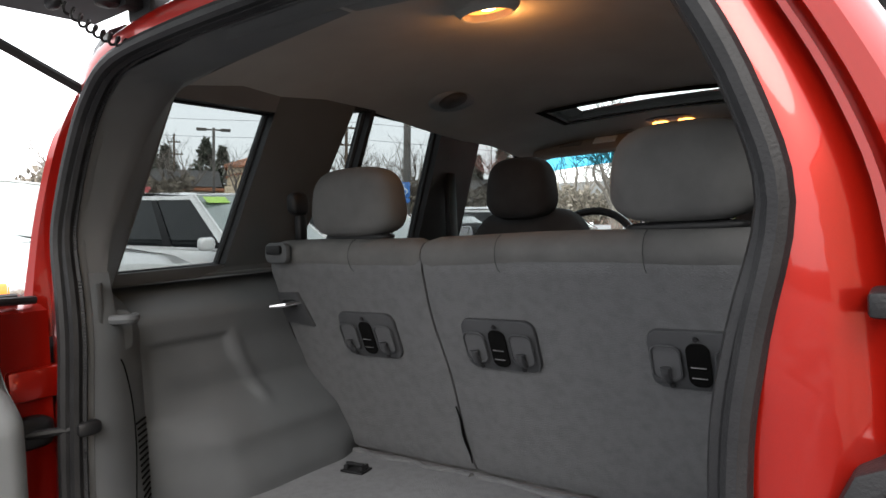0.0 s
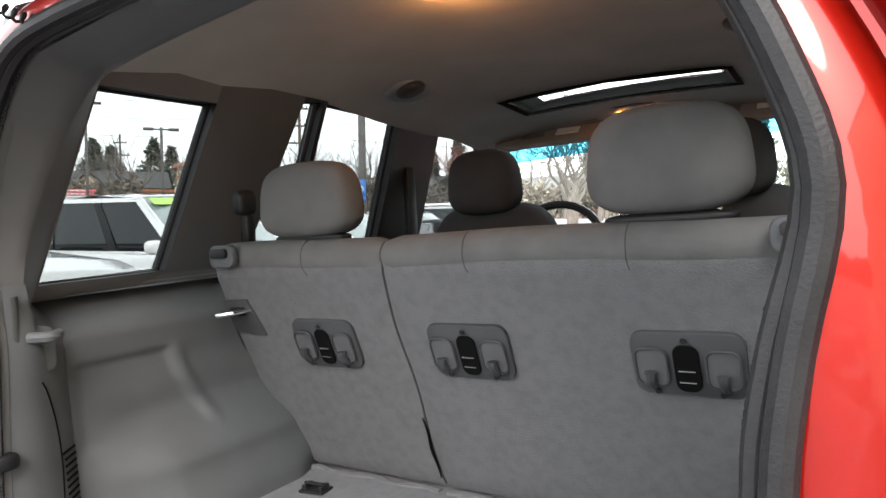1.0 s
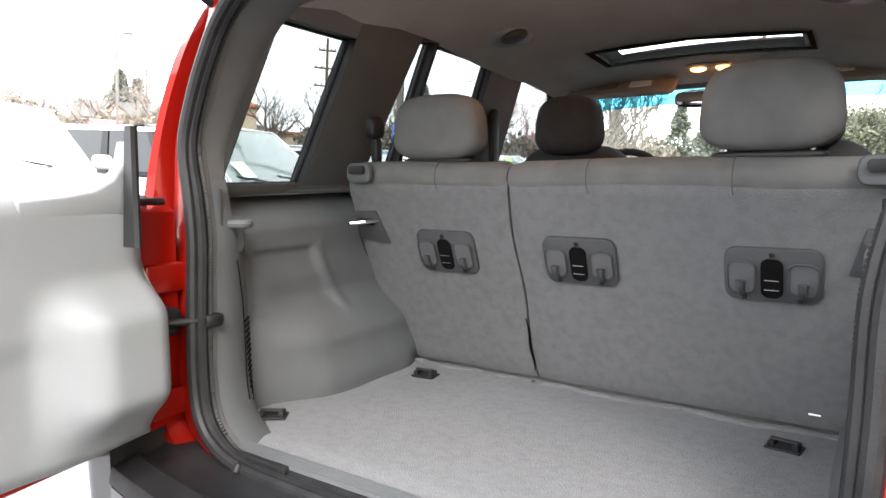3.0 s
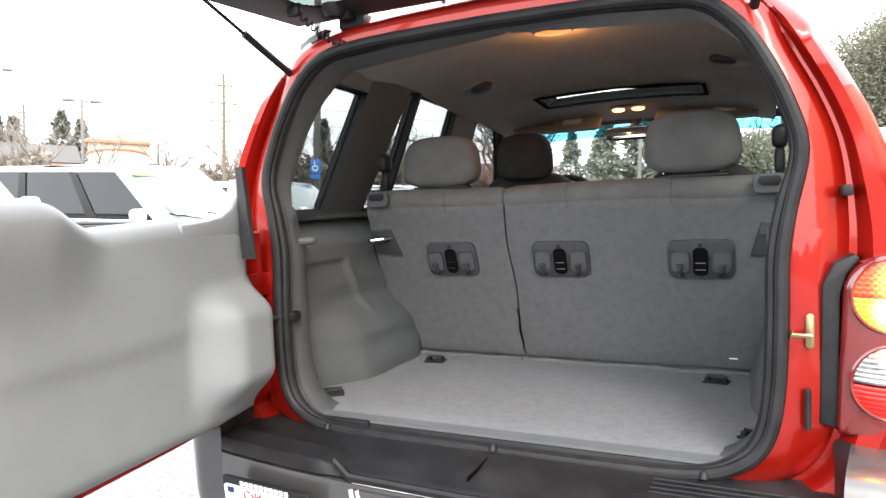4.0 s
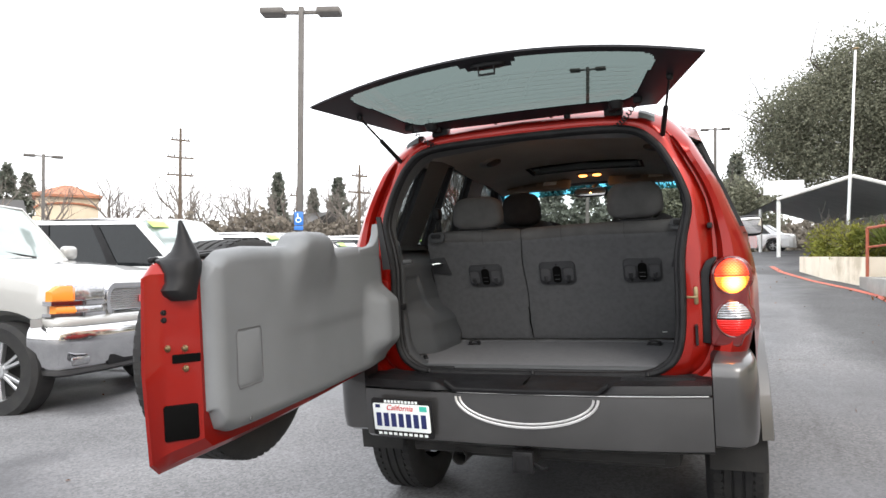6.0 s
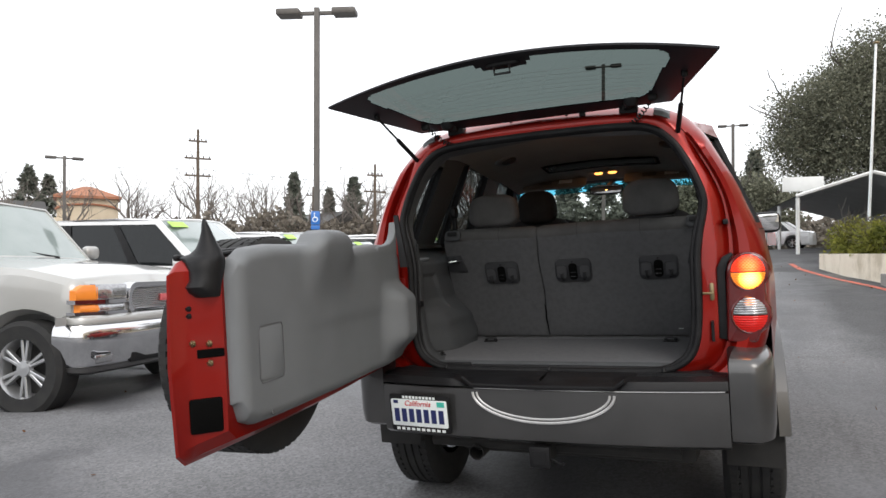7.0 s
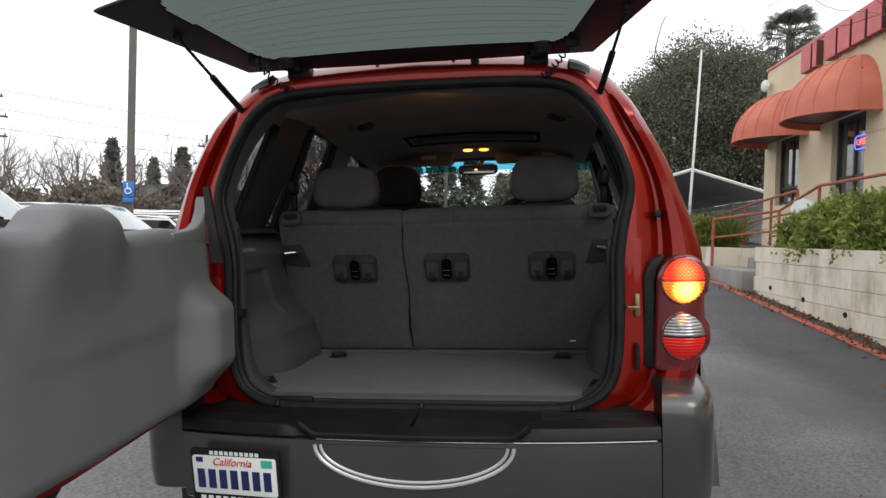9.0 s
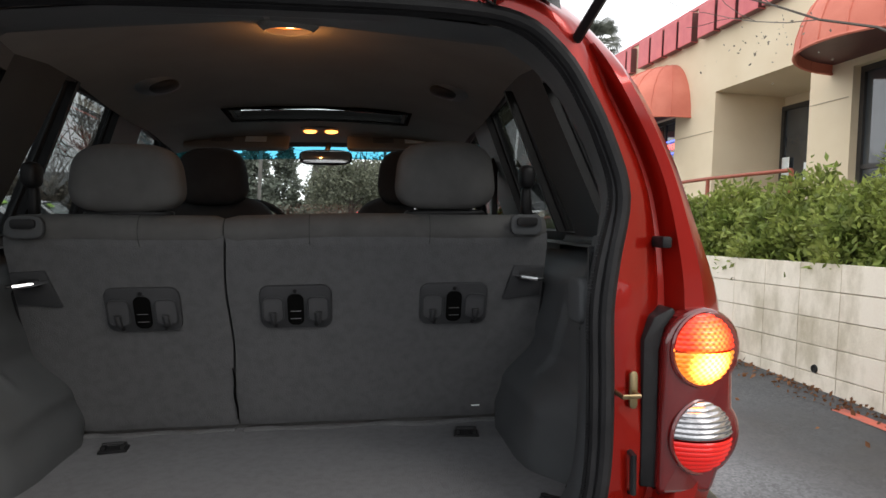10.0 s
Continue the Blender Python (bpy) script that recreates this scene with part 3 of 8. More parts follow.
for s in (-1, 1):
    bm = bmesh.new()
    rows = []
    for z, g, k in ((0.466, -0.035, 0), (0.480, -0.008, 0), (0.53, 0.0, 0), (0.66, 0.003, 0), (0.715, 0.003, 0), (0.738, 0.0, 0.0), (0.756, 0.0, 0.05), (0.768, 0.0, 0.14), (0.780, 0.0, 0.40), (0.790, 0.0, 0.72), (0.796, 0.0, 1.0)):
        row = []
        for i in range(25):
            x, y, nx, ny, tx, ty = corner_plan(i / 24)
            x, y = x + nx * g, y + ny * g
            row.append((s * (x + (tx - x) * k), y + (ty - y) * k, z))
        rows.append(row)
    loft(bm, rows, closed=False)
    part("bumper_corner", bm, FASCIA, car, "graphite bumper end under the lamp", angle=50)
    bm = bmesh.new()
    inner = [r[0] for r in rows[1:]]
    loft(bm, [inner, [(s * 0.674, min(0.06, y + 0.12), z) for x, y, z in inner]], closed=False)
    part("corner_liner", bm, STEP, car, "black inner side of the bumper end")
for x in (0.014, 0.453, -0.430):
    bm = bmesh.new()
    lathe(bm, [(0.001, 0.008), (0.006, 0.006), (0.009, 0.0), (0.009, -0.01)], 12, pose(x, -0.078, 0.707, 0, -65, 90))
    part("push_clip", bm, BLACK, car)
# number plate in its dark frame
PLATE = pose(-0.484, -0.258, 0.546, 6, 0, -5) @ Matrix.Scale(0.862, 4)
bm = bmesh.new()
plate(bm, rounded(0.318, 0.178, 0.01), 0.012, 0.003, m=PLATE)
pf = part("plate_frame", bm, BLACK, car, "black dealer plate frame")
bm = bmesh.new()
plate(bm, rounded(0.296, 0.128, 0.008), 0.006, 0.001, m=PLATE @ pose(0, -0.006, 0.004))
plt = part("number_plate", bm, PAPER, car, "white number plate with dark blue bars")
NAVY = surface("navy_print", (0.012, 0.02, 0.10), None, 9.0, 0.5)
INKRED = surface("red_print", (0.55, 0.03, 0.03), None, 9.0, 0.5)
TEAL = surface("teal_sticker", (0.05, 0.45, 0.36), None, 9.0, 0.5)
for k in range(7):
    bm = bmesh.new()
    x = -0.118 + k * 0.0393
    box(bm, x - 0.013, x + 0.013, -0.0085, -0.0065, -0.040, 0.024, m=PLATE)
    part("plate_bar", bm, NAVY, plt)
for x0, x1, z0, z1, mt, nm in ((-0.132, -0.108, 0.048, 0.064, NAVY, "small_bar"), (0.10, 0.138, 0.040, 0.064, TEAL, "date_sticker")):
    bm = bmesh.new()
    box(bm, x0, x1, -0.0085, -0.0065, z0, z1, m=PLATE)
    part(nm, bm, mt, plt)
for k in range(10):
    for z, w, x0 in ((0.078, 0.012, -0.085), (-0.076, 0.017, -0.13)):
        bm = bmesh.new()
        x = x0 + k * (w + 0.006 if z > 0 else w + 0.010)
        box(bm, x, x + w, -0.003, -0.001, z - 0.006, z + 0.006, m=PLATE)
        part("frame_bar", bm, PAPER, pf)


def lettering(text, size, mat, parent, m, name="lettering", depth=0.0015, shear=0.0, label=""):
    cu = bpy.data.curves.new(name, "FONT")
    cu.body, cu.size, cu.extrude, cu.shear, cu.align_x, cu.align_y = text, size, depth, shear, "CENTER", "CENTER"
    tmp = bpy.data.objects.new(name, cu)
    scene.collection.objects.link(tmp)
    dg = bpy.context.evaluated_depsgraph_get()
    me = bpy.data.meshes.new_from_object(tmp.evaluated_get(dg))
    me.name = name
    bpy.data.objects.remove(tmp)
    me.materials.clear()
    me.materials.append(mat)
    ob = new(name, me)
    ob.parent = parent
    ob.matrix_basis = m
    return tagged(ob, label) if label else ob


lettering("California", 0.036, INKRED, plt, PLATE @ pose(-0.005, -0.0075, 0.050, 90, 0, 0), shear=0.3)
# tow hitch under the bumper
bm = bmesh.new()
tube(bm, [(-0.50, -0.08, 0.40), (0.50, -0.08, 0.40)], 0.03, 8)
box(bm, -0.032, 0.032, -0.235, -0.05, 0.365, 0.43, 0.006)
part("tow_hitch", bm, UNDER, car, "black square tow receiver")
bm = bmesh.new()
box(bm, -0.040, 0.040, -0.250, -0.225, 0.357, 0.438, 0.006)
box(bm, -0.024, 0.024, -0.253, -0.245, 0.373, 0.422)
tube(bm, [(0.035, -0.22, 0.39), (0.075, -0.235, 0.375), (0.09, -0.24, 0.38)], 0.006, 6)
part("hitch_collar", bm, BLACK, car)
bm = bmesh.new()
lathe(bm, [(0.028, 0.0), (0.032, 0.0), (0.032, 0.3), (0.028, 0.3)], 16, pose(-0.30, -0.12, 0.36, 0, 0, 90))
part("tailpipe", bm, UNDER, car)

# ---- tail lamps ----
LENS_RED = glow("red_lamp_lens", (1.0, 0.02, 0.008), 0.10, (0.62, 0.012, 0.01))
LENS_LIT = glow("lit_red_lamp_lens", (1.0, 0.055, 0.01), 0.9, (0.75, 0.02, 0.01))
LENS_AMBER = glow("lit_amber_lamp_lens", (1.0, 0.27, 0.035), 1.5, (0.80, 0.22, 0.015))


def lit_lens(m, height, near, far):
    """A lens moulded in small prisms, lit by the bulb behind it: brightest before the bulb."""
    n, l = m.node_tree.nodes, m.node_tree.links
    b = n["Principled BSDF"]
    tc, sep, ax, com, dist, fall = n.new("ShaderNodeTexCoord"), n.new("ShaderNodeSeparateXYZ"), n.new("ShaderNodeMath"), n.new("ShaderNodeCombineXYZ"), n.new("ShaderNodeVectorMath"), n.new("ShaderNodeMapRange")
    ax.operation, dist.operation, fall.interpolation_type = "ABSOLUTE", "DISTANCE", "SMOOTHSTEP"
    dist.inputs[1].default_value = (0.764, 0.0, height)
    fall.inputs[1].default_value, fall.inputs[2].default_value, fall.inputs[3].default_value, fall.inputs[4].default_value = 0.004, 0.046, near, far
    l.new(tc.outputs["Object"], sep.inputs[0])
    l.new(sep.outputs[0], ax.inputs[0])
    l.new(ax.outputs[0], com.inputs[0])
    l.new(sep.outputs[2], com.inputs[2])
    l.new(com.outputs[0], dist.inputs[0])
    l.new(dist.outputs["Value"], fall.inputs[0])
    waves = []
    for k in (0, 2):
        w = n.new("ShaderNodeMath")
        w.operation, w.inputs[1].default_value = "MULTIPLY", math.tau / 0.0115
        sn = n.new("ShaderNodeMath")
        sn.operation = "SINE"
        l.new(sep.outputs[k], w.inputs[0])
        l.new(w.outputs[0], sn.inputs[0])
        waves.append(sn)
    both = n.new("ShaderNodeMath")
    both.operation = "MULTIPLY"
    l.new(waves[0].outputs[0], both.inputs[0])
    l.new(waves[1].outputs[0], both.inputs[1])
    cell = n.new("ShaderNodeMapRange")
    cell.inputs[1].default_value, cell.inputs[2].default_value, cell.inputs[3].default_value, cell.inputs[4].default_value = -0.7, 0.7, 0.45, 1.5
    l.new(both.outputs[0], cell.inputs[0])
    out = n.new("ShaderNodeMath")
    out.operation = "MULTIPLY"
    l.new(fall.outputs[0], out.inputs[0])
    l.new(cell.outputs[0], out.inputs[1])
    l.new(out.outputs[0], b.inputs["Emission Strength"])


lit_lens(LENS_LIT, 1.085, 7.0, 0.55)
lit_lens(LENS_AMBER, 1.040, 15.0, 0.40)
LENS_CLEAR = surface("clear_lamp_lens", (0.28, 0.28, 0.29), (0.46, 0.46, 0.47), 60.0, 0.15, 0.8, coat=1.0)
BEZEL = surface("dark_red_lamp_bezel", (0.10, 0.005, 0.005), (0.13, 0.007, 0.007), 5.0, 0.22, coat=1.0)


def half_lens(bm, r, up, m, sides=28, ribs=7):
    """Half of a domed round lens, with its moulded ribs."""
    rows = []
    for j in range(ribs * 4 + 1):
        z = r * (j / (ribs * 4)) * 0.999
        if not up:
            z = -z
        w = math.sqrt(max(0.0, r * r - z * z))
        rib = 0.0022 * abs(math.sin(math.pi * j / 4))
        rows.append([(w * k / 10, -0.030 * (1 - (w * k / 10 / r) ** 2 - (z / r) ** 2 * 0.999) - rib, z) for k in range(-10, 11)])
    made = loft(bm, rows, closed=False)
    bmesh.ops.transform(bm, matrix=m, verts=[v for row in made for v in row])


for s in (-1, 1):
    bm = bmesh.new()
    outl = []
    for cz, a0, a1, r in ((1.055, 180, -38, 0.072), (0.905, 38, -62, 0.073)):
        outl += [(0.760 + r * math.cos(radians(a0 + (a1 - a0) * k / 14)), cz + r * math.sin(radians(a0 + (a1 - a0) * k / 14)) * 1.02) for k in range(15)]
    outl += [(0.780, 0.798), (0.684, 0.798), (0.678, 0.806)]
    outl = [(s * x, z) for x, z in outl]
    plate(bm, outl, 0.085, 0.012, 3, m=pose(0, -0.064, 0.008))
    lamp = part("tail_lamp", bm, BEZEL, car, "round red and clear tail lamp cluster, lit")
    bm = bmesh.new()
    plate(bm, [(s * x, z) for x, z in ((0.652, 0.82), (0.682, 0.815), (0.684, 1.06), (0.694, 1.10), (0.715, 1.128), (0.708, 1.136), (0.675, 1.12), (0.656, 1.08))], 0.06, 0.004, m=pose(0, -0.05, 0))
    part("lamp_gasket", bm, SEAL, lamp)
    for cz, top, low in ((1.055, LENS_LIT, LENS_AMBER), (0.900, LENS_CLEAR, LENS_RED)):
        for up, mat, nm in ((True, top, "upper_lens"), (False, low, "lower_lens")):
            bm = bmesh.new()
            half_lens(bm, 0.063, up, pose(s * 0.764, -0.060, cz + 0.008 + (0.002 if up else -0.002), 0, 0, s * 9))
            part(nm, bm, mat, lamp)
        bm = bmesh.new()
        tube(bm, [(s * 0.764 + 0.066 * math.cos(a * math.tau / 32), -0.060 + s * 0.011 * math.cos(a * math.tau / 32), cz + 0.008 + 0.066 * math.sin(a * math.tau / 32)) for a in range(32)], 0.004, 6, closed=True)
        part("lens_rim", bm, BEZEL, lamp)

# latch strikers on the jamb
bm = bmesh.new()
plate(bm, rounded(0.015, 0.066, 0.007), 0.006, 0.002, m=pose(0.636, -0.056, 0.994))
tube(bm, [(0.636, -0.045, 0.990), (0.636, -0.078, 0.990), (0.606, -0.084, 0.990), (0.606, -0.05, 0.990)], 0.0045, 8)
part("striker", bm, STEEL, car, "zinc plated tailgate striker")
bm = bmesh.new()
tube(bm, [(0.632, -0.040, 0.885), (0.632, -0.065, 0.882), (0.632, -0.065, 0.815), (0.632, -0.040, 0.812)], 0.006, 8)
box(bm, 0.617, 0.637, -0.05, -0.030, 0.81, 0.89, 0.003)
part("guide_wedge", bm, STEP, car)
bm = bmesh.new()
box(bm, 0.686, 0.704, -0.054, 0.0, 1.240, 1.260, 0.004)
part("rubber_stop", bm, SEAL, car)
# ---- cargo bay ----
def bay_x(y, z):
    """Half the clear width between the cargo side trims."""
    x = 0.648 + 0.140 * smooth(1.13, 1.235, z) ** 1.3
    x -= 0.012 * smooth(1.08, 1.0, z) * smooth(0.10, 0.2, y)
    # the recessed panel and the curved rib ahead of it
    edge = 0.365 + 0.055 * smooth(1.085, 0.91, z) ** 1.4
    x += 0.008 * smooth(0.0, 0.014, edge - y) * smooth(1.092, 1.080, z) * smooth(0.905, 0.93, z) * smooth(0.135, 0.165, y)
    x -= 0.006 * math.exp(-((y - edge - 0.016) / 0.014) ** 2) * smooth(1.115, 1.06, z) * smooth(0.885, 0.93, z)
    x -= 0.080 * smooth(0.12, 0.32, y) * smooth(0.975, 0.845, z) + 0.024 * smooth(0.84, 0.74, z) * smooth(0.2, 0.4, y)
    x -= 0.045 * smooth(0.14, 0.02, y)
    x += 0.030 * smooth(0.60, 0.72, y) * smooth(0.80, 0.72, z)
    return min(x, 0.580 + 2.2 * max(0.0, y - 0.03))


for s in (-1, 1):
    bm = bmesh.new()
    rows = []
    for j in range(91):
        y = 0.018 + 0.78 * j / 90
        rows.append([(s * bay_x(y, 0.705 + 0.535 * k / 80), y, 0.705 + 0.535 * k / 80) for k in range(81)])
    loft(bm, rows, closed=False)
    side = part("cargo_side_trim", bm, TRIM_SHADED, car, "grey moulded cargo side trim over the wheelhouse", angle=60)
    # lip under the window
    bm = bmesh.new()
    tube(bm, [(s * (bay_x(y, 1.222) + 0.006), y, 1.222) for y in (0.16, 0.25, 0.35, 0.45, 0.55, 0.62)], 0.006, 6)
    part("trim_joint", bm, TRIM_DARK, side)
    # jamb trim beside the seal
    bm = bmesh.new()
    rows = []
    for i in range(30):
        z = 0.71 + 0.55 * i / 29
        x0 = np.interp(z, [p[1] for p in OPENF[6:]], [p[0] for p in OPENF[6:]])
        rows.append([(s * (x0 + 0.004), yo(z) + 0.02, z), (s * (x0 - 0.004), yo(z) + 0.05, z), (s * (x0 - 0.002), 0.055, z), (s * (bay_x(0.14, min(z, 1.235)) + 0.002), 0.14, z)])
    loft(bm, rows, closed=False)
    part("jamb_trim", bm, TRIM_SHADED, side, "grey jamb trim", angle=60)
    # grab loop with its hook
    bm = bmesh.new()
    plate(bm, rounded(0.075, 0.085, 0.02), 0.03, 0.008, 3, m=pose(s * 0.596, 0.062, 1.138, 0, 0, 90))
    if s < 0:
        tube(bm, [(s * (0.584 - 0.028 * math.sin(math.pi * k / 8)), 0.045 + 0.05 * k / 8, 1.165) for k in range(9)], 0.010, 8)
    part("cover_bracket", bm, TRIM_SHADED, side, "grey cargo cover bracket")
    # joint of the half-moon jamb panel, and the air slots beside it
    def jamb(y, z):
        x0 = float(np.interp(z, [p[1] for p in OPENF[6:]], [p[0] for p in OPENF[6:]])) - 0.002
        x1 = bay_x(0.14, min(z, 1.235)) + 0.002
        return (s * (x0 + (x1 - x0) * (y - 0.055) / 0.085 - 0.0012), y, z)
    bm = bmesh.new()
    tube(bm, [jamb(0.057 + 0.036 * math.sin(math.pi * k / 24) ** 0.7, 0.780 + 0.305 * k / 24) for k in range(25)], 0.0016, 6)
    part("jamb_joint", bm, SHADE_BLACK, side)
    # slots are dark bars; the shade within them is in the colour
    for k in range(15):
        bm = bmesh.new()
        z = 0.760 + 0.0128 * k
        tube(bm, [jamb(y, z) for y in (0.102 - 0.004 * (k in (0, 14)), 0.136)], 0.0025, 6)
        part("air_slot", bm, SHADE_BLACK, side)

bm = bmesh.new()
xs = [-0.62 + 1.24 * i / 40 for i in range(41)]
rows = []
for j in range(25):
    y = -0.030 + 0.77 * j / 24
    rows.append([(x, y, 0.720 + 0.0035 * noise.noise((x * 5, y * 5, 0)) - 0.006 * smooth(0.03, -0.01, y)) for x in xs])
loft(bm, rows, closed=False)
part("cargo_floor", bm, CARPET, car, "grey carpeted cargo floor")
bm = bmesh.new()
prof = [(-0.040, 0.712), (-0.038, 0.7195)] + [(-0.036 + 0.0035 * k, 0.7195 + 0.0016 * (k % 2)) for k in range(11)] + [(0.002, 0.718)]
loft(bm, [[(x, y, z) for y, z in prof] for x in (-0.535, -0.2, 0.2, 0.535)], closed=False)
part("sill_strip", bm, TRIM_SHADED, car, "ribbed grey plastic strip at the carpet's edge")
bm = bmesh.new()
rows = []
for i in range(31):
    x = -0.56 + 1.12 * i / 30
    rows.append([(x, -0.046, 0.694), (x, -0.04, 0.710), (x, -0.022, 0.714), (x, 0.012, 0.712)])
loft(bm, rows, closed=False)
part("sill_plate", bm, BLACK, car, "black plastic sill plate")
bm = bmesh.new()
box(bm, -0.56, -0.33, -0.052, -0.02, 0.703, 0.7185, 0.004)
part("sill_end_cap", bm, BLACK, car)
for x, y, a in ((-0.438, 0.563, 8), (0.444, 0.562, -8), (-0.550, 0.118, 35), (0.546, 0.114, -35)):
    bm = bmesh.new()
    m = pose(x, y, 0.723, 0, 0, a)
    box(bm, -0.033, 0.033, -0.022, 0.022, -0.002, 0.003, 0.001, 1, m=m)
    anch = part("tie_down", bm, BLACK, car, "black cargo tie-down loop")
    bm = bmesh.new()
    tube(bm, [m @ Vector(p) for p in ((-0.026, 0.006, 0.002), (-0.024, -0.004, 0.016), (0.024, -0.004, 0.016), (0.026, 0.006, 0.002))], 0.004, 6)
    part("loop", bm, BLACK, anch)
    for dx in (-0.022, 0.022):
        bm = bmesh.new()
        box(bm, dx - 0.006, dx + 0.006, -0.016, 0.016, 0.002, 0.014, 0.002, 1, m=m)
        part("cup", bm, BLACK, anch)

# ---- rear seat ----
def seat_y(z):
    return 0.550 + (1.07 - z) * 0.375


EDGE = [(0.642, 1.262), (0.642, 1.12), (0.641, 1.04), (0.636, 0.955), (0.622, 0.903), (0.582, 0.862), (0.565, 0.812), (0.561, 0.735)]


def back_panel(x0, x1, flip):
    """The carpeted back of one seat part: outer edge shaped round the wheelhouse, inner edge at the split."""
    bm = bmesh.new()
    zs = [0.735 + (1.222 - 0.735) * k / 24 for k in range(25)] + [1.232, 1.240, 1.247, 1.252]
    ez, ex = [p[1] for p in EDGE[::-1]], [p[0] for p in EDGE[::-1]]
    rows = []
    for z in zs:
        a = x0 - 0.006 * (1.226 - z) + (0.004 * math.sin(z * 21))
        b = np.interp(z, ez, ex) * flip
        row = []
        for k in range(21):
            t = k / 20
            x = a + (b - a) * t
            e = min(t, 1 - t) * abs(b - a)
            puff = 0.006 * smooth(0.02, 0.0, e) + 0.004 * smooth(0.02, 0.0, z - 0.735) + 0.008 * smooth(1.224, 1.254, z)
            row.append((x, seat_y(z) + puff + 0.003 * noise.noise((x * 7, z * 7, 3)), z))
        rows.append([(row[0][0], seat_y(z) + 0.10, z)] + row + [(row[-1][0], seat_y(z) + 0.10, z)])
    loft(bm, rows, closed=False)
    return bm


seats = {}
for nm, x0, flip, xa, xb in (("left", -0.1565, -1, -0.640, -0.1555), ("right", -0.1505, 1, -0.1525, 0.640)):
    seat = part("rear_seat_back", back_panel(x0, 0, flip), SEATCARPET, car, "grey carpeted back of the folding rear seat", angle=50)
    seats[nm] = seat
    bm = bmesh.new()
    rows = []
    for i in range(26):
        x = xa + (xb - xa) * i / 25
        e = min(abs(x - xa), abs(x - xb))
        k = smooth(-0.004, 0.022, e)
        sag = 0.0025 * math.sin(x * 9)
        rr = []
        for a in range(13):
            ang = radians(-100 + 280 * a / 12)
            rr.append((x, 0.530 - 0.045 * (0.75 + 0.25 * k) * math.cos(ang - radians(40)), 1.262 + sag + 0.040 * (0.8 + 0.2 * k) * math.sin(ang - radians(40))))
        rows.append(rr)
    loft(bm, rows, closed=True, caps=True)
    part("seat_top_roll", bm, FABRIC, seat, "grey cloth top of the seat")
    for sx in ([-0.34] if flip < 0 else [0.05, 0.34]):
        bm = bmesh.new()
        tube(bm, [(sx, 0.4675 + 0.035 * (1 - math.cos(radians(a))) , 1.262 + 0.0395 * math.sin(radians(a))) for a in range(-60, 100, 20)], 0.0009, 5)
        part("seam", bm, FABRIC_DARK, seat)
    # folded flap along the floor
    bm = bmesh.new()
    x1 = (-0.56, -0.165) if flip < 0 else (-0.145, 0.56)
    pts = [(x1[0] + (x1[1] - x1[0]) * i / 12, 0.672 + 0.02 * math.sin(i * 1.3) * 0.4, 0.718 + 0.002 * math.sin(i * 2.1)) for i in range(13)]
    tube(bm, pts, 0.010, 8)
    part("floor_flap", bm, SEATCARPET, seat)
    if flip > 0:
        bm = bmesh.new()
        box(bm, 0.475, 0.498, seat_y(0.768) - 0.004, seat_y(0.768) + 0.004, 0.7665, 0.7695, 0.001, 1)
        part("care_label", bm, PAPER, seat, "small white care label")
    else:
        # dark bar over the split, coloured as the shade in the gap
        bm = bmesh.new()
        tube(bm, [(-0.158 + 0.002 * math.sin(k), seat_y(0.755 + 0.015 * k) + 0.001, 0.755 + 0.015 * k) for k in range(11)], [0.0015 + 0.0022 * math.sin(math.pi * k / 10) for k in range(11)], 6)
        part("split_gap", bm, SHADE_BLACK, seat)
    # black bar painted as the shaded gap down the outer edge
    bm = bmesh.new()
    tube(bm, [(flip * (a + 0.004), seat_y(b) + 0.010, b) for a, b in EDGE[1:]], 0.006, 6)
    part("edge_gap_shade", bm, BLACK, seat, "black bar in place of the shaded gap beside the seat back")
    # belt slot at the outer shoulder
    bm = bmesh.new()
    x = flip * 0.580
    plate(bm, rounded(0.080, 0.052, 0.018), 0.02, 0.006, m=pose(x, 0.460, 1.274))
    slot = part("belt_guide", bm, TRIM_SHADED, car, "grey belt guide")
    bm = bmesh.new()
    plate(bm, rounded(0.052, 0.022, 0.008), 0.010, 0.001, m=pose(x, 0.452, 1.282))
    part("guide_slot", bm, BLACK, slot)
    # release handle on its dark backing
    bm = bmesh.new()
    plate(bm, [(flip * a, b) for a, b in ((0.535, -0.048), (0.634, -0.038), (0.638, 0.044), (0.560, 0.048))], 0.02, 0.003, m=pose(0, seat_y(1.125) - 0.008, 1.125, 20.5))
    bk = part("latch_plate", bm, PANEL, car, "dark grey latch surround")
    bm = bmesh.new()
    tube(bm, [(flip * 0.625, 0.470, 1.139), (flip * 0.608, 0.462, 1.139), (flip * 0.575, 0.480, 1.143), (flip * 0.556, 0.520, 1.146)], [0.004, 0.006, 0.006, 0.004], 8)
    part("release_lever", bm, CHROME, bk, "chrome release lever")
    bm = bmesh.new()
    box(bm, flip * 0.595 - 0.022, flip * 0.595 + 0.022, 0.504, 0.535, 1.132, 1.152, 0.004)
    part("lever_pocket", bm, BLACK, bk)

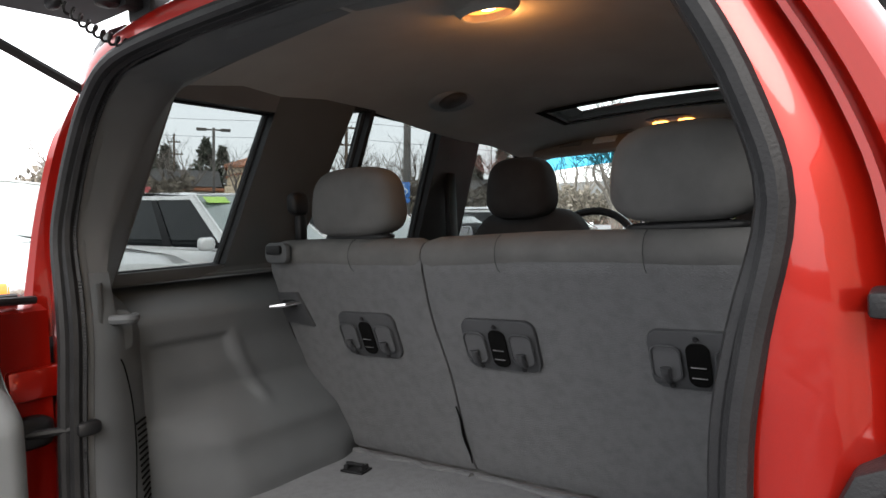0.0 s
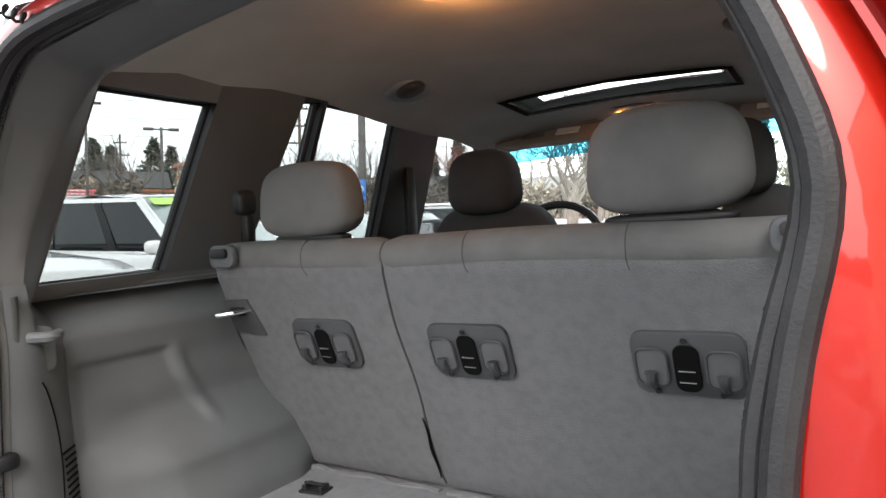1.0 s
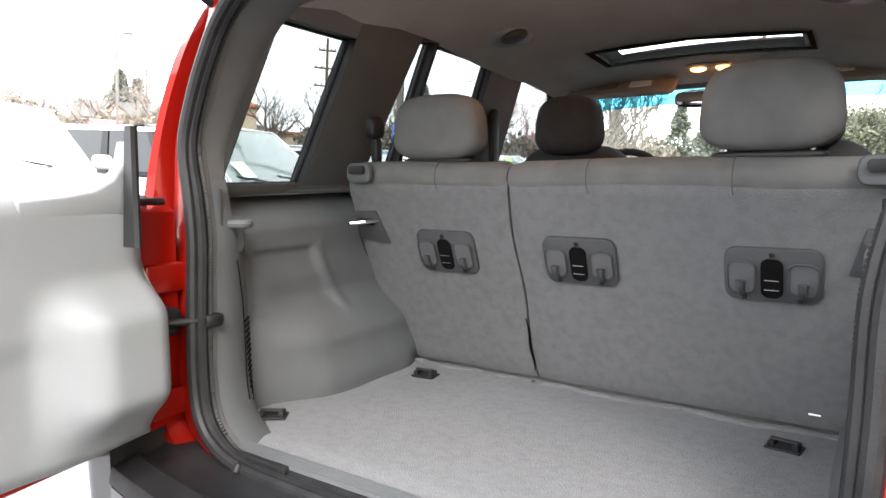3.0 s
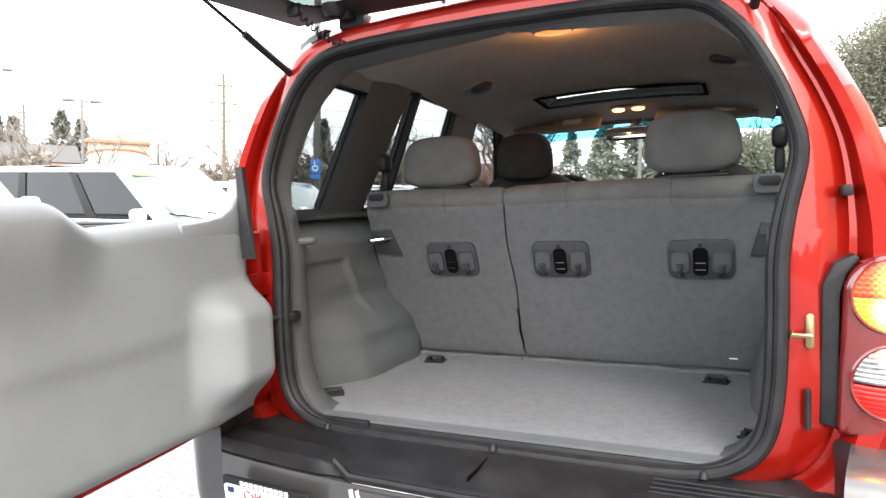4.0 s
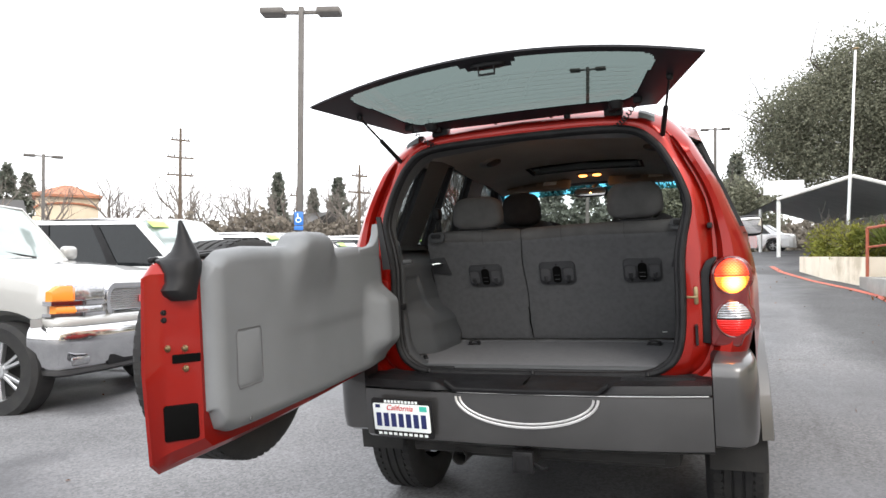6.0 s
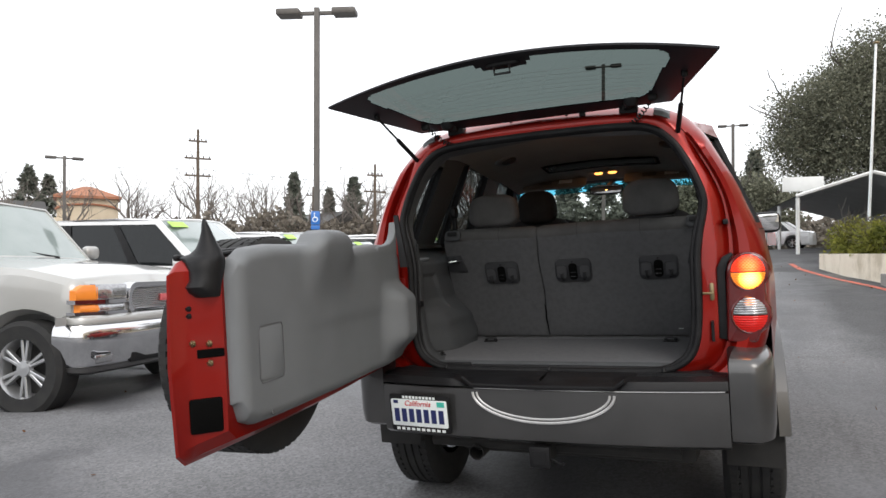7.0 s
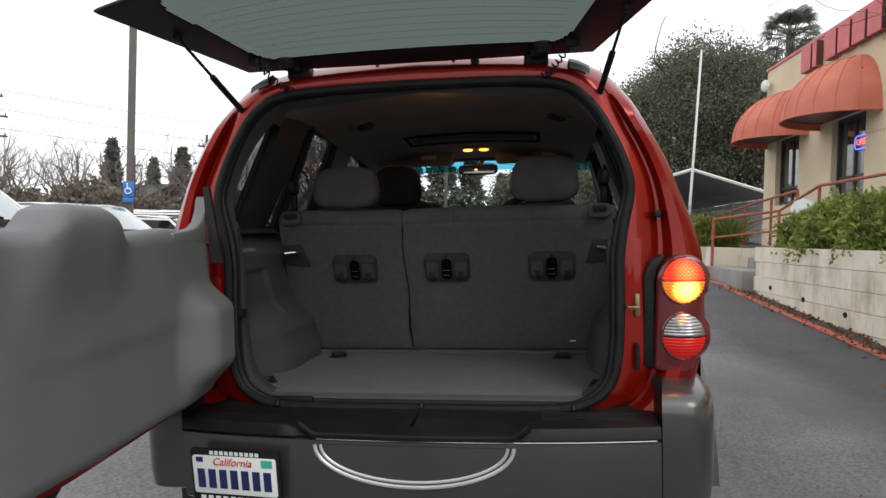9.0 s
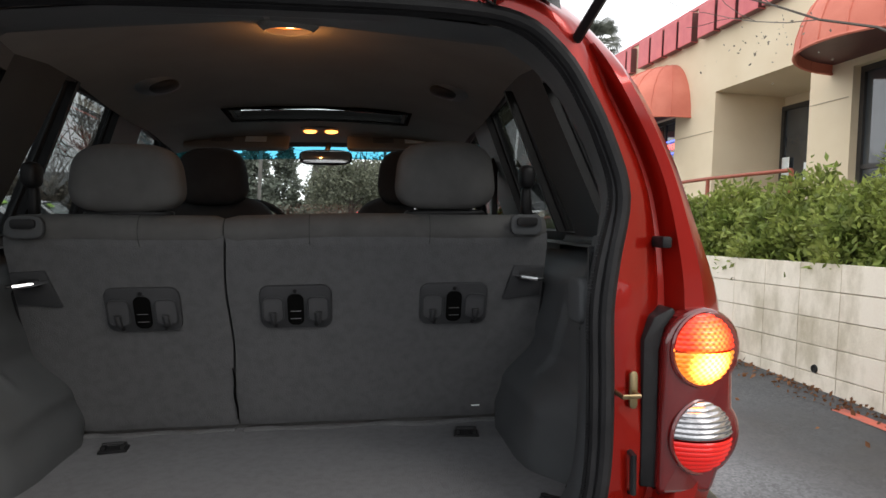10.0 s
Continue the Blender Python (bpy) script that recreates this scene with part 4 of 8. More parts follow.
for x, nm in ((-0.353, "left"), (0.010, "right"), (0.408, "right")):
    zc = 1.070
    m = pose(x, seat_y(zc) - 0.010, zc, 20.5)
    bm = bmesh.new()
    plate(bm, rounded(0.176, 0.118, 0.024), 0.012, 0.004, 2, m=m)
    hook = part("child_seat_anchor", bm, PANEL, car, "charcoal tether anchor panel with two bag hooks")
    # raised plate; the slot's inner shade is put into its near-black colour
    bm = bmesh.new()
    plate(bm, rounded(0.040, 0.086, 0.016), 0.003, 0.0006, 1, m=m @ pose(0, -0.0058, -0.004))
    part("anchor_slot", bm, SHADE_BLACK, hook)
    for dz in (-0.006, -0.027):
        bm = bmesh.new()
        tube(bm, [m @ Vector((-0.013, -0.008, dz)), m @ Vector((0.013, -0.008, dz))], 0.0018, 6)
        part("anchor_wire", bm, CHROME, hook)
    for dx in (-0.055, 0.055):
        bm = bmesh.new()
        plate(bm, rounded(0.048, 0.066, 0.014), 0.003, 0.0006, 1, m=m @ pose(dx, -0.0057, -0.002))
        part("hook_recess", bm, RECESS, hook, "lighter grey recess behind the hook")
        bm = bmesh.new()
        tube(bm, [m @ Vector((dx + a, -0.0075, c - 0.002)) for a, c in rounded(0.050, 0.068, 0.015)], 0.0022, 6, closed=True)
        part("recess_rim", bm, PANEL, hook)
        bm = bmesh.new()
        tube(bm, [m @ Vector(p) for p in ((dx, -0.006, -0.038), (dx, -0.013, -0.030), (dx, -0.019, -0.016), (dx, -0.016, -0.006))], [0.007, 0.008, 0.008, 0.010], 8)
        part("bag_hook", bm, PANEL, hook)
    for dx, dz in ((0, 0.048), (-0.05, -0.048), (0.05, -0.048)):
        bm = bmesh.new()
        lathe(bm, [(0.0005, 0.002), (0.0045, 0.002), (0.0055, 0.0)], 10, m @ pose(dx, -0.0062, dz, 0, 0, -90))
        part("screw", bm, BLACK, hook)

for x, zc, w, h, seat in ((0.388, 1.399, 0.252, 0.174, "right"), (-0.383, 1.389, 0.258, 0.166, "left")):
    bm = bmesh.new()
    cushion(bm, (x, 0.556, zc), (w, 0.115, h), 3.3, nu=40, nv=26, taper=0.07)
    hr = part("rear_headrest", bm, FABRIC, car, "grey cloth rear headrest")
    for dx in (-0.075, 0.075):
        part("headrest_post", bar((x + dx, 0.555, zc - h / 2 - 0.04), (x + dx, 0.555, zc - h / 2 + 0.03), 0.006), CHROME, hr)
    bm = bmesh.new()
    cushion(bm, (x, 0.555, 1.304), (0.21, 0.06, 0.022), 3.0)
    part("headrest_base", bm, BLACK, hr)

# seat squab under the cargo wall, unseen from behind but closing the cabin
bm = bmesh.new()
box(bm, -0.62, 0.62, 0.70, 1.22, 0.62, 0.82, 0.05, 3)
part("rear_seat_squab", bm, FABRIC, car)
# ---- front of the cabin ----
for x in (-0.336, 0.360):
    bm = bmesh.new()
    cushion(bm, (x, 1.34, 1.06), (0.48, 0.15, 0.62), 4.0, m=pose(0, 0, 0), nu=36, nv=22, taper=0.10)
    fs = part("front_seat", bm, FABRIC_DARK, car, "dark grey cloth front seat")
    bm = bmesh.new()
    cushion(bm, (x, 1.285, 1.436), (0.236, 0.12, 0.200), 3.2, nu=32, nv=20, taper=0.08)
    part("front_headrest", bm, FABRIC_DARK, fs)
    bm = bmesh.new()
    box(bm, x - 0.24, x + 0.24, 1.32, 1.80, 0.60, 0.80, 0.05, 3)
    part("seat_cushion", bm, FABRIC_DARK, fs)
bm = bmesh.new()
loft(bm, [[(x, y, z) for y, z in ((1.95, 0.75), (1.93, 1.02), (1.97, 1.12), (2.15, 1.165), (2.53, 1.19))] for x in (-0.78, -0.5, -0.2, 0.2, 0.5, 0.78)], closed=False)
part("dashboard", bm, TRIM_DARK, car, "dark grey dashboard")
bm = bmesh.new()
WHL = pose(-0.285, 1.670, 1.185, 66, 0, 0)
tube(bm, [WHL @ Vector((0.188 * math.cos(a * math.tau / 36), 0.188 * math.sin(a * math.tau / 36), 0)) for a in range(36)], 0.015, 8, closed=True)
sw = part("steering_wheel", bm, BLACK, car, "black steering wheel")
bm = bmesh.new()
for a in (0, 180, 270):
    tube(bm, [WHL @ Vector((0, 0, -0.02)), WHL @ Vector((0.185 * math.cos(radians(a)), 0.185 * math.sin(radians(a)), 0))], 0.018, 8)
cushion(bm, (0, 0, 0), (0.15, 0.13, 0.05), 2.6, m=WHL)
part("wheel_boss", bm, TRIM_DARK, sw)
bm = bmesh.new()
cushion(bm, (0.043, 1.585, 1.532), (0.212, 0.05, 0.062), 3.6, nu=28, nv=14)
rv = part("rear_view_mirror", bm, BLACK, car, "black interior mirror")
MIRROR = surface("mirror_glass", (0.8, 0.8, 0.8), None, 5.0, 0.01, 1.0)
bm = bmesh.new()
plate(bm, rounded(0.192, 0.046, 0.018), 0.003, 0.001, m=pose(0.043, 1.557, 1.532, -5, 0, 0))
part("mirror_face", bm, MIRROR, rv)
part("mirror_stem", bar((0.043, 1.60, 1.55), (0.043, 1.96, 1.625), 0.012), BLACK, rv)
for x in (-0.345, 0.345):
    bm = bmesh.new()
    plate(bm, rounded(0.44, 0.125, 0.03), 0.022, 0.008, 3, m=pose(x, 1.835, 1.630, -52, 0, 0))
    vis = part("sun_visor", bm, HEADLINER, car, "warm grey sun visor")
    for dx, w in ((-0.06, 0.09), (0.08, 0.09)):
        bm = bmesh.new()
        box(bm, -w / 2, w / 2, -0.004, -0.001, -0.02, 0.02, m=pose(x + dx, 1.835, 1.630, -52, 0, 0))
        part("visor_label", bm, PAPER if dx > 0 else TRIM, vis)
    part("visor_rod", bar((x - 0.2, 1.815, 1.660), (x + 0.2, 1.815, 1.660), 0.007), TRIM, vis)
WARM = glow("warm_lamp_lens", (1.0, 0.36, 0.07), 3.2)
# charcoal replaces the console's warm grey to stand for shade
bm = bmesh.new()
cushion(bm, (0.015, 1.815, 1.684), (0.22, 0.26, 0.044), 4.0)
con = part("overhead_console", bm, PANEL, car, "overhead console with map lamps, coloured dark for its shade")
for dx in (-0.045, 0.045):
    bm = bmesh.new()
    cushion(bm, (0.015 + dx, 1.770, 1.659), (0.055, 0.045, 0.018), 2.2, nu=20, nv=10)
    part("map_lamp", bm, WARM, con, "lit warm map lamp")
bm = bmesh.new()
lathe(bm, [(0.066, 0.0), (0.066, 0.012), (0.054, 0.024), (0.050, 0.022), (0.050, 0.004)], 36, pose(0.0, 0.560, 1.776, 0, 90, 0) @ Matrix.Diagonal((1, 0.72, 1.1, 1)))
dome = part("dome_lamp", bm, HEADLINER, car, "round dome lamp, lit warm")
bm = bmesh.new()
cushion(bm, (0.0, 0.560, 1.769), (0.108, 0.070, 0.010), 2.1, nu=24, nv=10)
part("dome_lens", bm, glow("amber_dome_lens", (1.0, 0.33, 0.06), 0.8), dome)
bm = bmesh.new()
cushion(bm, (0.006, 0.556, 1.7645), (0.034, 0.024, 0.006), 2.1, nu=16, nv=8)
part("dome_bulb_glow", bm, glow("dome_bulb", (1.0, 0.62, 0.25), 9.0), dome)
dl = new("dome_light", bpy.data.lights.new("dome_light", "POINT"))
dl.data.energy, dl.data.color, dl.data.shadow_soft_size = 0.5, (1.0, 0.40, 0.10), 0.03
dl.matrix_world = LEAN_CAR @ Matrix.Translation((0.0, 0.620, 1.748))
for sx in (-1, 1):
    bm = bmesh.new()
    m = pose(sx * 0.462 + 0.010, 1.09, 1.704, 0, sx * 14, 0)
    cushion(bm, (0, 0, 0.014), (0.145, 0.175, 0.052), 2.3, m=m)
    pod = part("speaker_pod", bm, TRIM, car, "grey overhead speaker pod")
    bm = bmesh.new()
    cushion(bm, (-sx * 0.022, -0.042, -0.006), (0.090, 0.075, 0.035), 2.3, m=m)
    part("speaker_grille", bm, PANEL, pod)
    # seat belt and its upper anchor beside the rear seat
    bm = bmesh.new()
    box(bm, sx * 0.612 - 0.004, sx * 0.612 + 0.004, 0.560, 0.596, 1.22, 1.38, 0.002, 1)
    belt = part("seat_belt", bm, SEAL, car, "black seat belt hanging at the pillar")
    bm = bmesh.new()
    cushion(bm, (sx * 0.606, 0.566, 1.398), (0.040, 0.060, 0.062), 3.0)
    part("belt_anchor", bm, BLACK, belt)
    bm = bmesh.new()
    cushion(bm, (sx * 0.606, 0.572, 1.335), (0.026, 0.03, 0.08), 3.0)
    part("belt_tongue", bm, BLACK, belt)
    bm = bmesh.new()
    box(bm, sx * 0.690 - 0.012, sx * 0.690 + 0.012, 1.36, 1.41, 0.9, 1.52, 0.008)
    part("front_belt", bm, SEAL, belt)
    # door inner panels close the cabin below the glass
    bm = bmesh.new()
    loft(bm, [[(sx * 0.74, y, z) for y in (0.70, 1.4, 2.2, 2.6)] for z in (0.45, 0.8, 1.1, 1.22)], closed=False)
    part("door_panel", bm, TRIM_DARK, car)
    bm = bmesh.new()
    loft(bm, [[(sx * x, y, BELT + 0.004) for y in (0.1, 0.8, 1.4, 2.2, 2.5)] for x in (0.72, 0.845)], closed=False)
    part("window_ledge", bm, TRIM_DARK, car)
    # door mirror
    bm = bmesh.new()
    cushion(bm, (sx * 0.965, 1.92, 1.270), (0.155, 0.12, 0.132), 3.6, nu=24, nv=14)
    dm = part("door_mirror", bm, BLACK, car, "black door mirror")
    bm = bmesh.new()
    plate(bm, rounded(0.125, 0.100, 0.02), 0.004, 0.001, m=pose(sx * 0.965, 1.850, 1.270, 9, 0, 0))
    part("mirror_face", bm, MIRROR, dm)
    part("mirror_arm", bar((sx * 0.84, 1.98, 1.225), (sx * 0.93, 1.94, 1.235), 0.028), BLACK, dm)
    bm = bmesh.new()
    box(bm, sx * 0.885 - 0.012, sx * 0.885 + 0.012, 1.02, 1.14, 1.05, 1.075, 0.006)
    part("door_handle", bm, BLACK, car)
    # grey end cap of the roof ditch moulding
    bm = bmesh.new()
    loft(bm, [[(sx * x, yo(1.70) + dy, z + dz) for x, z in ((0.462, 1.712), (0.490, 1.704), (0.520, 1.688))] for dy, dz in ((0.004, -0.03), (0.010, -0.010), (0.040, 0.006), (0.15, 0.016))], closed=False)
    part("roof_moulding_cap", bm, TRIM, car, "grey plastic end of the roof moulding")

# padded header trim inside the opening's top edge
bm = bmesh.new()
rows = []
for i in range(29):
    x = -0.50 + 1.0 * i / 28
    zt = float(np.interp(abs(x), [p[0] for p in OPENF[::-1]][:24], [p[1] for p in OPENF[::-1]][:24]))
    rows.append([(x, 0.045, zt - 0.001), (x, 0.075, zt - 0.004), (x, 0.115, zt + 0.006), (x, 0.150, zt + 0.022), (x, 0.185, min(zt + 0.045, roof_z(x, 0.185, 0.024)))])
loft(bm, rows, closed=False)
part("header_trim", bm, TRIM_DARK, car, "dark grey padded header trim")
# ---- roof's rear edge: stop-lamp cover, glass hinges, washer ----
bm = bmesh.new()
rows = []
for i in range(13):
    x = -0.135 + 0.27 * i / 12
    zz = 1.755 - 0.02 * (x / 0.3) ** 2
    rows.append([(x, 0.034, zz - 0.052), (x, 0.026, zz - 0.044), (x, 0.036, zz - 0.022), (x, 0.060, zz - 0.004), (x, 0.11, zz + 0.004)])
loft(bm, rows, closed=False)
stop = part("stop_lamp_cover", bm, RED, car, "ribbed red cover of the high stop lamp")
for k in range(4):
    bm = bmesh.new()
    z = 1.712 + 0.008 * k
    tube(bm, [(-0.10, 0.027 + 0.005 * k, z), (0.10, 0.027 + 0.005 * k, z)], 0.0022, 5)
    part("cover_rib", bm, RED, stop)
for x in (-0.118, 0.118):
    bm = bmesh.new()
    lathe(bm, [(0.0005, 0.003), (0.005, 0.002), (0.006, 0)], 10, pose(x, 0.033, 1.728, 0, 0, -90))
    part("cover_screw", bm, BLACK, stop)
bm = bmesh.new()
cushion(bm, (0.184, 0.030, 1.722), (0.026, 0.035, 0.034), 4.0, nu=12, nv=8)
part("washer_jet", bm, BLACK, car)
for s in (-1, 1):
    bm = bmesh.new()
    box(bm, s * 0.366 - 0.036, s * 0.366 + 0.036, 0.012, 0.065, 1.700, 1.737, 0.006)
    hg = part("glass_hinge", bm, BLACK, car, "black rear glass hinge")
    bm = bmesh.new()
    box(bm, s * 0.366 - 0.016, s * 0.366 + 0.016, -0.020, 0.04, 1.714, 1.742, 0.005)
    part("hinge_arm", bm, BLACK, hg)


# ---- raised rear glass ----
def lift(u, v):
    """A place of the raised glass: u across (-1 to 1), v from the hinge line (0) to the free edge (1)."""
    bow = 1 - u * u
    w = 0.530 + 0.166 * v
    return Vector((w * u, 0.020 - 0.497 * v - 0.030 * v * bow, 1.733 + 0.042 * v + 0.083 * v * bow))


def inside(u, v):
    """Whether a place of the glass is clear of the printed border: a rounded field, with a tab for the latch."""
    if abs(u) < 0.115 and v > 0.855 or abs(u) < 0.145 and v > 0.895:
        return False
    p, q = abs(u) / (0.80 + 0.03 * v), abs(v - 0.545) / 0.400
    return p < 1 and q < 1 and (p <= 0.90 or q <= 0.62 or ((p - 0.90) / 0.10) ** 2 + ((q - 0.62) / 0.38) ** 2 < 1)


U = [-1 + 2 * i / 150 for i in range(151)]
V = [j / 60 for j in range(61)]
frit, clear = bmesh.new(), bmesh.new()
for bmx, want in ((frit, False), (clear, True)):
    for d in (0.0, -0.005):
        grid = {(i, j): bmx.verts.new(lift(u, v) + Vector((0, 0, d))) for i, u in enumerate(U) for j, v in enumerate(V)}
        for i in range(len(U) - 1):
            for j in range(len(V) - 1):
                if inside((U[i] + U[i + 1]) / 2, (V[j] + V[j + 1]) / 2) == want:
                    bmx.faces.new((grid[i, j], grid[i + 1, j], grid[i + 1, j + 1], grid[i, j + 1]))
        bmesh.ops.delete(bmx, geom=[v for v in bmx.verts if not v.link_faces], context="VERTS")
        if want:
            break
glassp = part("rear_glass", clear, LIFTGLASS, car, "raised grey-green tinted rear window")
glassp.visible_shadow = False
part("glass_border", frit, FRIT, glassp, "black printed glass border")
bm = bmesh.new()
rim = [lift(u, 1) for u in U] + [lift(1, v) for v in V[-2::-1]] + [lift(u, 0) for u in U[-2::-1]] + [lift(-1, v) for v in V[1:-1]]
tube(bm, rim, 0.0055, 6, closed=True)
part("glass_edge", bm, FRIT, glassp)
for k in range(9):
    bm = bmesh.new()
    v = 0.28 + 0.065 * k
    if v < 0.78:
        tube(bm, [lift(u * 0.74, v) - Vector((0, 0, 0.006)) for u in U], 0.0004, 4)
        part("heater_wire", bm, surface("heater_wire_%d" % k, (0.10, 0.09, 0.08), None, 9.0, 0.5) if k == 0 else bpy.data.materials["heater_wire_0"], glassp)
    else:
        bm.free()
bm = bmesh.new()
c = lift(0.0, 0.93)
cushion(bm, (c.x, c.y + 0.02, c.z - 0.010), (0.125, 0.05, 0.022), 3.6)
latch = part("glass_latch", bm, BLACK, glassp, "black latch on the free edge")
bm = bmesh.new()
tube(bm, [(c.x - 0.028, c.y, c.z - 0.018), (c.x - 0.028, c.y + 0.004, c.z - 0.045), (c.x + 0.028, c.y + 0.004, c.z - 0.045), (c.x + 0.028, c.y, c.z - 0.018)], 0.0045, 8)
part("latch_loop", bm, STEP, glassp)
for s in (-1, 1):
    bm = bmesh.new()
    p = lift(s * 0.70, 0.10)
    lathe(bm, [(0.0005, 0.024), (0.020, 0.020), (0.031, 0.0), (0.031, -0.01)], 20, Matrix.Translation((p.x, p.y, p.z - 0.004)) @ pose(0, 0, 0, 0, 90, 0))
    part("hinge_knob", bm, BLACK, glassp)
    bm = bmesh.new()
    p = lift(s * 0.83, 0.20)
    cushion(bm, (p.x, p.y, p.z - 0.014), (0.035, 0.02, 0.03), 3.0)
    part("cable_clip", bm, BLACK, glassp)
    # gas strut: dark body below, thin rod above
    a, b = Vector((s * 0.545, 0.008, 1.600)), lift(s * 0.93, 0.62) - Vector((0, 0, 0.012))
    mid = a + (b - a) * 0.52
    st = part("gas_strut", bar(a, mid, 0.0095), BLACK, car, "black gas strut holding the rear glass")
    part("strut_rod", bar(mid, b, 0.0045), BLACK, st)
    for q in (a, b):
        bm = bmesh.new()
        cushion(bm, (q.x, q.y, q.z), (0.024, 0.024, 0.027), 2.4, nu=12, nv=8)
        part("ball_joint", bm, BLACK, st)
    # coiled heater cable
    a, b = Vector((s * 0.345, 0.015, 1.648)), lift(s * 0.83, 0.18) - Vector((0, 0, 0.012))
    d = (b - a).normalized()
    e1 = d.orthogonal().normalized()
    e2 = d.cross(e1)
    pts = []
    for k in range(121):
        t = k / 120
        r = 0.0085 * smooth(0, 0.08, t) * smooth(1, 0.92, t)
        pts.append(a + (b - a) * t + r * (math.cos(k * math.tau / 10) * e1 + math.sin(k * math.tau / 10) * e2) - Vector((0, 0, 0.02 * math.sin(math.pi * t))))
    bm = bmesh.new()
    tube(bm, pts, 0.0026, 5)
    part("coiled_cable", bm, BLACK, glassp, "black coiled cable")

# ---- tailgate, swung open on the car's left ----
GATE_A, GATE_B = Vector((-0.605, -0.055, -0.030)), Vector((-0.5206, -1.270, -0.030))
gu = (GATE_B - GATE_A).normalized()
gv = Vector((-gu.y, gu.x, 0))
if gv.x > 0:
    gv = -gv
GATE_SQUARE = Matrix(((gu.x, gv.x, 0, GATE_A.x), (gu.y, gv.y, 0, GATE_A.y), (0, 0, 1, GATE_A.z), (0, 0, 0, 1)))
GATE = GATE_SQUARE @ Matrix.Diagonal((1.069, 1, 1, 1))
# in the gate's axes: x from the hinges to the latch, y outwards (away from the trim), z up
bm = bmesh.new()


def gate_low(u):
    return 0.715 + 0.02 * smooth(1.0, 1.3, u)


# inner and outer pressed skins with the latch end between them
rows = []
for v, u1, zt, zb in ((0.035, 1.163, 1.225, 0.755), (0.060, 1.178, 1.235, 0.745), (0.100, 1.208, 1.240, 0.730), (0.125, 1.225, 1.240, 0.718), (0.135, 1.233, 1.235, 0.705), (0.145, 1.233, 1.230, 0.700), (0.158, 1.213, 1.225, 0.700)):
    r = 0.03
    rows.append([(-0.01, v, zb + 0.03), (-0.01, v, zt), (0.3, v, zt + 0.004), (0.6, v, zt + 0.006), (0.9, v, zt + 0.004), (u1 - r, v, zt), (u1, v, zt - r), (u1 + (0.012 if v > 0.13 else 0), v, 0.5 * (zt + zb)), (u1, v, zb + r), (u1 - r, v, zb), (0.9, v, zb - 0.004), (0.6, v, zb), (0.3, v, zb + 0.01)])
loft(bm, rows, True, True)
gate = part("tailgate", bm, RED, car, "red swing tailgate standing open", m=GATE)
# moulded trim panel
TRIM_OUT = [(-0.045, 0.82), (-0.01, 0.795), (0.20, 0.785), (0.60, 0.778), (1.00, 0.784), (1.12, 0.788), (1.165, 0.808), (1.182, 0.850), (1.190, 1.165), (1.175, 1.215), (1.13, 1.243), (0.98, 1.254), (0.850, 1.252), (0.802, 1.272), (0.767, 1.306),
            (0.727, 1.319), (0.632, 1.318), (0.592, 1.306), (0.552, 1.262), (0.50, 1.240), (0.30, 1.250), (0.13, 1.242), (0.05, 1.21), (0.0, 1.14), (-0.025, 1.10), (-0.065, 1.06), (-0.085, 0.985), (-0.080, 0.90), (-0.060, 0.855)]


TRIM_OUT = [(u - (0.037 if u > 1.05 else 0.0), z + (0.022 if 1.15 < z < 1.27 else 0.0) - (0.010 if z < 0.83 else 0.0)) for u, z in TRIM_OUT]
TRIM_OUT = [(u if u > 0.13 else 0.13 - (0.13 - (u if u > 0 else u * 0.2)) * 0.36, z) for u, z in TRIM_OUT]
low_line = sorted(TRIM_OUT[-2:] + TRIM_OUT[:8])
top_line = sorted([(0.076, 0.985)] + TRIM_OUT[8:26])


def gate_edge(line, u):
    return float(np.interp(u, [p[0] for p in line], [p[1] for p in line]))


def trim_depth(u, z, zl, zt):
    """Depth of the moulded panel: rounded shoulders, the wiper motor's hump and the bulge by the hinges."""
    e = max(0.0, min(z - zl, (zt - z), u - 0.0765, 1.154 - u))
    k = 1 - min(1.0, e / 0.040)
    v = -0.010 + 0.044 * (1 - math.sqrt(max(0.0, 1 - k * k)))
    side = smooth(0.470, 0.625, u) * smooth(0.855, 0.757, u)
    v -= 0.050 * side * smooth(1.040, 1.285, z) ** 1.5
    v -= 0.070 * smooth(0.300, 0.190, u) * smooth(0.800, 0.900, z) * smooth(1.125, 1.035, z)
    v += 0.007 * smooth(1.030, 0.985, z) * smooth(0.24, 0.32, u) * smooth(0.93, 0.62, u)
    return v


bm = bmesh.new()
rows = []
us = [0.077 + 0.0022 * i for i in range(20)] + [0.123 + 0.985 * i / 90 for i in range(91)] + [1.114 + 0.0048 * i for i in range(8)] + [1.1529]
for u in sorted(us):
    zl, zt = gate_edge(low_line, u), gate_edge(top_line, u)
    ks = [0.5 - 0.5 * math.cos(math.pi * i / 56) for i in range(57)]
    rows.append([(u, trim_depth(u, zl + (zt - zl) * k, zl, zt), zl + (zt - zl) * k) for k in ks])
loft(bm, rows, closed=False)
rim = rows[0][::-1] + [r[0] for r in rows[1:]] + rows[-1][1:] + [r[-1] for r in rows[-2:0:-1]]
loft(bm, [rim, [(u, 0.038, z) for u, v, z in rim]], True)
bmesh.ops.remove_doubles(bm, verts=bm.verts, dist=0.0002)
gtrim = part("gate_trim", bm, TRIM, gate, "grey moulded tailgate trim panel with a raised hump", angle=60)
bm = bmesh.new()
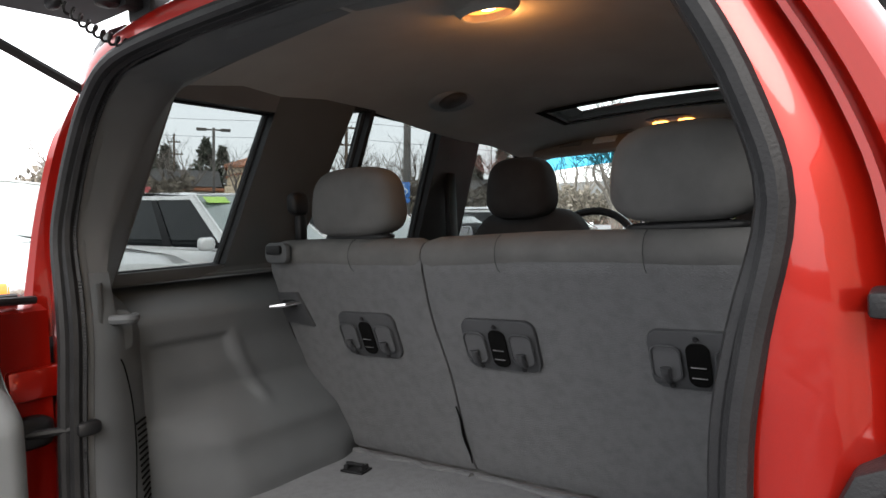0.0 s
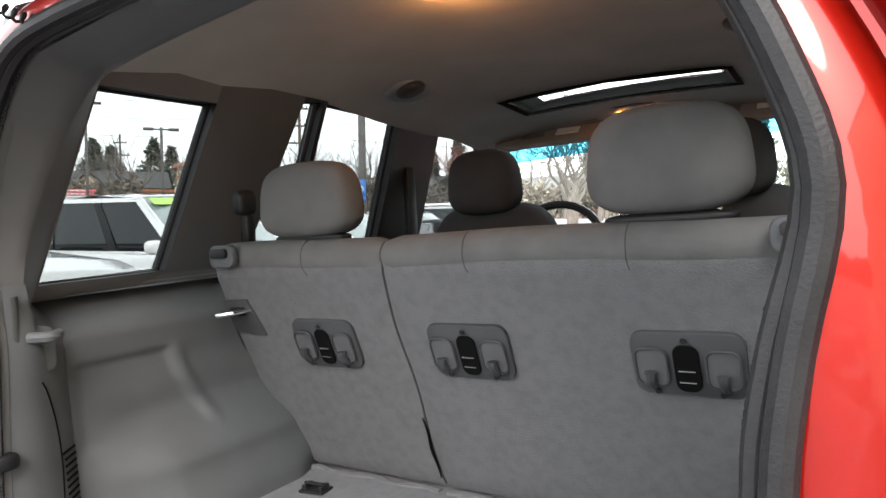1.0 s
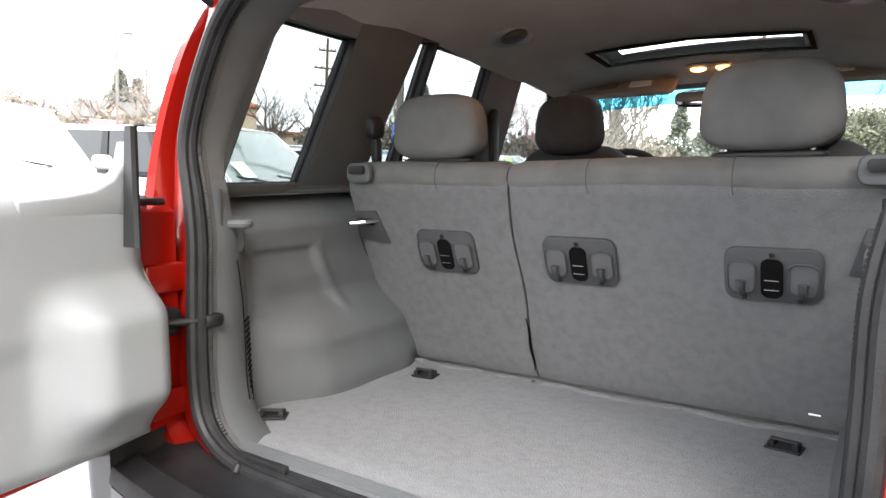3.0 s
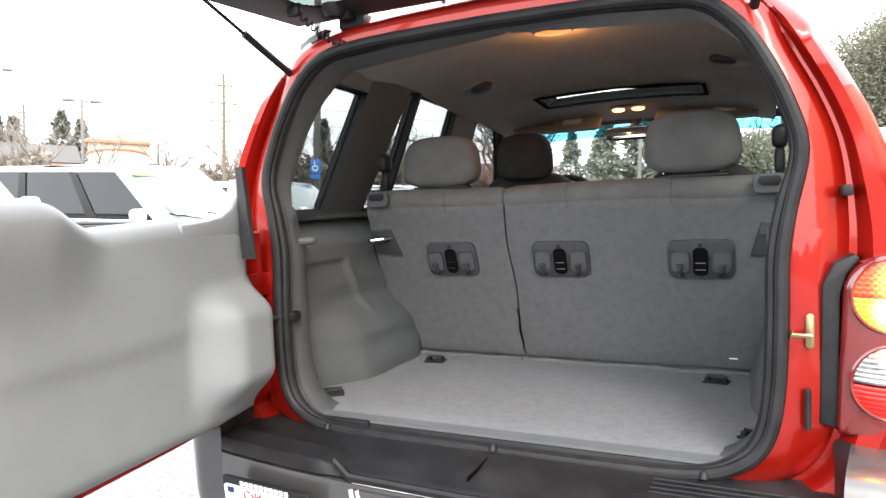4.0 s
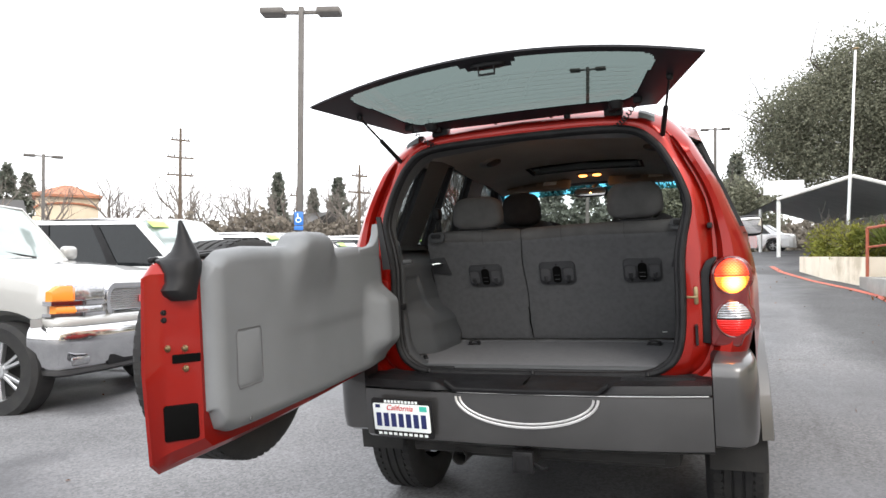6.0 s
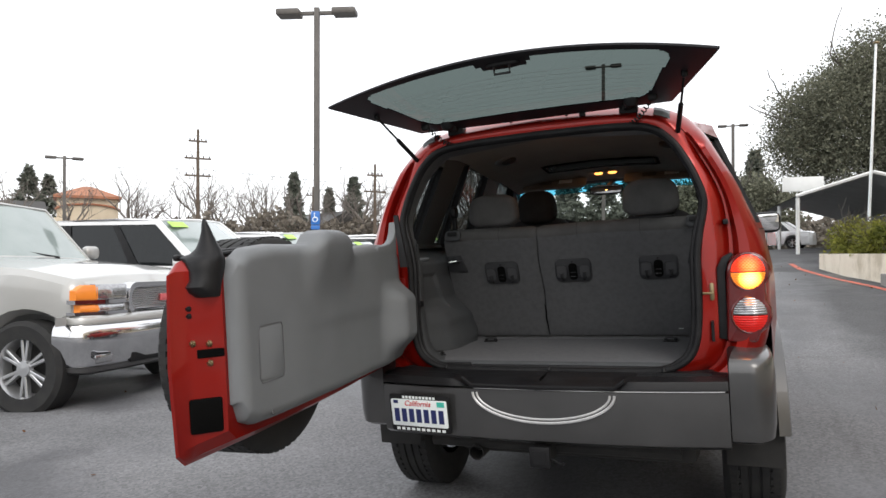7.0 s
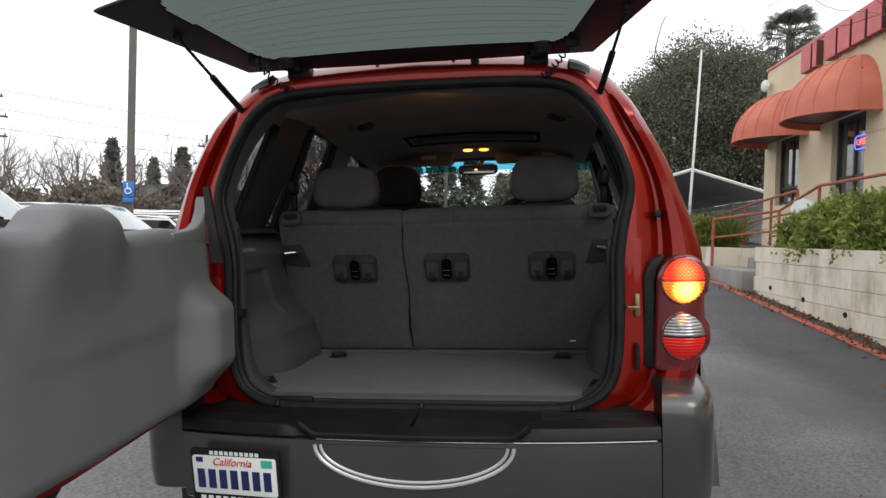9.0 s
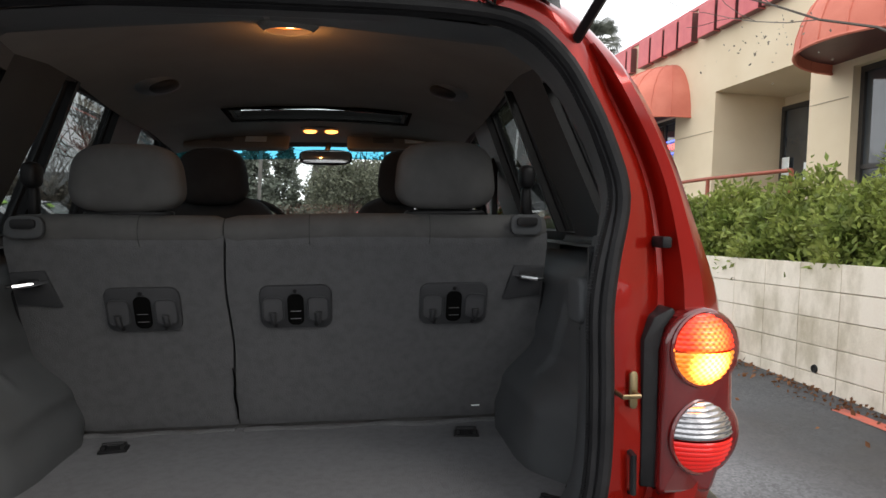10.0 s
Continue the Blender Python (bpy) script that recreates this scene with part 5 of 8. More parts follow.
tube(bm, [(u, -0.0105, z) for u, z in ((1.071, 1.048), (1.078, 1.036), (1.081, 0.905), (1.072, 0.890), (0.973, 0.890), (0.966, 0.905), (0.966, 1.036), (0.973, 1.048))], 0.0013, 6, closed=True)
part("tool_hatch_joint", bm, TRIM_DARK, gate, "outline of a small hatch")
bm = bmesh.new()
plate(bm, rounded(0.106, 0.146, 0.01, cx=1.0235, cz=0.969), 0.003, 0.001, m=pose(0, -0.0115, 0))
part("tool_hatch", bm, TRIM, gate)
bm = bmesh.new()
lathe(bm, [(0.0005, 0.003), (0.007, 0.002), (0.008, 0)], 12, pose(1.03, -0.010, 0.80, 0, 0, -90))
part("trim_button", bm, TRIM_DARK, gate)
# weather lip and the glass seal along its top
bm = bmesh.new()
tube(bm, [(0.0, 0.055, 1.245), (0.2, 0.05, 1.255), (0.5, 0.05, 1.260), (0.8, 0.05, 1.262), (1.0, 0.05, 1.260), (1.145, 0.05, 1.250)], 0.008, 8)
tube(bm, [(0.02, 0.085, 1.247), (0.5, 0.080, 1.264), (0.9, 0.080, 1.266), (1.145, 0.08, 1.252)], 0.012, 8)
part("gate_seal", bm, SEAL, gate, "black rubber seal")
# black corner boot at the latch end, standing to a point
bm = bmesh.new()
rows = []
for z, u, w, v0, v1 in ((1.140, 1.180, 0.026, 0.036, 0.096), (1.153, 1.187, 0.034, 0.032, 0.108), (1.168, 1.190, 0.038, 0.030, 0.114), (1.186, 1.182, 0.036, 0.030, 0.108), (1.210, 1.177, 0.038, 0.028, 0.114), (1.232, 1.173, 0.040, 0.028, 0.128), (1.243, 1.171, 0.036, 0.028, 0.150), (1.248, 1.169, 0.032, 0.030, 0.150),
                        (1.254, 1.167, 0.028, 0.033, 0.122), (1.268, 1.165, 0.022, 0.040, 0.104), (1.288, 1.164, 0.016, 0.051, 0.094), (1.312, 1.164, 0.010, 0.060, 0.087), (1.334, 1.165, 0.006, 0.068, 0.084), (1.346, 1.165, 0.003, 0.074, 0.081)):
    rows.append([(u + w * math.cos(a * math.tau / 16) * (1.0 if math.cos(a * math.tau / 16) > 0 else 1.6), 0.5 * (v0 + v1) + 0.5 * (v1 - v0) * math.sin(a * math.tau / 16), z) for a in range(16)])
loft(bm, rows, True, True)
part("corner_boot", bm, BLACK, gate, "black plastic corner boot")
bm = bmesh.new()
cushion(bm, (1.178, 0.152, 1.246), (0.034, 0.020, 0.018), 3.0, nu=14, nv=8)
part("boot_lip", bm, BLACK, gate)


def end_face(t):
    """u of the slanting latch end at depth t."""
    return float(np.interp(t, (0.035, 0.06, 0.10, 0.125), (1.163, 1.178, 1.208, 1.225)))


for z, v, r, mat in ((1.021, 0.098, 0.009, STEEL), (1.018, 0.066, 0.009, STEEL), (0.967, 0.066, 0.009, STEEL), (1.112, 0.102, 0.007, BLACK), (1.093, 0.102, 0.007, BLACK)):
    bm = bmesh.new()
    lathe(bm, [(0.0005, 0.006), (r * 0.55, 0.006), (r * 0.6, 0.003), (r, 0.002), (r, -0.004)], 14, pose(end_face(v) + 0.001, v, z, 0, 0, 20))
    part("latch_screw", bm, mat, gate)
# near-black blocks carry the shade of the latch slot and pocket
bm = bmesh.new()
box(bm, -0.006, 0.006, -0.036, 0.030, -0.010, 0.012, 0.002, 1, m=pose(end_face(0.066), 0.066, 0.992, 0, 0, -38))
part("latch_slot", bm, SHADE_BLACK, gate)
bm = bmesh.new()
box(bm, -0.008, 0.010, -0.040, 0.040, -0.045, 0.045, 0.006, 2, m=pose(end_face(0.078), 0.078, 0.832, 0, 0, -38))
part("latch_pocket", bm, SHADE_BLACK, gate)
# spare wheel on its outer face
bm = bmesh.new()
tube(bm, [(0.69, 0.15, 0.92), (0.69, 0.20, 0.92)], 0.09, 20)
part("spare_mount", bm, BLACK, gate)
spare = wheel(car, 0, 0, 0, 1, "black spare tyre on the tailgate")
spare.matrix_basis = GATE_SQUARE @ pose(0.740, 0.285, 0.945, 0, 0, 90)
# hinges and check strap
for z in (1.06, 0.80):
    bm = bmesh.new()
    box(bm, -0.672, -0.622, -0.128, 0.0, z - 0.03, z + 0.03, 0.008)
    tube(bm, [(-0.650, -0.128, z - 0.045), (-0.650, -0.128, z + 0.045)], 0.014, 10)
    part("gate_hinge", bm, RED, car, "red painted tailgate hinge")
bm = bmesh.new()
tube(bm, [(-0.566, -0.020, 0.970), (-0.592, -0.07, 0.972), (-0.618, -0.13, 0.972)], 0.008, 8)
cushion(bm, (-0.566, -0.020, 0.970), (0.03, 0.045, 0.028), 4.0, nu=12, nv=8)
cushion(bm, (-0.628, -0.105, 0.972), (0.05, 0.10, 0.06), 3.6, nu=14, nv=10)
part("check_strap", bm, BLACK, car, "black door check strap")
# black flap and grey fairing that rise from the trim's hinge corner
bm = bmesh.new()
rows = []
for k in range(9):
    t = k / 8
    u, v, z, w = 0.138 - 0.036 * t, -0.050 + 0.042 * t, 1.17 + 0.22 * t, 0.020 - 0.009 * t
    rows.append([(u + d * 0.007, v + e * w, z) for d, e in ((-1, -0.8), (0, -1), (1, -0.8), (1, 0.8), (0, 1), (-1, 0.8))])
loft(bm, rows, True, True)
part("hinge_flap", bm, BLACK, gate, "black rubber flap at the hinge corner")
bm = bmesh.new()
plate(bm, [(0.112, 1.365), (0.122, 1.320), (0.142, 1.290), (0.175, 1.272), (0.230, 1.263), (0.300, 1.258), (0.300, 1.225), (0.112, 1.225)], 0.034, 0.006, 3, m=pose(0, -0.010, 0))
part("hinge_fairing", bm, TRIM, gate)
# ---- the lot: ground, walls, building ----
def soft_clip(v, a, b):
    return max(a, min(b, v))


def gz(x, y):
    """Height of the sloping ground."""
    dip = smooth(-3.2, -5.4, x) * smooth(27.0, 16.0, y)
    rise = float(np.interp(y, (-3.0, 3.5, 10.0, 20.0), (-0.085, 0.106, 0.565, 1.130)))
    return 0.0508 * soft_clip(x, -1.2, 5.0) + rise - dip * (0.03 + 0.048 * soft_clip(y, 0.0, 12.0))


def asphalt():
    m = surface("weathered_asphalt", (0.100, 0.101, 0.105), (0.160, 0.161, 0.167), 0.9, 0.75, bump=0.9, fine=120.0, detail=12.0, mid=0.45)
    n, l = m.node_tree.nodes, m.node_tree.links
    b = n["Principled BSDF"]
    tc = n.new("ShaderNodeTexCoord")
    # cracks
    vo = n.new("ShaderNodeTexVoronoi")
    vo.feature = "DISTANCE_TO_EDGE"
    vo.inputs["Scale"].default_value = 0.2
    nz = n.new("ShaderNodeTexNoise")
    nz.inputs["Scale"].default_value, nz.inputs["Detail"].default_value = 1.6, 8.0
    mix = n.new("ShaderNodeMixRGB")
    mix.inputs[0].default_value = 0.22
    l.new(tc.outputs["Object"], nz.inputs["Vector"])
    l.new(tc.outputs["Object"], mix.inputs[1])
    l.new(nz.outputs["Color"], mix.inputs[2])
    l.new(mix.outputs[0], vo.inputs["Vector"])
    cr = n.new("ShaderNodeValToRGB")
    cr.color_ramp.elements[0].position, cr.color_ramp.elements[1].position = 0.0, 0.003
    cr.color_ramp.elements[0].color, cr.color_ramp.elements[1].color = (0.86, 0.86, 0.86, 1), (1, 1, 1, 1)
    l.new(vo.outputs["Distance"], cr.inputs[0])
    # damp stains
    st = n.new("ShaderNodeTexNoise")
    st.inputs["Scale"].default_value, st.inputs["Detail"].default_value = 0.55, 7.0
    l.new(tc.outputs["Object"], st.inputs["Vector"])
    sr_ = n.new("ShaderNodeValToRGB")
    sr_.color_ramp.elements[0].position, sr_.color_ramp.elements[1].position = 0.40, 0.52
    sr_.color_ramp.elements[0].color, sr_.color_ramp.elements[1].color = (0.52, 0.52, 0.54, 1), (1, 1, 1, 1)
    l.new(st.outputs[0], sr_.inputs[0])
    # a darker, newer strip of surfacing along the wall
    sep = n.new("ShaderNodeSeparateXYZ")
    l.new(tc.outputs["Object"], sep.inputs[0])
    wob = n.new("ShaderNodeMath")
    wob.operation = "MULTIPLY_ADD"
    wob.inputs[1].default_value = 1.6
    l.new(st.outputs[0], wob.inputs[0])
    l.new(sep.outputs[0], wob.inputs[2])
    band = n.new("ShaderNodeMapRange")
    band.inputs[1].default_value, band.inputs[2].default_value, band.inputs[3].default_value, band.inputs[4].default_value = 2.9, 3.35, 1.0, 0.46
    l.new(wob.outputs[0], band.inputs[0])
    old0 = b.inputs["Base Color"].links[0].from_socket
    m0 = n.new("ShaderNodeMixRGB")
    m0.blend_type = "MULTIPLY"
    m0.inputs[0].default_value = 1.0
    l.new(old0, m0.inputs[1])
    l.new(band.outputs[0], m0.inputs[2])
    old = m0.outputs[0]
    m1, m2 = n.new("ShaderNodeMixRGB"), n.new("ShaderNodeMixRGB")
    for k in (m1, m2):
        k.blend_type = "MULTIPLY"
        k.inputs[0].default_value = 1.0
    l.new(old, m1.inputs[1])
    l.new(cr.outputs[0], m1.inputs[2])
    l.new(m1.outputs[0], m2.inputs[1])
    l.new(sr_.outputs[0], m2.inputs[2])
    # chippings: pale and dark stones in the binder
    sp_ = n.new("ShaderNodeTexVoronoi")
    sp_.inputs["Scale"].default_value = 75.0
    l.new(tc.outputs["Object"], sp_.inputs["Vector"])
    sm = n.new("ShaderNodeMapRange")
    sm.inputs[3].default_value, sm.inputs[4].default_value = 0.62, 1.38
    l.new(sp_.outputs["Color"], sm.inputs[0])
    m3 = n.new("ShaderNodeMixRGB")
    m3.blend_type = "MULTIPLY"
    m3.inputs[0].default_value = 1.0
    l.new(m2.outputs[0], m3.inputs[1])
    l.new(sm.outputs[0], m3.inputs[2])
    l.new(m3.outputs[0], b.inputs["Base Color"])
    mr = n.new("ShaderNodeMapRange")
    mr.inputs[1].default_value, mr.inputs[2].default_value, mr.inputs[3].default_value, mr.inputs[4].default_value = 0.40, 0.52, 0.42, 0.8
    l.new(st.outputs[0], mr.inputs[0])
    l.new(mr.outputs[0], b.inputs["Roughness"])
    return m


ASPHALT = asphalt()
gx = [-900, -300, -120, -60, -30, -15, -8, -5, -3, -1.2, 0, 1.5, 3, 5, 8, 15, 40, 120, 300, 900]
gy = [-900, -300, -100, -40, -15, -8, -3, -1, 0, 2, 4, 7, 10, 14, 20, 30, 60, 120, 300, 900]
bm = bmesh.new()
loft(bm, [[(x, y, gz(x, y)) for x in gx] for y in gy], closed=False)
tagged(part("ground", bm, ASPHALT), "weathered grey asphalt car park, damp in patches", "ground", kind="structure")
LINE = surface("worn_white_line_paint", (0.45, 0.45, 0.45), (0.65, 0.65, 0.64), 14.0, 0.8, mid=0.35)
REDLINE = surface("worn_red_kerb_paint", (0.20, 0.10, 0.09), (0.55, 0.13, 0.08), 9.0, 0.8, bump=0.4, fine=80.0, mid=0.40)


def strip(name, pts, w, mat, label, category, lift=0.006):
    """A painted line lying on the ground."""
    bm = bmesh.new()
    rows = []
    for i, (x, y) in enumerate(pts):
        a, b = Vector(pts[max(0, i - 1)]), Vector(pts[min(len(pts) - 1, i + 1)])
        d = (b - a).normalized()
        nx, ny = -d.y * w / 2, d.x * w / 2
        rows.append([(x + nx, y + ny, gz(x + nx, y + ny) + lift), (x - nx, y - ny, gz(x - nx, y - ny) + lift)])
    loft(bm, rows, closed=False)
    return tagged(part(name, bm, mat), label, category, kind="structure")


strip("painted_kerb_line", [(3.38, -3 + 0.5 * k) for k in range(22)] + [(3.42, 8.2), (3.3, 9.0), (3.0, 10.5), (2.85, 12.5), (2.9, 14)], 0.10, REDLINE, "flaking red painted line along the wall", "painted line")
HEAD = Vector((0.995, 0.10, 0)).normalized()
ROWD = Vector((-0.10, 0.995, 0)).normalized()

# retaining wall of pale blocks
BLOCK = surface("pale_painted_block", (0.72, 0.645, 0.52), (0.82, 0.75, 0.625), 2.2, 0.85, bump=1.0, fine=70.0, detail=10.0, mid=0.42)
BLOCKD = surface("stained_painted_block", (0.67, 0.60, 0.475), (0.80, 0.73, 0.60), 4.5, 0.85, bump=1.0, fine=70.0, detail=12.0, mid=0.45)
for m in (BLOCK, BLOCKD):
    mottled(m, (0.66, 0.64, 0.58), 0.36, 0.50, (2.2, 1.8, 0.9))
SOIL = surface("dark_soil", (0.03, 0.024, 0.018), (0.06, 0.05, 0.04), 9.0, 0.95, bump=1.0, fine=60.0)
bm = bmesh.new()
WX, WTOP, WEND = 3.60, 1.195, 7.45
rows = [[(x, y, z) for x, z in ((WX + 0.012, gz(WX, y) - 0.2), (WX + 0.012, WTOP - 0.004), (WX + 0.19, WTOP - 0.004), (WX + 0.19, gz(WX, y) - 0.2))] for y in [-6 + 0.5 * k for k in range(27)] + [WEND]]
loft(bm, rows, True, True)
wall = tagged(part("retaining_wall", bm, BLOCKD), "low cream-painted block retaining wall with weep holes", "wall", kind="structure")
courses = [(WTOP - 0.2 * (k + 1), WTOP - 0.2 * k) for k in range(6)]
blocks = {}
for c, (z0, z1) in enumerate(courses):
    y = WEND - (0.2 if c % 2 else 0.0)
    first = True
    while y > -2.2:
        ln = 0.2 if (first and c % 2 == 0) else 0.4
        first = False
        if z1 > gz(WX, y) + 0.02 and z0 > gz(WX, y) - 0.18:
            key = (ln, random.randrange(3))
            if key not in blocks:
                bm = bmesh.new()
                e = 0.003 + 0.001 * key[1]
                box(bm, -0.012 - 0.0006 * key[1], 0.03, -ln + 0.0022, -0.0022, 0.003, 0.197, e * 0.5, 1)
                me = bpy.data.meshes.new("block")
                bm.to_mesh(me)
                bm.free()
                me.materials.append(BLOCK if key[1] else BLOCKD)
                blocks[key] = me
            ob = new("block", blocks[key])
            ob.parent = wall
            ob.location = (WX, y, z0)
        y -= ln
for k in range(10):
    y = WEND - 0.6 - 0.95 * k
    bm = bmesh.new()
    lathe(bm, [(0.0005, -0.006), (0.022, -0.005), (0.027, -0.016), (0.032, 0.0)], 12, pose(WX - 0.010, y, gz(WX, y) + 0.15))
    part("weep_hole", bm, UNDER, wall)
bm = bmesh.new()
loft(bm, [[(x, y, 1.14 + 0.03 * noise.noise((x, y, 1))) for x in (WX + 0.1, 4.3, 5.0, 5.9)] for y in (-6, -3, 0, 2, 4, 6, 7.4)], closed=False)
tagged(part("planting_bed", bm, SOIL), "dark soil of the raised planting bed", "soil", kind="structure")
# steps, landing and the lower planter beyond them
CONC = surface("grey_concrete", (0.22, 0.215, 0.20), (0.32, 0.315, 0.295), 3.0, 0.85, bump=0.6, fine=110.0, detail=10.0)
steps = thing("entrance_steps", "two worn grey concrete steps up to the ramp", "steps", Matrix.Translation((0, 0, 0)))
for k, (x0, y0, z1) in enumerate(((3.45, 9.25, 0.86), (3.95, 8.75, 1.03))):
    bm = bmesh.new()
    box(bm, x0, 5.8, 7.50, y0, gz(x0, 8) - 0.1, z1, 0.015)
    part("step", bm, CONC, steps)
bm = bmesh.new()
box(bm, 4.5, 5.85, 5.2, 13.4, 0.5, 1.22, 0.01)
tagged(part("ramp_landing", bm, CONC), "grey concrete ramp landing", "ramp", kind="structure")
bm = bmesh.new()
loft(bm, [[(x, y, z) for z in (gz(x, y) - 0.1, 1.17)] for x, y in ((4.6, 9.30), (3.55, 9.32), (3.28, 10.6), (3.18, 12.4), (3.6, 13.4), (5.2, 13.8))], closed=False)
loft(bm, [[(x, y, 1.17) for x, y in ((4.6, 9.30), (3.55, 9.32), (3.28, 10.6), (3.18, 12.4), (3.6, 13.4), (5.2, 13.8))], [(x, y, 1.17) for x, y in ((4.6, 9.5), (3.75, 9.5), (3.47, 10.7), (3.38, 12.3), (3.7, 13.2), (5.1, 13.6))], [(x, y, 1.10) for x, y in ((4.6, 9.5), (3.75, 9.5), (3.47, 10.7), (3.38, 12.3), (3.7, 13.2), (5.1, 13.6))]], closed=False)
planter = tagged(part("planter_wall", bm, BLOCK), "low cream concrete planter wall", "wall", kind="structure")
bm = bmesh.new()
bm.faces.new([bm.verts.new((x, y, 1.11)) for x, y in ((4.6, 9.5), (3.75, 9.5), (3.47, 10.7), (3.38, 12.3), (3.7, 13.2), (5.1, 13.6))])
tagged(part("planter_soil", bm, SOIL), "dark soil in the planter", "soil", kind="structure")

# ---- the dealership building ----
STUCCO = surface("tan_stucco", (0.70, 0.58, 0.40), (0.77, 0.655, 0.47), 1.2, 0.92, bump=0.8, fine=140.0, detail=10.0)
CANVAS = surface("red_awning_canvas", (0.58, 0.165, 0.11), (0.67, 0.22, 0.15), 3.0, 0.8, bump=0.3, fine=300.0)
SIGNRED = surface("red_sign_face", (0.58, 0.11, 0.12), (0.66, 0.15, 0.15), 5.0, 0.5)
SIGNSIDE = surface("dark_sign_return", (0.10, 0.03, 0.03), None, 5.0, 0.5)
FRAME = surface("dark_bronze_frame", (0.03, 0.027, 0.024), None, 8.0, 0.45)
SHOPGLASS = surface("shop_glass", (0.035, 0.040, 0.045), (0.06, 0.07, 0.075), 1.5, 0.04, coat=1.0)
RAILRED = surface("rust_red_rail_paint", (0.30, 0.075, 0.040), (0.38, 0.10, 0.055), 12.0, 0.55)
FX, FTOP = 5.9, 5.10
bld = thing("dealership_building", "tan stucco dealership with red dome awnings and a raised sign", "building")
bm = bmesh.new()
# front wall in panels round the openings (ahead from, ahead to, up from, up to)
OPENINGS = [(11.75, 12.87, 2.08, 3.48), (9.30, 10.42, 2.08, 3.48), (6.12, 8.15, 1.22, 3.66), (3.95, 5.45, 1.9, 3.4), (-0.6, 1.6, 1.22, 3.4)]
ycuts = sorted({-9.0, 13.5} | {v for o in OPENINGS for v in o[:2]})
for a, b in zip(ycuts, ycuts[1:]):
    hole = next((o for o in OPENINGS if o[0] <= a and b <= o[1]), None)
    spans = [(0.2, FTOP)] if hole is None else [(0.2, hole[2]), (hole[3], FTOP)]
    for z0, z1 in spans:
        box(bm, FX, FX + 0.25, a, b, z0, z1)
bmesh.ops.remove_doubles(bm, verts=bm.verts, dist=0.0005)
box(bm, FX + 0.252, FX + 9, 13.25, 13.5, 0.2, FTOP)
box(bm, FX + 0.252, FX + 9, -9.0, -8.75, 0.2, FTOP)
box(bm, FX + 8.8, FX + 9.0, -8.75, 13.25, 0.2, FTOP)
part("wall", bm, STUCCO, bld, "tan stucco wall")
bm = bmesh.new()
box(bm, FX + 0.2, FX + 8.9, -8.8, 13.3, 4.55, 4.7)
part("roof", bm, CONC, bld)
bm = bmesh.new()
box(bm, FX - 0.03, FX + 0.28, -9.03, 13.53, FTOP, FTOP + 0.06, 0.01)
part("parapet_cap", bm, SIGNRED, bld, "red parapet cap")
# recess with the entrance
bm = bmesh.new()
loft(bm, [[(FX + 0.25, 6.12, z), (7.1, 6.12, z), (7.1, 8.15, z), (FX + 0.25, 8.15, z)] for z in (1.22, 3.66)], closed=False)
loft(bm, [[(FX + 0.25, y, 3.66), (7.1, y, 3.66)] for y in (6.12, 8.15)], closed=False)
part("entrance_recess", bm, STUCCO, bld)
bm = bmesh.new()
tube(bm, [(FX - 0.004, y, 3.06) for y in (8.2, 8.7, 9.25)], 0.006, 4)
tube(bm, [(FX - 0.004, y, 3.06) for y in (5.5, 6.1)], 0.006, 4)
part("stucco_joint", bm, surface("shaded_tan_joint", (0.36, 0.29, 0.20)), bld)


def shop_window(y0, y1, z0, z1, x, mull, name="window"):
    bm = bmesh.new()
    for a, b, c, d in ((y0, y0 + 0.06, z0, z1), (y1 - 0.06, y1, z0, z1), (y0 + 0.06, y1 - 0.06, z1 - 0.07, z1), (y0 + 0.06, y1 - 0.06, z0, z0 + 0.07)):
        box(bm, x, x + 0.08, a, b, c, d)
    w = part(name, bm, FRAME, bld, "dark bronze framed glass")
    for yy in mull:
        bm = bmesh.new()
        box(bm, x + 0.01, x + 0.07, yy - 0.025, yy + 0.025, z0 + 0.07, z1 - 0.07)
        part("mullion", bm, FRAME, w)
    bm = bmesh.new()
    box(bm, x + 0.01, x + 0.07, y0 + 0.06, y1 - 0.06, z0 + 0.33, z0 + 0.38)
    part("transom", bm, FRAME, w)
    bm = bmesh.new()
    box(bm, x + 0.035, x + 0.045, y0 + 0.05, y1 - 0.05, z0 + 0.05, z1 - 0.05)
    part("pane", bm, SHOPGLASS, w)
    return w


shop_window(11.75, 12.87, 2.08, 3.48, FX + 0.10, (12.3,))
w2 = shop_window(9.30, 10.42, 2.08, 3.48, FX + 0.10, (9.85,))
shop_window(3.95, 5.45, 1.90, 3.40, FX + 0.10, (4.7,))
shop_window(-0.6, 1.6, 1.22, 3.40, FX + 0.10, (0.5,))
d1 = shop_window(7.40, 8.10, 1.24, 3.50, 7.02, (), "door")
d2 = shop_window(6.66, 7.36, 1.24, 3.50, 7.02, (), "door")
for y, z, w, h in ((7.95, 2.55, 0.16, 0.30), (7.50, 2.45, 0.10, 0.26), (7.25, 2.30, 0.12, 0.20)):
    bm = bmesh.new()
    box(bm, 7.012, 7.02, y - w / 2, y + w / 2, z - h / 2, z + h / 2)
    part("door_notice", bm, PAPER, bld)
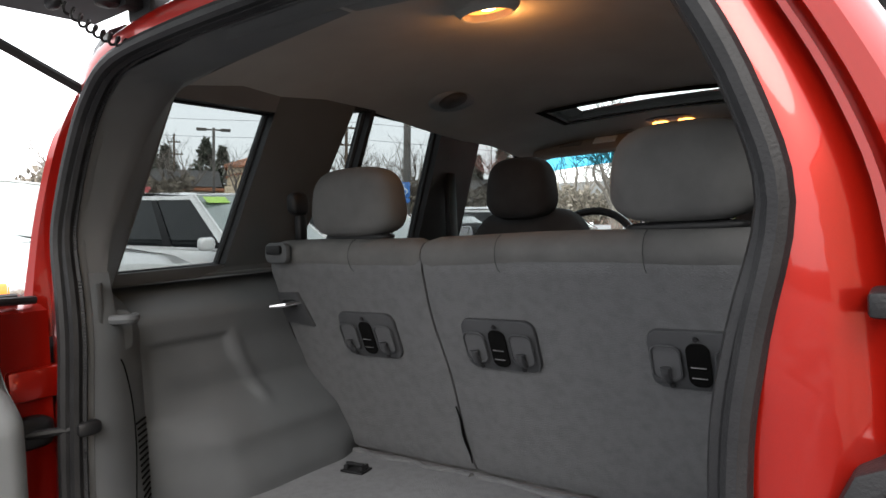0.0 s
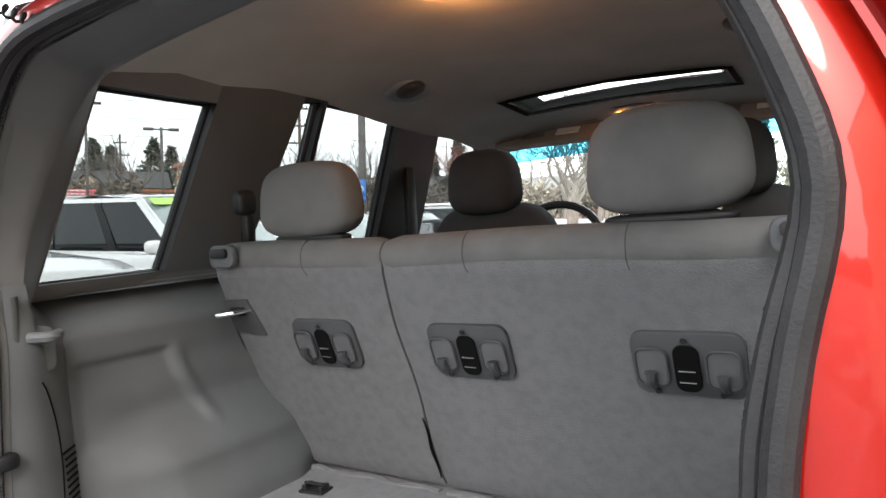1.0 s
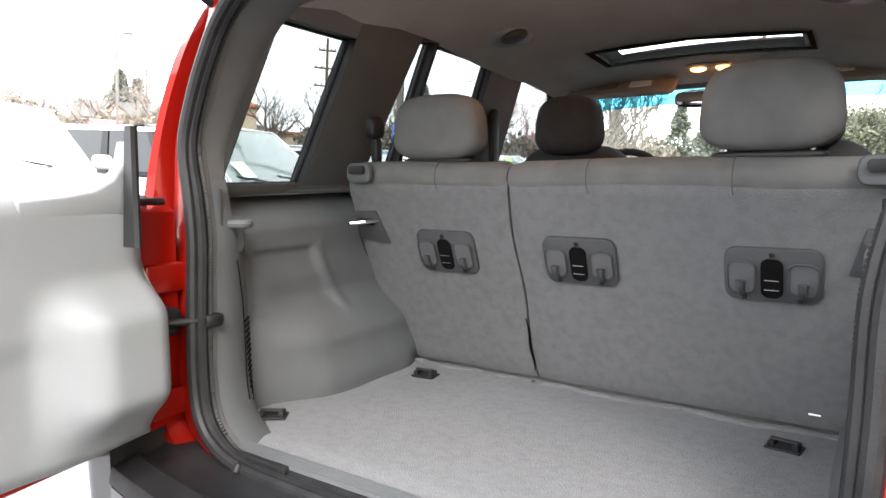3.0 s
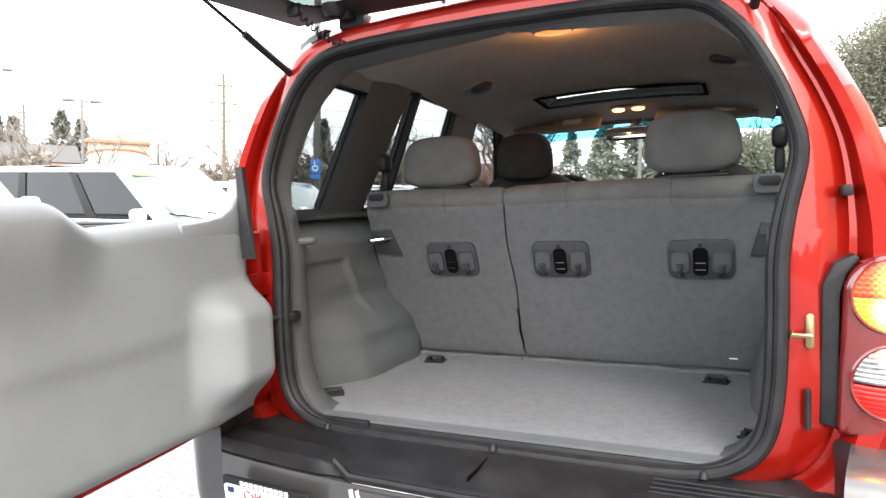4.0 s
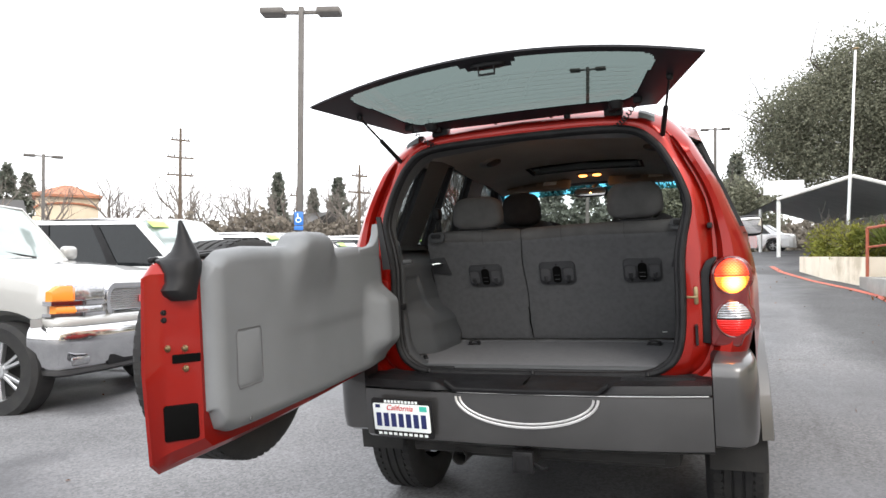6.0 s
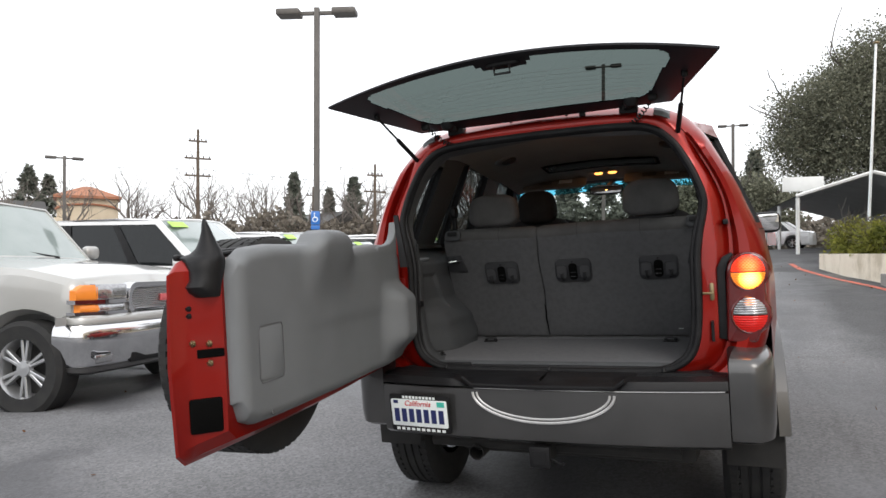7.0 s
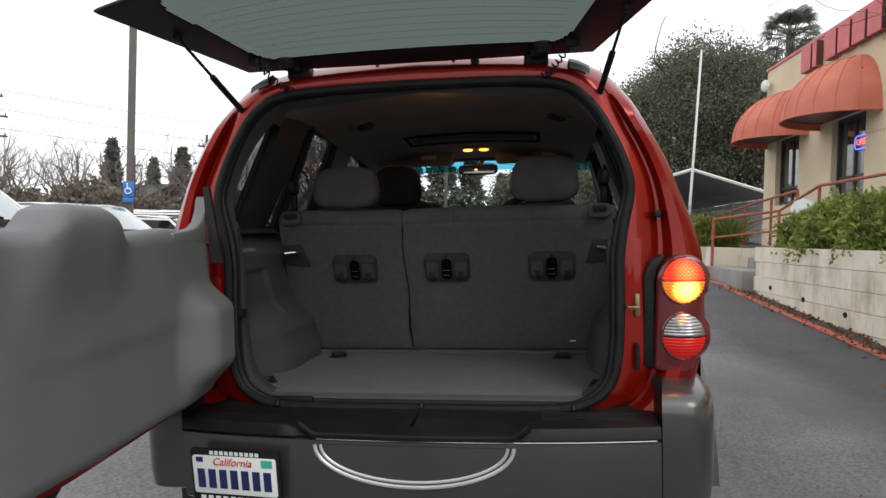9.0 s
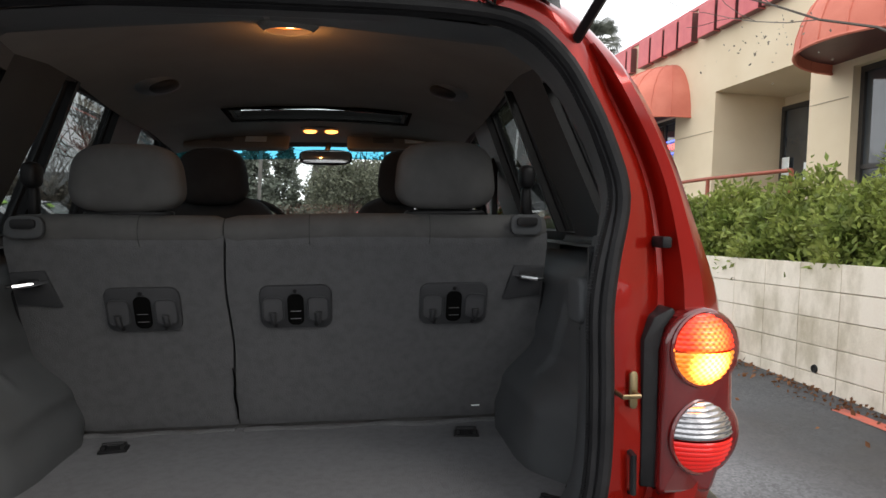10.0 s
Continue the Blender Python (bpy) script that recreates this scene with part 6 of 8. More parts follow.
# the little lit sign in the window
NEONR, NEONB = glow("red_neon", (1.0, 0.10, 0.08), 2.2), glow("blue_neon", (0.10, 0.15, 1.0), 2.2)
lettering("OPEN", 0.14, NEONR, bld, pose(FX + 0.085, 9.56, 2.98, 90, 0, -90), "open_sign_lettering", 0.004, 0.0, "red neon lettering")
bm = bmesh.new()
tube(bm, [(FX + 0.085, 9.56 + y, 2.98 + z) for y, z in rounded(0.46, 0.22, 0.08, 5)], 0.010, 6, closed=True)
part("open_sign_border", bm, NEONB, bld, "blue neon border")


def awning(yc, w, zb, h, depth):
    """A quarter-dome of ribbed canvas on the wall."""
    bm = bmesh.new()
    n = 10
    rows = []
    for j in range(9):
        b = radians(90 * j / 8)
        rows.append([(FX - depth * math.cos(b) * math.sin(radians(180 * i / (n * 3))), yc + w / 2 * math.cos(radians(180 * i / (n * 3))) * (0.35 + 0.65 * math.cos(b)) , zb + h * math.sin(b) - (0.06 * abs(math.sin(radians(180 * i / 3))) * math.cos(b) * 0.0)) for i in range(n * 3 + 1)])
    loft(bm, rows, closed=False)
    aw = part("awning", bm, CANVAS, bld, "faded red dome awning")
    for k in range(1, n):
        i = k * 3
        bm = bmesh.new()
        tube(bm, [Vector(r[i]) + Vector((-0.004, 0, 0.004)) for r in rows], 0.009, 5)
        part("awning_rib", bm, CANVAS, aw)
    bm = bmesh.new()
    tube(bm, rows[0], 0.018, 6)
    part("awning_hem", bm, CANVAS, aw)
    bm = bmesh.new()
    bm.faces.new([bm.verts.new((p[0], p[1], p[2] + 0.10)) for p in [(FX + (p[0] - FX) * 0.96, yc + (p[1] - yc) * 0.97, p[2]) for p in rows[0]]])
    part("awning_lining", bm, SIGNSIDE, aw)


awning(12.35, 2.05, 3.38, 1.0, 1.05)
awning(9.85, 2.05, 3.38, 1.0, 1.05)
awning(4.75, 2.05, 3.38, 1.0, 1.05)
# raised sign: plain letter-sized blocks
LET = [(11.48 - 0.475 * k, 0.40 if k != 1 else 0.16) for k in range(6)] + [(8.52 - 0.52 * k, 0.44) for k in range(4)]
for y, w in LET:
    bm = bmesh.new()
    box(bm, FX - 0.14, FX - 0.012, y - w, y, 4.56, 5.04, 0.008, 1, mi=1)
    for f in bm.faces:
        if f.normal.x < -0.9 or f.calc_center_median().x < FX - 0.135:
            f.material_index = 0
    part("sign_block", bm, [SIGNRED, SIGNSIDE], bld, "red raised sign block")
bm = bmesh.new()
cushion(bm, (FX - 0.15, 13.42, 4.05), (0.22, 0.10, 0.09), 3.0)
part("security_camera", bm, PAPER, bld)
bm = bmesh.new()
cushion(bm, (FX - 0.12, 13.3, 4.75), (0.16, 0.26, 0.26), 2.2)
part("flood_lamp", bm, PAPER, bld)

# ---- rails, disc sign, flagpole, lamp posts, wires ----
rail = thing("ramp_handrail", "rust-red tubular handrail along the ramp", "handrail")
for pts, r in (([(3.55, 9.2, 1.62), (4.3, 8.5, 1.75), (4.6, 7.89, 2.09), (4.62, 6.19, 2.10), (4.75, 4.9, 2.10)], 0.022), ([(4.6, 13.6, 1.55), (4.6, 12.2, 1.85), (4.6, 9.6, 2.02), (4.6, 8.6, 2.07)], 0.022), ([(4.6, 13.6, 1.28), (4.6, 12.2, 1.52), (4.6, 9.6, 1.70), (4.6, 8.6, 1.74)], 0.018),
               ([(3.55, 9.2, 1.32), (4.3, 8.5, 1.45), (4.6, 7.89, 1.75), (4.62, 6.19, 1.78)], 0.018)):
    bm = bmesh.new()
    tube(bm, pts, r, 8)
    part("rail", bm, RAILRED, rail)
for x, y, z0, z1 in ((3.55, 9.2, 0.72, 1.62), (4.3, 8.5, 1.03, 1.75), (4.6, 7.89, 1.22, 2.09), (4.62, 6.19, 1.22, 2.10), (4.75, 4.9, 1.22, 2.10), (4.6, 13.6, 1.1, 1.55), (4.6, 12.2, 1.22, 1.85), (4.6, 10.8, 1.22, 1.94), (4.6, 9.6, 1.22, 2.02), (4.6, 8.6, 1.22, 2.07)):
    part("rail_post", bar((x, y, z0), (x, y, z1), 0.024), RAILRED, rail)
disc = thing("disc_sign", "white disc on a thin post in the shrubs", "sign")
bm = bmesh.new()
lathe(bm, [(0.0005, -0.006), (0.15, -0.006), (0.155, 0.0), (0.15, 0.006), (0.0005, 0.006)], 8, pose(4.20, 7.45, 1.72, 0, 0, 62))
part("disc", bm, PAPER, disc)
part("post", bar((4.21, 7.46, 1.1), (4.21, 7.46, 1.70), 0.012), STEEL, disc)
flag = thing("flagpole", "bare leaning white flagpole", "flagpole")
bm = bmesh.new()
tube(bm, [(4.42, 14.1, 0.9), (4.60, 14.08, 5.78)], [0.035, 0.024], 10)
part("pole", bm, PAPER, flag)
bm = bmesh.new()
cushion(bm, (4.605, 14.08, 5.80), (0.14, 0.14, 0.06), 2.2, nu=12, nv=6)
part("finial", bm, STEEL, flag)
POLE = surface("brown_grey_pole_paint", (0.085, 0.078, 0.072), (0.12, 0.11, 0.10), 3.0, 0.6)
WOODP = surface("weathered_pole_wood", (0.085, 0.062, 0.045), (0.13, 0.10, 0.075), 6.0, 0.9, bump=0.6, fine=60.0)


def lamp_post(x, y, h, w=0.065, heads=2, turn=0.0, group="lamp posts"):
    p = thing("lamp_post", "tall brown-grey lamp post with flat heads", "lamp post", pose(x, y, gz(x, y) - 0.05, 0, 0, turn), group)
    bm = bmesh.new()
    box(bm, -w, w, -w, w, 0, h, 0.006)
    part("post", bm, POLE, p)
    bm = bmesh.new()
    box(bm, -0.2, 0.2, -0.2, 0.2, 0, 0.6, 0.02)
    part("footing", bm, CONC, p)
    for k in range(heads):
        s = -1 if k else 1
        bm = bmesh.new()
        box(bm, s * 0.06, s * 0.35, -0.03, 0.03, h - 0.14, h - 0.07, 0.005) if s > 0 else box(bm, -0.35, -0.06, -0.03, 0.03, h - 0.14, h - 0.07, 0.005)
        part("arm", bm, POLE, p)
        bm = bmesh.new()
        box(bm, 0.32, 0.78, -0.17, 0.17, h - 0.16, h - 0.04, 0.03) if s > 0 else box(bm, -0.78, -0.32, -0.17, 0.17, h - 0.16, h - 0.04, 0.03)
        part("lamp_head", bm, POLE, p)
    return p


near_post = lamp_post(-6.15, 8.60, 6.05, 0.050, 2, 15)
BLUE = surface("blue_sign_face", (0.02, 0.13, 0.42), None, 4.0, 0.4)
bay = thing("parking_bay_sign", "blue accessible-parking sign fixed to the lamp post", "sign", pose(-6.13, 8.52, 1.86, 0, 0, 30))
bm = bmesh.new()
plate(bm, rounded(0.17, 0.26, 0.02), 0.006, 0.001, m=pose(0, -0.006, 0))
part("plate", bm, BLUE, bay)
bm = bmesh.new()
tube(bm, [(0.045 * math.cos(a * math.tau / 20) - 0.008, -0.010, 0.045 * math.sin(a * math.tau / 20) - 0.03) for a in range(3, 20)], 0.008, 6)
tube(bm, [(-0.02, -0.010, 0.065), (-0.015, -0.010, 0.005), (0.03, -0.010, 0.005), (0.045, -0.010, -0.05)], 0.009, 6)
cushion(bm, (-0.02, -0.010, 0.085), (0.026, 0.01, 0.026), 2.0, nu=10, nv=6)
part("wheelchair_symbol", bm, PAPER, bay)
bm = bmesh.new()
plate(bm, rounded(0.17, 0.08, 0.01), 0.006, 0.001, m=pose(0, -0.006, -0.185))
part("lower_plate", bm, BLUE, bay)
lamp_post(-26.1, 20.2, 5.72 - gz(-26.1, 20.2), 0.065, 2, 52)
lamp_post(-33.1, 21.0, 7.0, 0.07, 1, 52)
lamp_post(-2.55, 27.1, 8.5, 0.07, 2, 0)
lamp_post(3.45, 37.1, 7.1, 0.08, 2, 0)
lamp_post(-5.2, -8.5, 7.5, 0.07, 2, 20)
WIRE = surface("dark_wire", (0.02, 0.02, 0.022), None, 4.0, 0.6)


def utility_pole(x, y, top, arms=3):
    p = thing("utility_pole", "tall wooden utility pole with crossarms", "utility pole", pose(x, y, 0, 0, 0, 50), "utility poles")
    bm = bmesh.new()
    tube(bm, [(0, 0, gz(x, y) - 0.1), (0, 0, top)], [0.17, 0.10], 8)
    part("pole", bm, WOODP, p)
    for k in range(arms):
        bm = bmesh.new()
        w = 1.0 if k else 0.7
        box(bm, -w, w, -0.06, 0.06, top - 1.0 - 1.35 * k, top - 0.87 - 1.35 * k)
        part("crossarm", bm, WOODP, p)
        for dx in (-0.85, -0.4, 0.4, 0.85):
            bm = bmesh.new()
            lathe(bm, [(0.03, 0.0), (0.05, 0.08), (0.03, 0.16), (0.001, 0.18)], 8, pose(dx * w, 0, top - 0.87 - 1.35 * k, 0, -90, 0))
            part("insulator", bm, UNDER, p)
    return p


UPOLES = [(-34.8, 39.7, 10.9, 3), (-23.1, 47.2, 8.6, 2), (-36.5, 60.0, 8.4, 1), (-62.0, 12.0, 13.0, 2), (-66.0, 46.0, 10.8, 2)]
for u in UPOLES:
    utility_pole(*u)
for dz, zz in ((0.3, 10.4), (-0.9, 9.1), (-2.2, 7.8)):
    for a, b in (((-62.0, 12.0, zz + 2.0), (-34.8, 39.7, zz)), ((-34.8, 39.7, zz), (20.0, 75.0, zz - 1.6)), ((-62.0, 12.0, zz + 2.0), (-90, -30, zz + 2))):
        bm = bmesh.new()
        A, B = Vector(a), Vector(b)
        tube(bm, [A + (B - A) * t / 12 - Vector((0, 0, 1.1 * math.sin(math.pi * t / 12))) for t in range(13)], 0.018, 4)
        tagged(part("overhead_wire", bm, WIRE), "thin dark overhead wire between poles", "wire", "overhead wires")
# ---- parked vehicles ----
def parked_car(label, paint, m, length=4.5, width=1.8, height=1.45, ride=0.2, belt=0.92, kind="sedan", group="parked cars", stickers=True, name="parked_car", wheel_r=0.32, overhang=0.185):
    """A car with its nose along +y: lofted body, glazed cabin, wheels, lamps."""
    c = thing(name, label, "car", m, group)
    L, W, H = length / 2, width / 2, height
    hood = {"sedan": 0.30, "wagon": 0.27, "truck": 0.33}[kind] * length
    nose_z = belt - {"sedan": 0.18, "wagon": 0.10, "truck": 0.17}[kind]
    rows = []
    st = [(-L, 0.55, 0.86), (-L + 0.10, 0.90, 0.95), (-L + 0.5, 1.0, 1.0), (-0.4, 1.0, 1.0), (L - hood, 1.0, 0.99), (L - 0.55, 0.985, (nose_z + 0.08) / belt), (L - 0.16, 0.90, nose_z / belt), (L, 0.72, (nose_z - 0.12) / belt)]
    fine = []
    for i in range(len(st) - 1):
        for k in range(9):
            t = k / 9
            fine.append(tuple(st[i][j] + (st[i + 1][j] - st[i][j]) * t for j in range(3)))
    fine.append(st[-1])
    ax = (-L + 0.19 * length, L - overhang * length)
    for y, w, zt in fine:
        top = belt * zt
        low = ride
        for a in ax:
            d = (wheel_r + 0.07) ** 2 - (y - a) ** 2
            if d > 0:
                low = max(low, wheel_r + 0.95 * math.sqrt(d))
        low = min(low, top - 0.06)
        prof = [(0.90 * w, low), (0.985 * w, low + 0.12 * (top - low)), (1.0 * w, low + 0.5 * (top - low)), (0.985 * w, low + 0.86 * (top - low)), (0.93 * w, top)]
        row = [(W * a, y, z) for a, z in prof] + [(W * 0.5 * w, y, top + 0.035), (0, y, top + 0.045), (-W * 0.5 * w, y, top + 0.035)] + [(-W * a, y, z) for a, z in prof[::-1]]
        rows.append(row)
    bm = bmesh.new()
    loft(bm, rows, closed=False)
    for r in (rows[0], rows[-1]):
        bm.faces.new([bm.verts.new(p) for p in r])
    part("body", bm, paint, c)
    # cabin
    if kind == "sedan":
        cab = [(-L + 0.55, 0.93, belt), (-L + 1.25, 0.72, H - 0.02), (-0.2, 0.74, H), (0.35, 0.72, H - 0.03), (L - hood + 0.12, 0.93, belt - 0.01)]
    elif kind == "wagon":
        cab = [(-L + 0.12, 0.93, belt), (-L + 0.45, 0.76, H - 0.03), (-0.2, 0.78, H), (0.45, 0.76, H - 0.03), (L - hood + 0.10, 0.93, belt - 0.01)]
    else:
        cab = [(-L + 0.05, 0.94, belt), (-L + 0.22, 0.82, H - 0.03), (-0.2, 0.83, H), (L - hood - 0.42, 0.81, H - 0.03), (L - hood + 0.05, 0.94, belt - 0.01)]
    bm = bmesh.new()
    # roof and pillars
    rows = []
    for y, w, z in cab[1:4]:
        rows.append([(s * W * w * k, y, z + 0.03 * (1 - k * k)) for s, k in ((-1, 1), (-1, 0.7), (1, 0.0), (1, 0.7), (1, 1))])
    loft(bm, rows, closed=False)
    part("roof", bm, paint, c)
    ps = []
    for s in (-1, 1):
        lo = [Vector((s * W * 0.93, cab[0][0] + (cab[4][0] - cab[0][0]) * t, belt)) for t in (0, 1)]
        up = [Vector((s * W * cab[1][1], cab[1][0], cab[1][2])), Vector((s * W * cab[3][1], cab[3][0], cab[3][2]))]
        bm = bmesh.new()
        cuts = (0.0, 0.10, 0.40, 0.44, 0.70, 0.74, 0.965, 1.0) if kind != "sedan" else (0.0, 0.14, 0.46, 0.50, 0.955, 1.0)
        zs = (0.0, 0.04, 0.92, 1.0)

        def at(t, k):
            a, b = lo[0].lerp(lo[1], t), up[0].lerp(up[1], t)
            return a.lerp(b, k)
        for i in range(len(cuts) - 1):
            for j in range(3):
                q = [at(cuts[i], zs[j]), at(cuts[i + 1], zs[j]), at(cuts[i + 1], zs[j + 1]), at(cuts[i], zs[j + 1])]
                if j == 1 and i % 2 == 1:
                    g = bmesh.new()
                    loft(g, [[p + Vector((-s * d, 0, 0)) for p in q] for d in (0.012, 0.02)], True, True)
                    part("side_glass", g, CARGLASS, c)
                else:
                    f = bm.faces.new([bm.verts.new(p) for p in q])
                    f.material_index = 1 if kind == "wagon" and j == 1 and 0 < i < 6 else 0
        part("pillar", bm, [paint, BLACK], c)
    for nm, (i, j), mat in (("windscreen", (4, 3), SCREEN), ("rear_screen", (0, 1), CARGLASS)):
        bm = bmesh.new()
        rows = []
        for k in range(5):
            t = k / 4
            y, w, z = (cab[i][a] + (cab[j][a] - cab[i][a]) * t for a in range(3))
            bow = 0.06 if i == 4 else -0.05
            rows.append([(W * w * 0.965 * u, y + bow * (1 - u * u), z + 0.02 * (1 - u * u)) for u in (-1, -0.6, -0.2, 0.2, 0.6, 1)])
        loft(bm, rows, closed=False)
        part(nm, bm, mat, c)
        bm = bmesh.new()
        tube(bm, [rows[0][0], rows[2][0], rows[4][0], rows[4][2], rows[4][3], rows[4][5], rows[2][5], rows[0][5], rows[0][3], rows[0][2]], 0.02, 5, closed=True)
        part("screen_surround", bm, paint if kind != "sedan" else BLACK, c)
        if nm == "windscreen":
            for u in (-0.45, 0.25):
                bm = bmesh.new()
                y, z = cab[4][0] + 0.05, cab[4][2] + 0.03
                tube(bm, [(W * u, y, z), (W * (u + 0.55), y + 0.01 - 0.10, z + 0.075)], 0.010, 5)
                part("wiper", bm, BLACK, c)
            if stickers:
                d = (Vector(rows[4][2]) - Vector(rows[0][2])).normalized()
                nn = Vector((1, 0, 0)).cross(d)
                if nn.y < 0:
                    nn = -nn
                for u, t, w, h, mt in ((0.70, 0.86, 0.34, 0.11, STICKER), (0.68, 0.22, 0.22, 0.26, PAPER)):
                    p = Vector(rows[0][0]).lerp(Vector(rows[4][0]), t).lerp(Vector(rows[0][5]).lerp(Vector(rows[4][5]), t), (u + 1) / 2) + nn * 0.05
                    bm = bmesh.new()
                    q = [p + Vector((a * w / 2, 0, 0)) + d * (b * h / 2) + Vector((0, 0, 0)) for a, b in ((-1, -1), (1, -1), (1, 1), (-1, 1))]
                    loft(bm, [q, [v + nn * 0.003 for v in q]], True, True)
                    part("screen_sticker", bm, mt, c, "lime green sale sticker" if mt is STICKER else "white paper notice")
    for s in (-1, 1):
        bm = bmesh.new()
        cushion(bm, (s * (W + 0.10), L - hood - 0.10, belt + 0.08), (0.20, 0.11, 0.15), 3.2, nu=14, nv=8)
        part("door_mirror", bm, paint, c)
        for a in ax:
            bm = bmesh.new()
            r = wheel_r
            lathe(bm, [(r * 0.62, -0.09), (r * 0.9, -0.11), (r, -0.085), (r, 0.085), (r * 0.9, 0.11), (r * 0.62, 0.10)], 32, pose(s * (W - 0.11), a, r))
            t = part("tyre", bm, TYRE, c)
            bm = bmesh.new()
            lathe(bm, [(r * 0.64, 0.10), (r * 0.60, 0.07), (r * 0.56, -0.02)], 28, Matrix.Diagonal((s, 1, 1, 1)))
            for k in range(6):
                for w in (-1, 1):
                    box(bm, min(0.03 * s, 0.075 * s), max(0.03 * s, 0.075 * s), -0.013, 0.013, 0.05, r * 0.60, 0.005, 1, m=Matrix.Rotation(k * math.tau / 6 + w * 0.13, 4, "X"))
            lathe(bm, [(0.001, 0.09), (0.06, 0.085), (0.07, 0.05)], 14, Matrix.Diagonal((s, 1, 1, 1)))
            lathe(bm, [(0.001, -0.03), (r * 0.6, -0.03)], 20, Matrix.Diagonal((s, 1, 1, 1)), mi=1)
            part("rim", bm, [ALLOY, UNDER], t, m=pose(s * (W - 0.11), a, r))
    if kind != "truck":
        for s in (-1, 1):
            bm = bmesh.new()
            cushion(bm, (s * W * 0.66, L - 0.16, nose_z - 0.12), (0.36, 0.22, 0.13), 3.0, nu=16, nv=8)
            part("headlamp", bm, LENS_CLEAR, c)
        bm = bmesh.new()
        box(bm, -0.32, 0.32, L - 0.09, L - 0.01, nose_z - 0.24, nose_z - 0.12, 0.02)
        part("grille", bm, BLACK, c)
    return c


def stand(x, y, turn):
    """A pose on the slope with the nose along turn (degrees from +y, leftwards)."""
    n = Vector((-(gz(x + 0.5, y) - gz(x - 0.5, y)), -(gz(x, y + 0.5) - gz(x, y - 0.5)), 1)).normalized()
    f = Vector((-math.sin(radians(turn)), math.cos(radians(turn)), 0))
    f = (f - n * f.dot(n)).normalized()
    r = f.cross(n)
    return Matrix(((r.x, f.x, n.x, x), (r.y, f.y, n.y, y), (r.z, f.z, n.z, gz(x, y)), (0, 0, 0, 1)))


TURN = math.degrees(math.atan2(-HEAD.x, HEAD.y))
# the big pewter suv beside the open tailgate; its right front wheel touches the ground at FW
FW = Vector((-4.36, 1.13, 0))
axle = FW + ROWD * 0.88
ctr = axle - HEAD * (5.05 / 2 - 0.104 * 5.05)
truck = parked_car("light pewter full-size suv with chrome bumper and grille", PEWTER, stand(ctr.x, ctr.y, TURN), 5.05, 2.0, 1.80, 0.38, 1.24, "truck", name="parked_suv", wheel_r=0.375, overhang=0.104, group="parked vehicles")
L2 = 5.05 / 2


def wrapped(name, mat, profile, reach, label=""):
    """A moulding that runs across the nose and wraps round its corners; profile gives (out, z)."""
    half = [(0.985, -reach), (0.990, -0.16), (0.975, -0.06), (0.93, 0.015), (0.84, 0.060), (0.60, 0.092), (0.30, 0.104), (0.0, 0.108)]
    plan = half + [(-x, y) for x, y in half[-2::-1]]
    rows = []
    for i, (x, y) in enumerate(plan):
        p, q = Vector(plan[max(0, i - 1)]), Vector(plan[min(len(plan) - 1, i + 1)])
        d = (q - p).normalized()
        rows.append([(x + d.y * o, L2 + y - d.x * o, z) for o, z in profile])
    bm = bmesh.new()
    loft(bm, rows, True, True)
    part(name, bm, mat, truck, label)


wrapped("chrome_bumper", CHROME, [(-0.14, 0.47), (-0.05, 0.47), (-0.028, 0.50), (-0.016, 0.60), (0.010, 0.655), (0.014, 0.70), (0.004, 0.765), (-0.012, 0.795), (-0.12, 0.80)], 0.24, "chrome front bumper")
wrapped("bumper_cap", PEWTER, [(-0.14, 0.80), (-0.020, 0.80), (-0.016, 0.82), (-0.030, 0.852), (-0.07, 0.866), (-0.14, 0.868)], 0.10)
wrapped("lower_valance", FASCIA, [(-0.16, 0.41), (-0.08, 0.41), (-0.05, 0.43), (-0.045, 0.468), (-0.16, 0.468)], 0.20)
bm = bmesh.new()
box(bm, -0.50, 0.50, L2 + 0.045, L2 + 0.075, 0.46, 0.55, 0.01)
part("air_intake", bm, BLACK, truck)
bm = bmesh.new()
loft(bm, [[(x, L2 + d, z) for x, z in rounded(0.98, 0.27, 0.10, 5, 0, 0.985)] for d in (-0.10, 0.02, 0.035)], True)
loft(bm, [[(x, L2 + d, z) for x, z in rounded(k, j, 0.09, 5, 0, 0.985)] for k, j, d in ((0.98, 0.27, 0.035), (0.90, 0.20, 0.030), (0.88, 0.18, 0.0))], True)
part("grille_surround", bm, CHROME, truck, "chrome grille surround")
bm = bmesh.new()
box(bm, -0.45, 0.45, L2 - 0.05, L2 - 0.02, 0.89, 1.08)
part("grille_backing", bm, UNDER, truck)
for k in range(11):
    bm = bmesh.new()
    z = 0.897 + 0.0175 * k
    box(bm, -0.44, 0.44, L2 - 0.02, L2 + 0.012, z, z + 0.008, 0.002, 1)
    part("grille_bar", bm, CHROME, truck)
bm = bmesh.new()
box(bm, -0.07, 0.07, L2 + 0.012, L2 + 0.028, 0.95, 1.01, 0.004)
part("badge", bm, SIGNRED, truck)
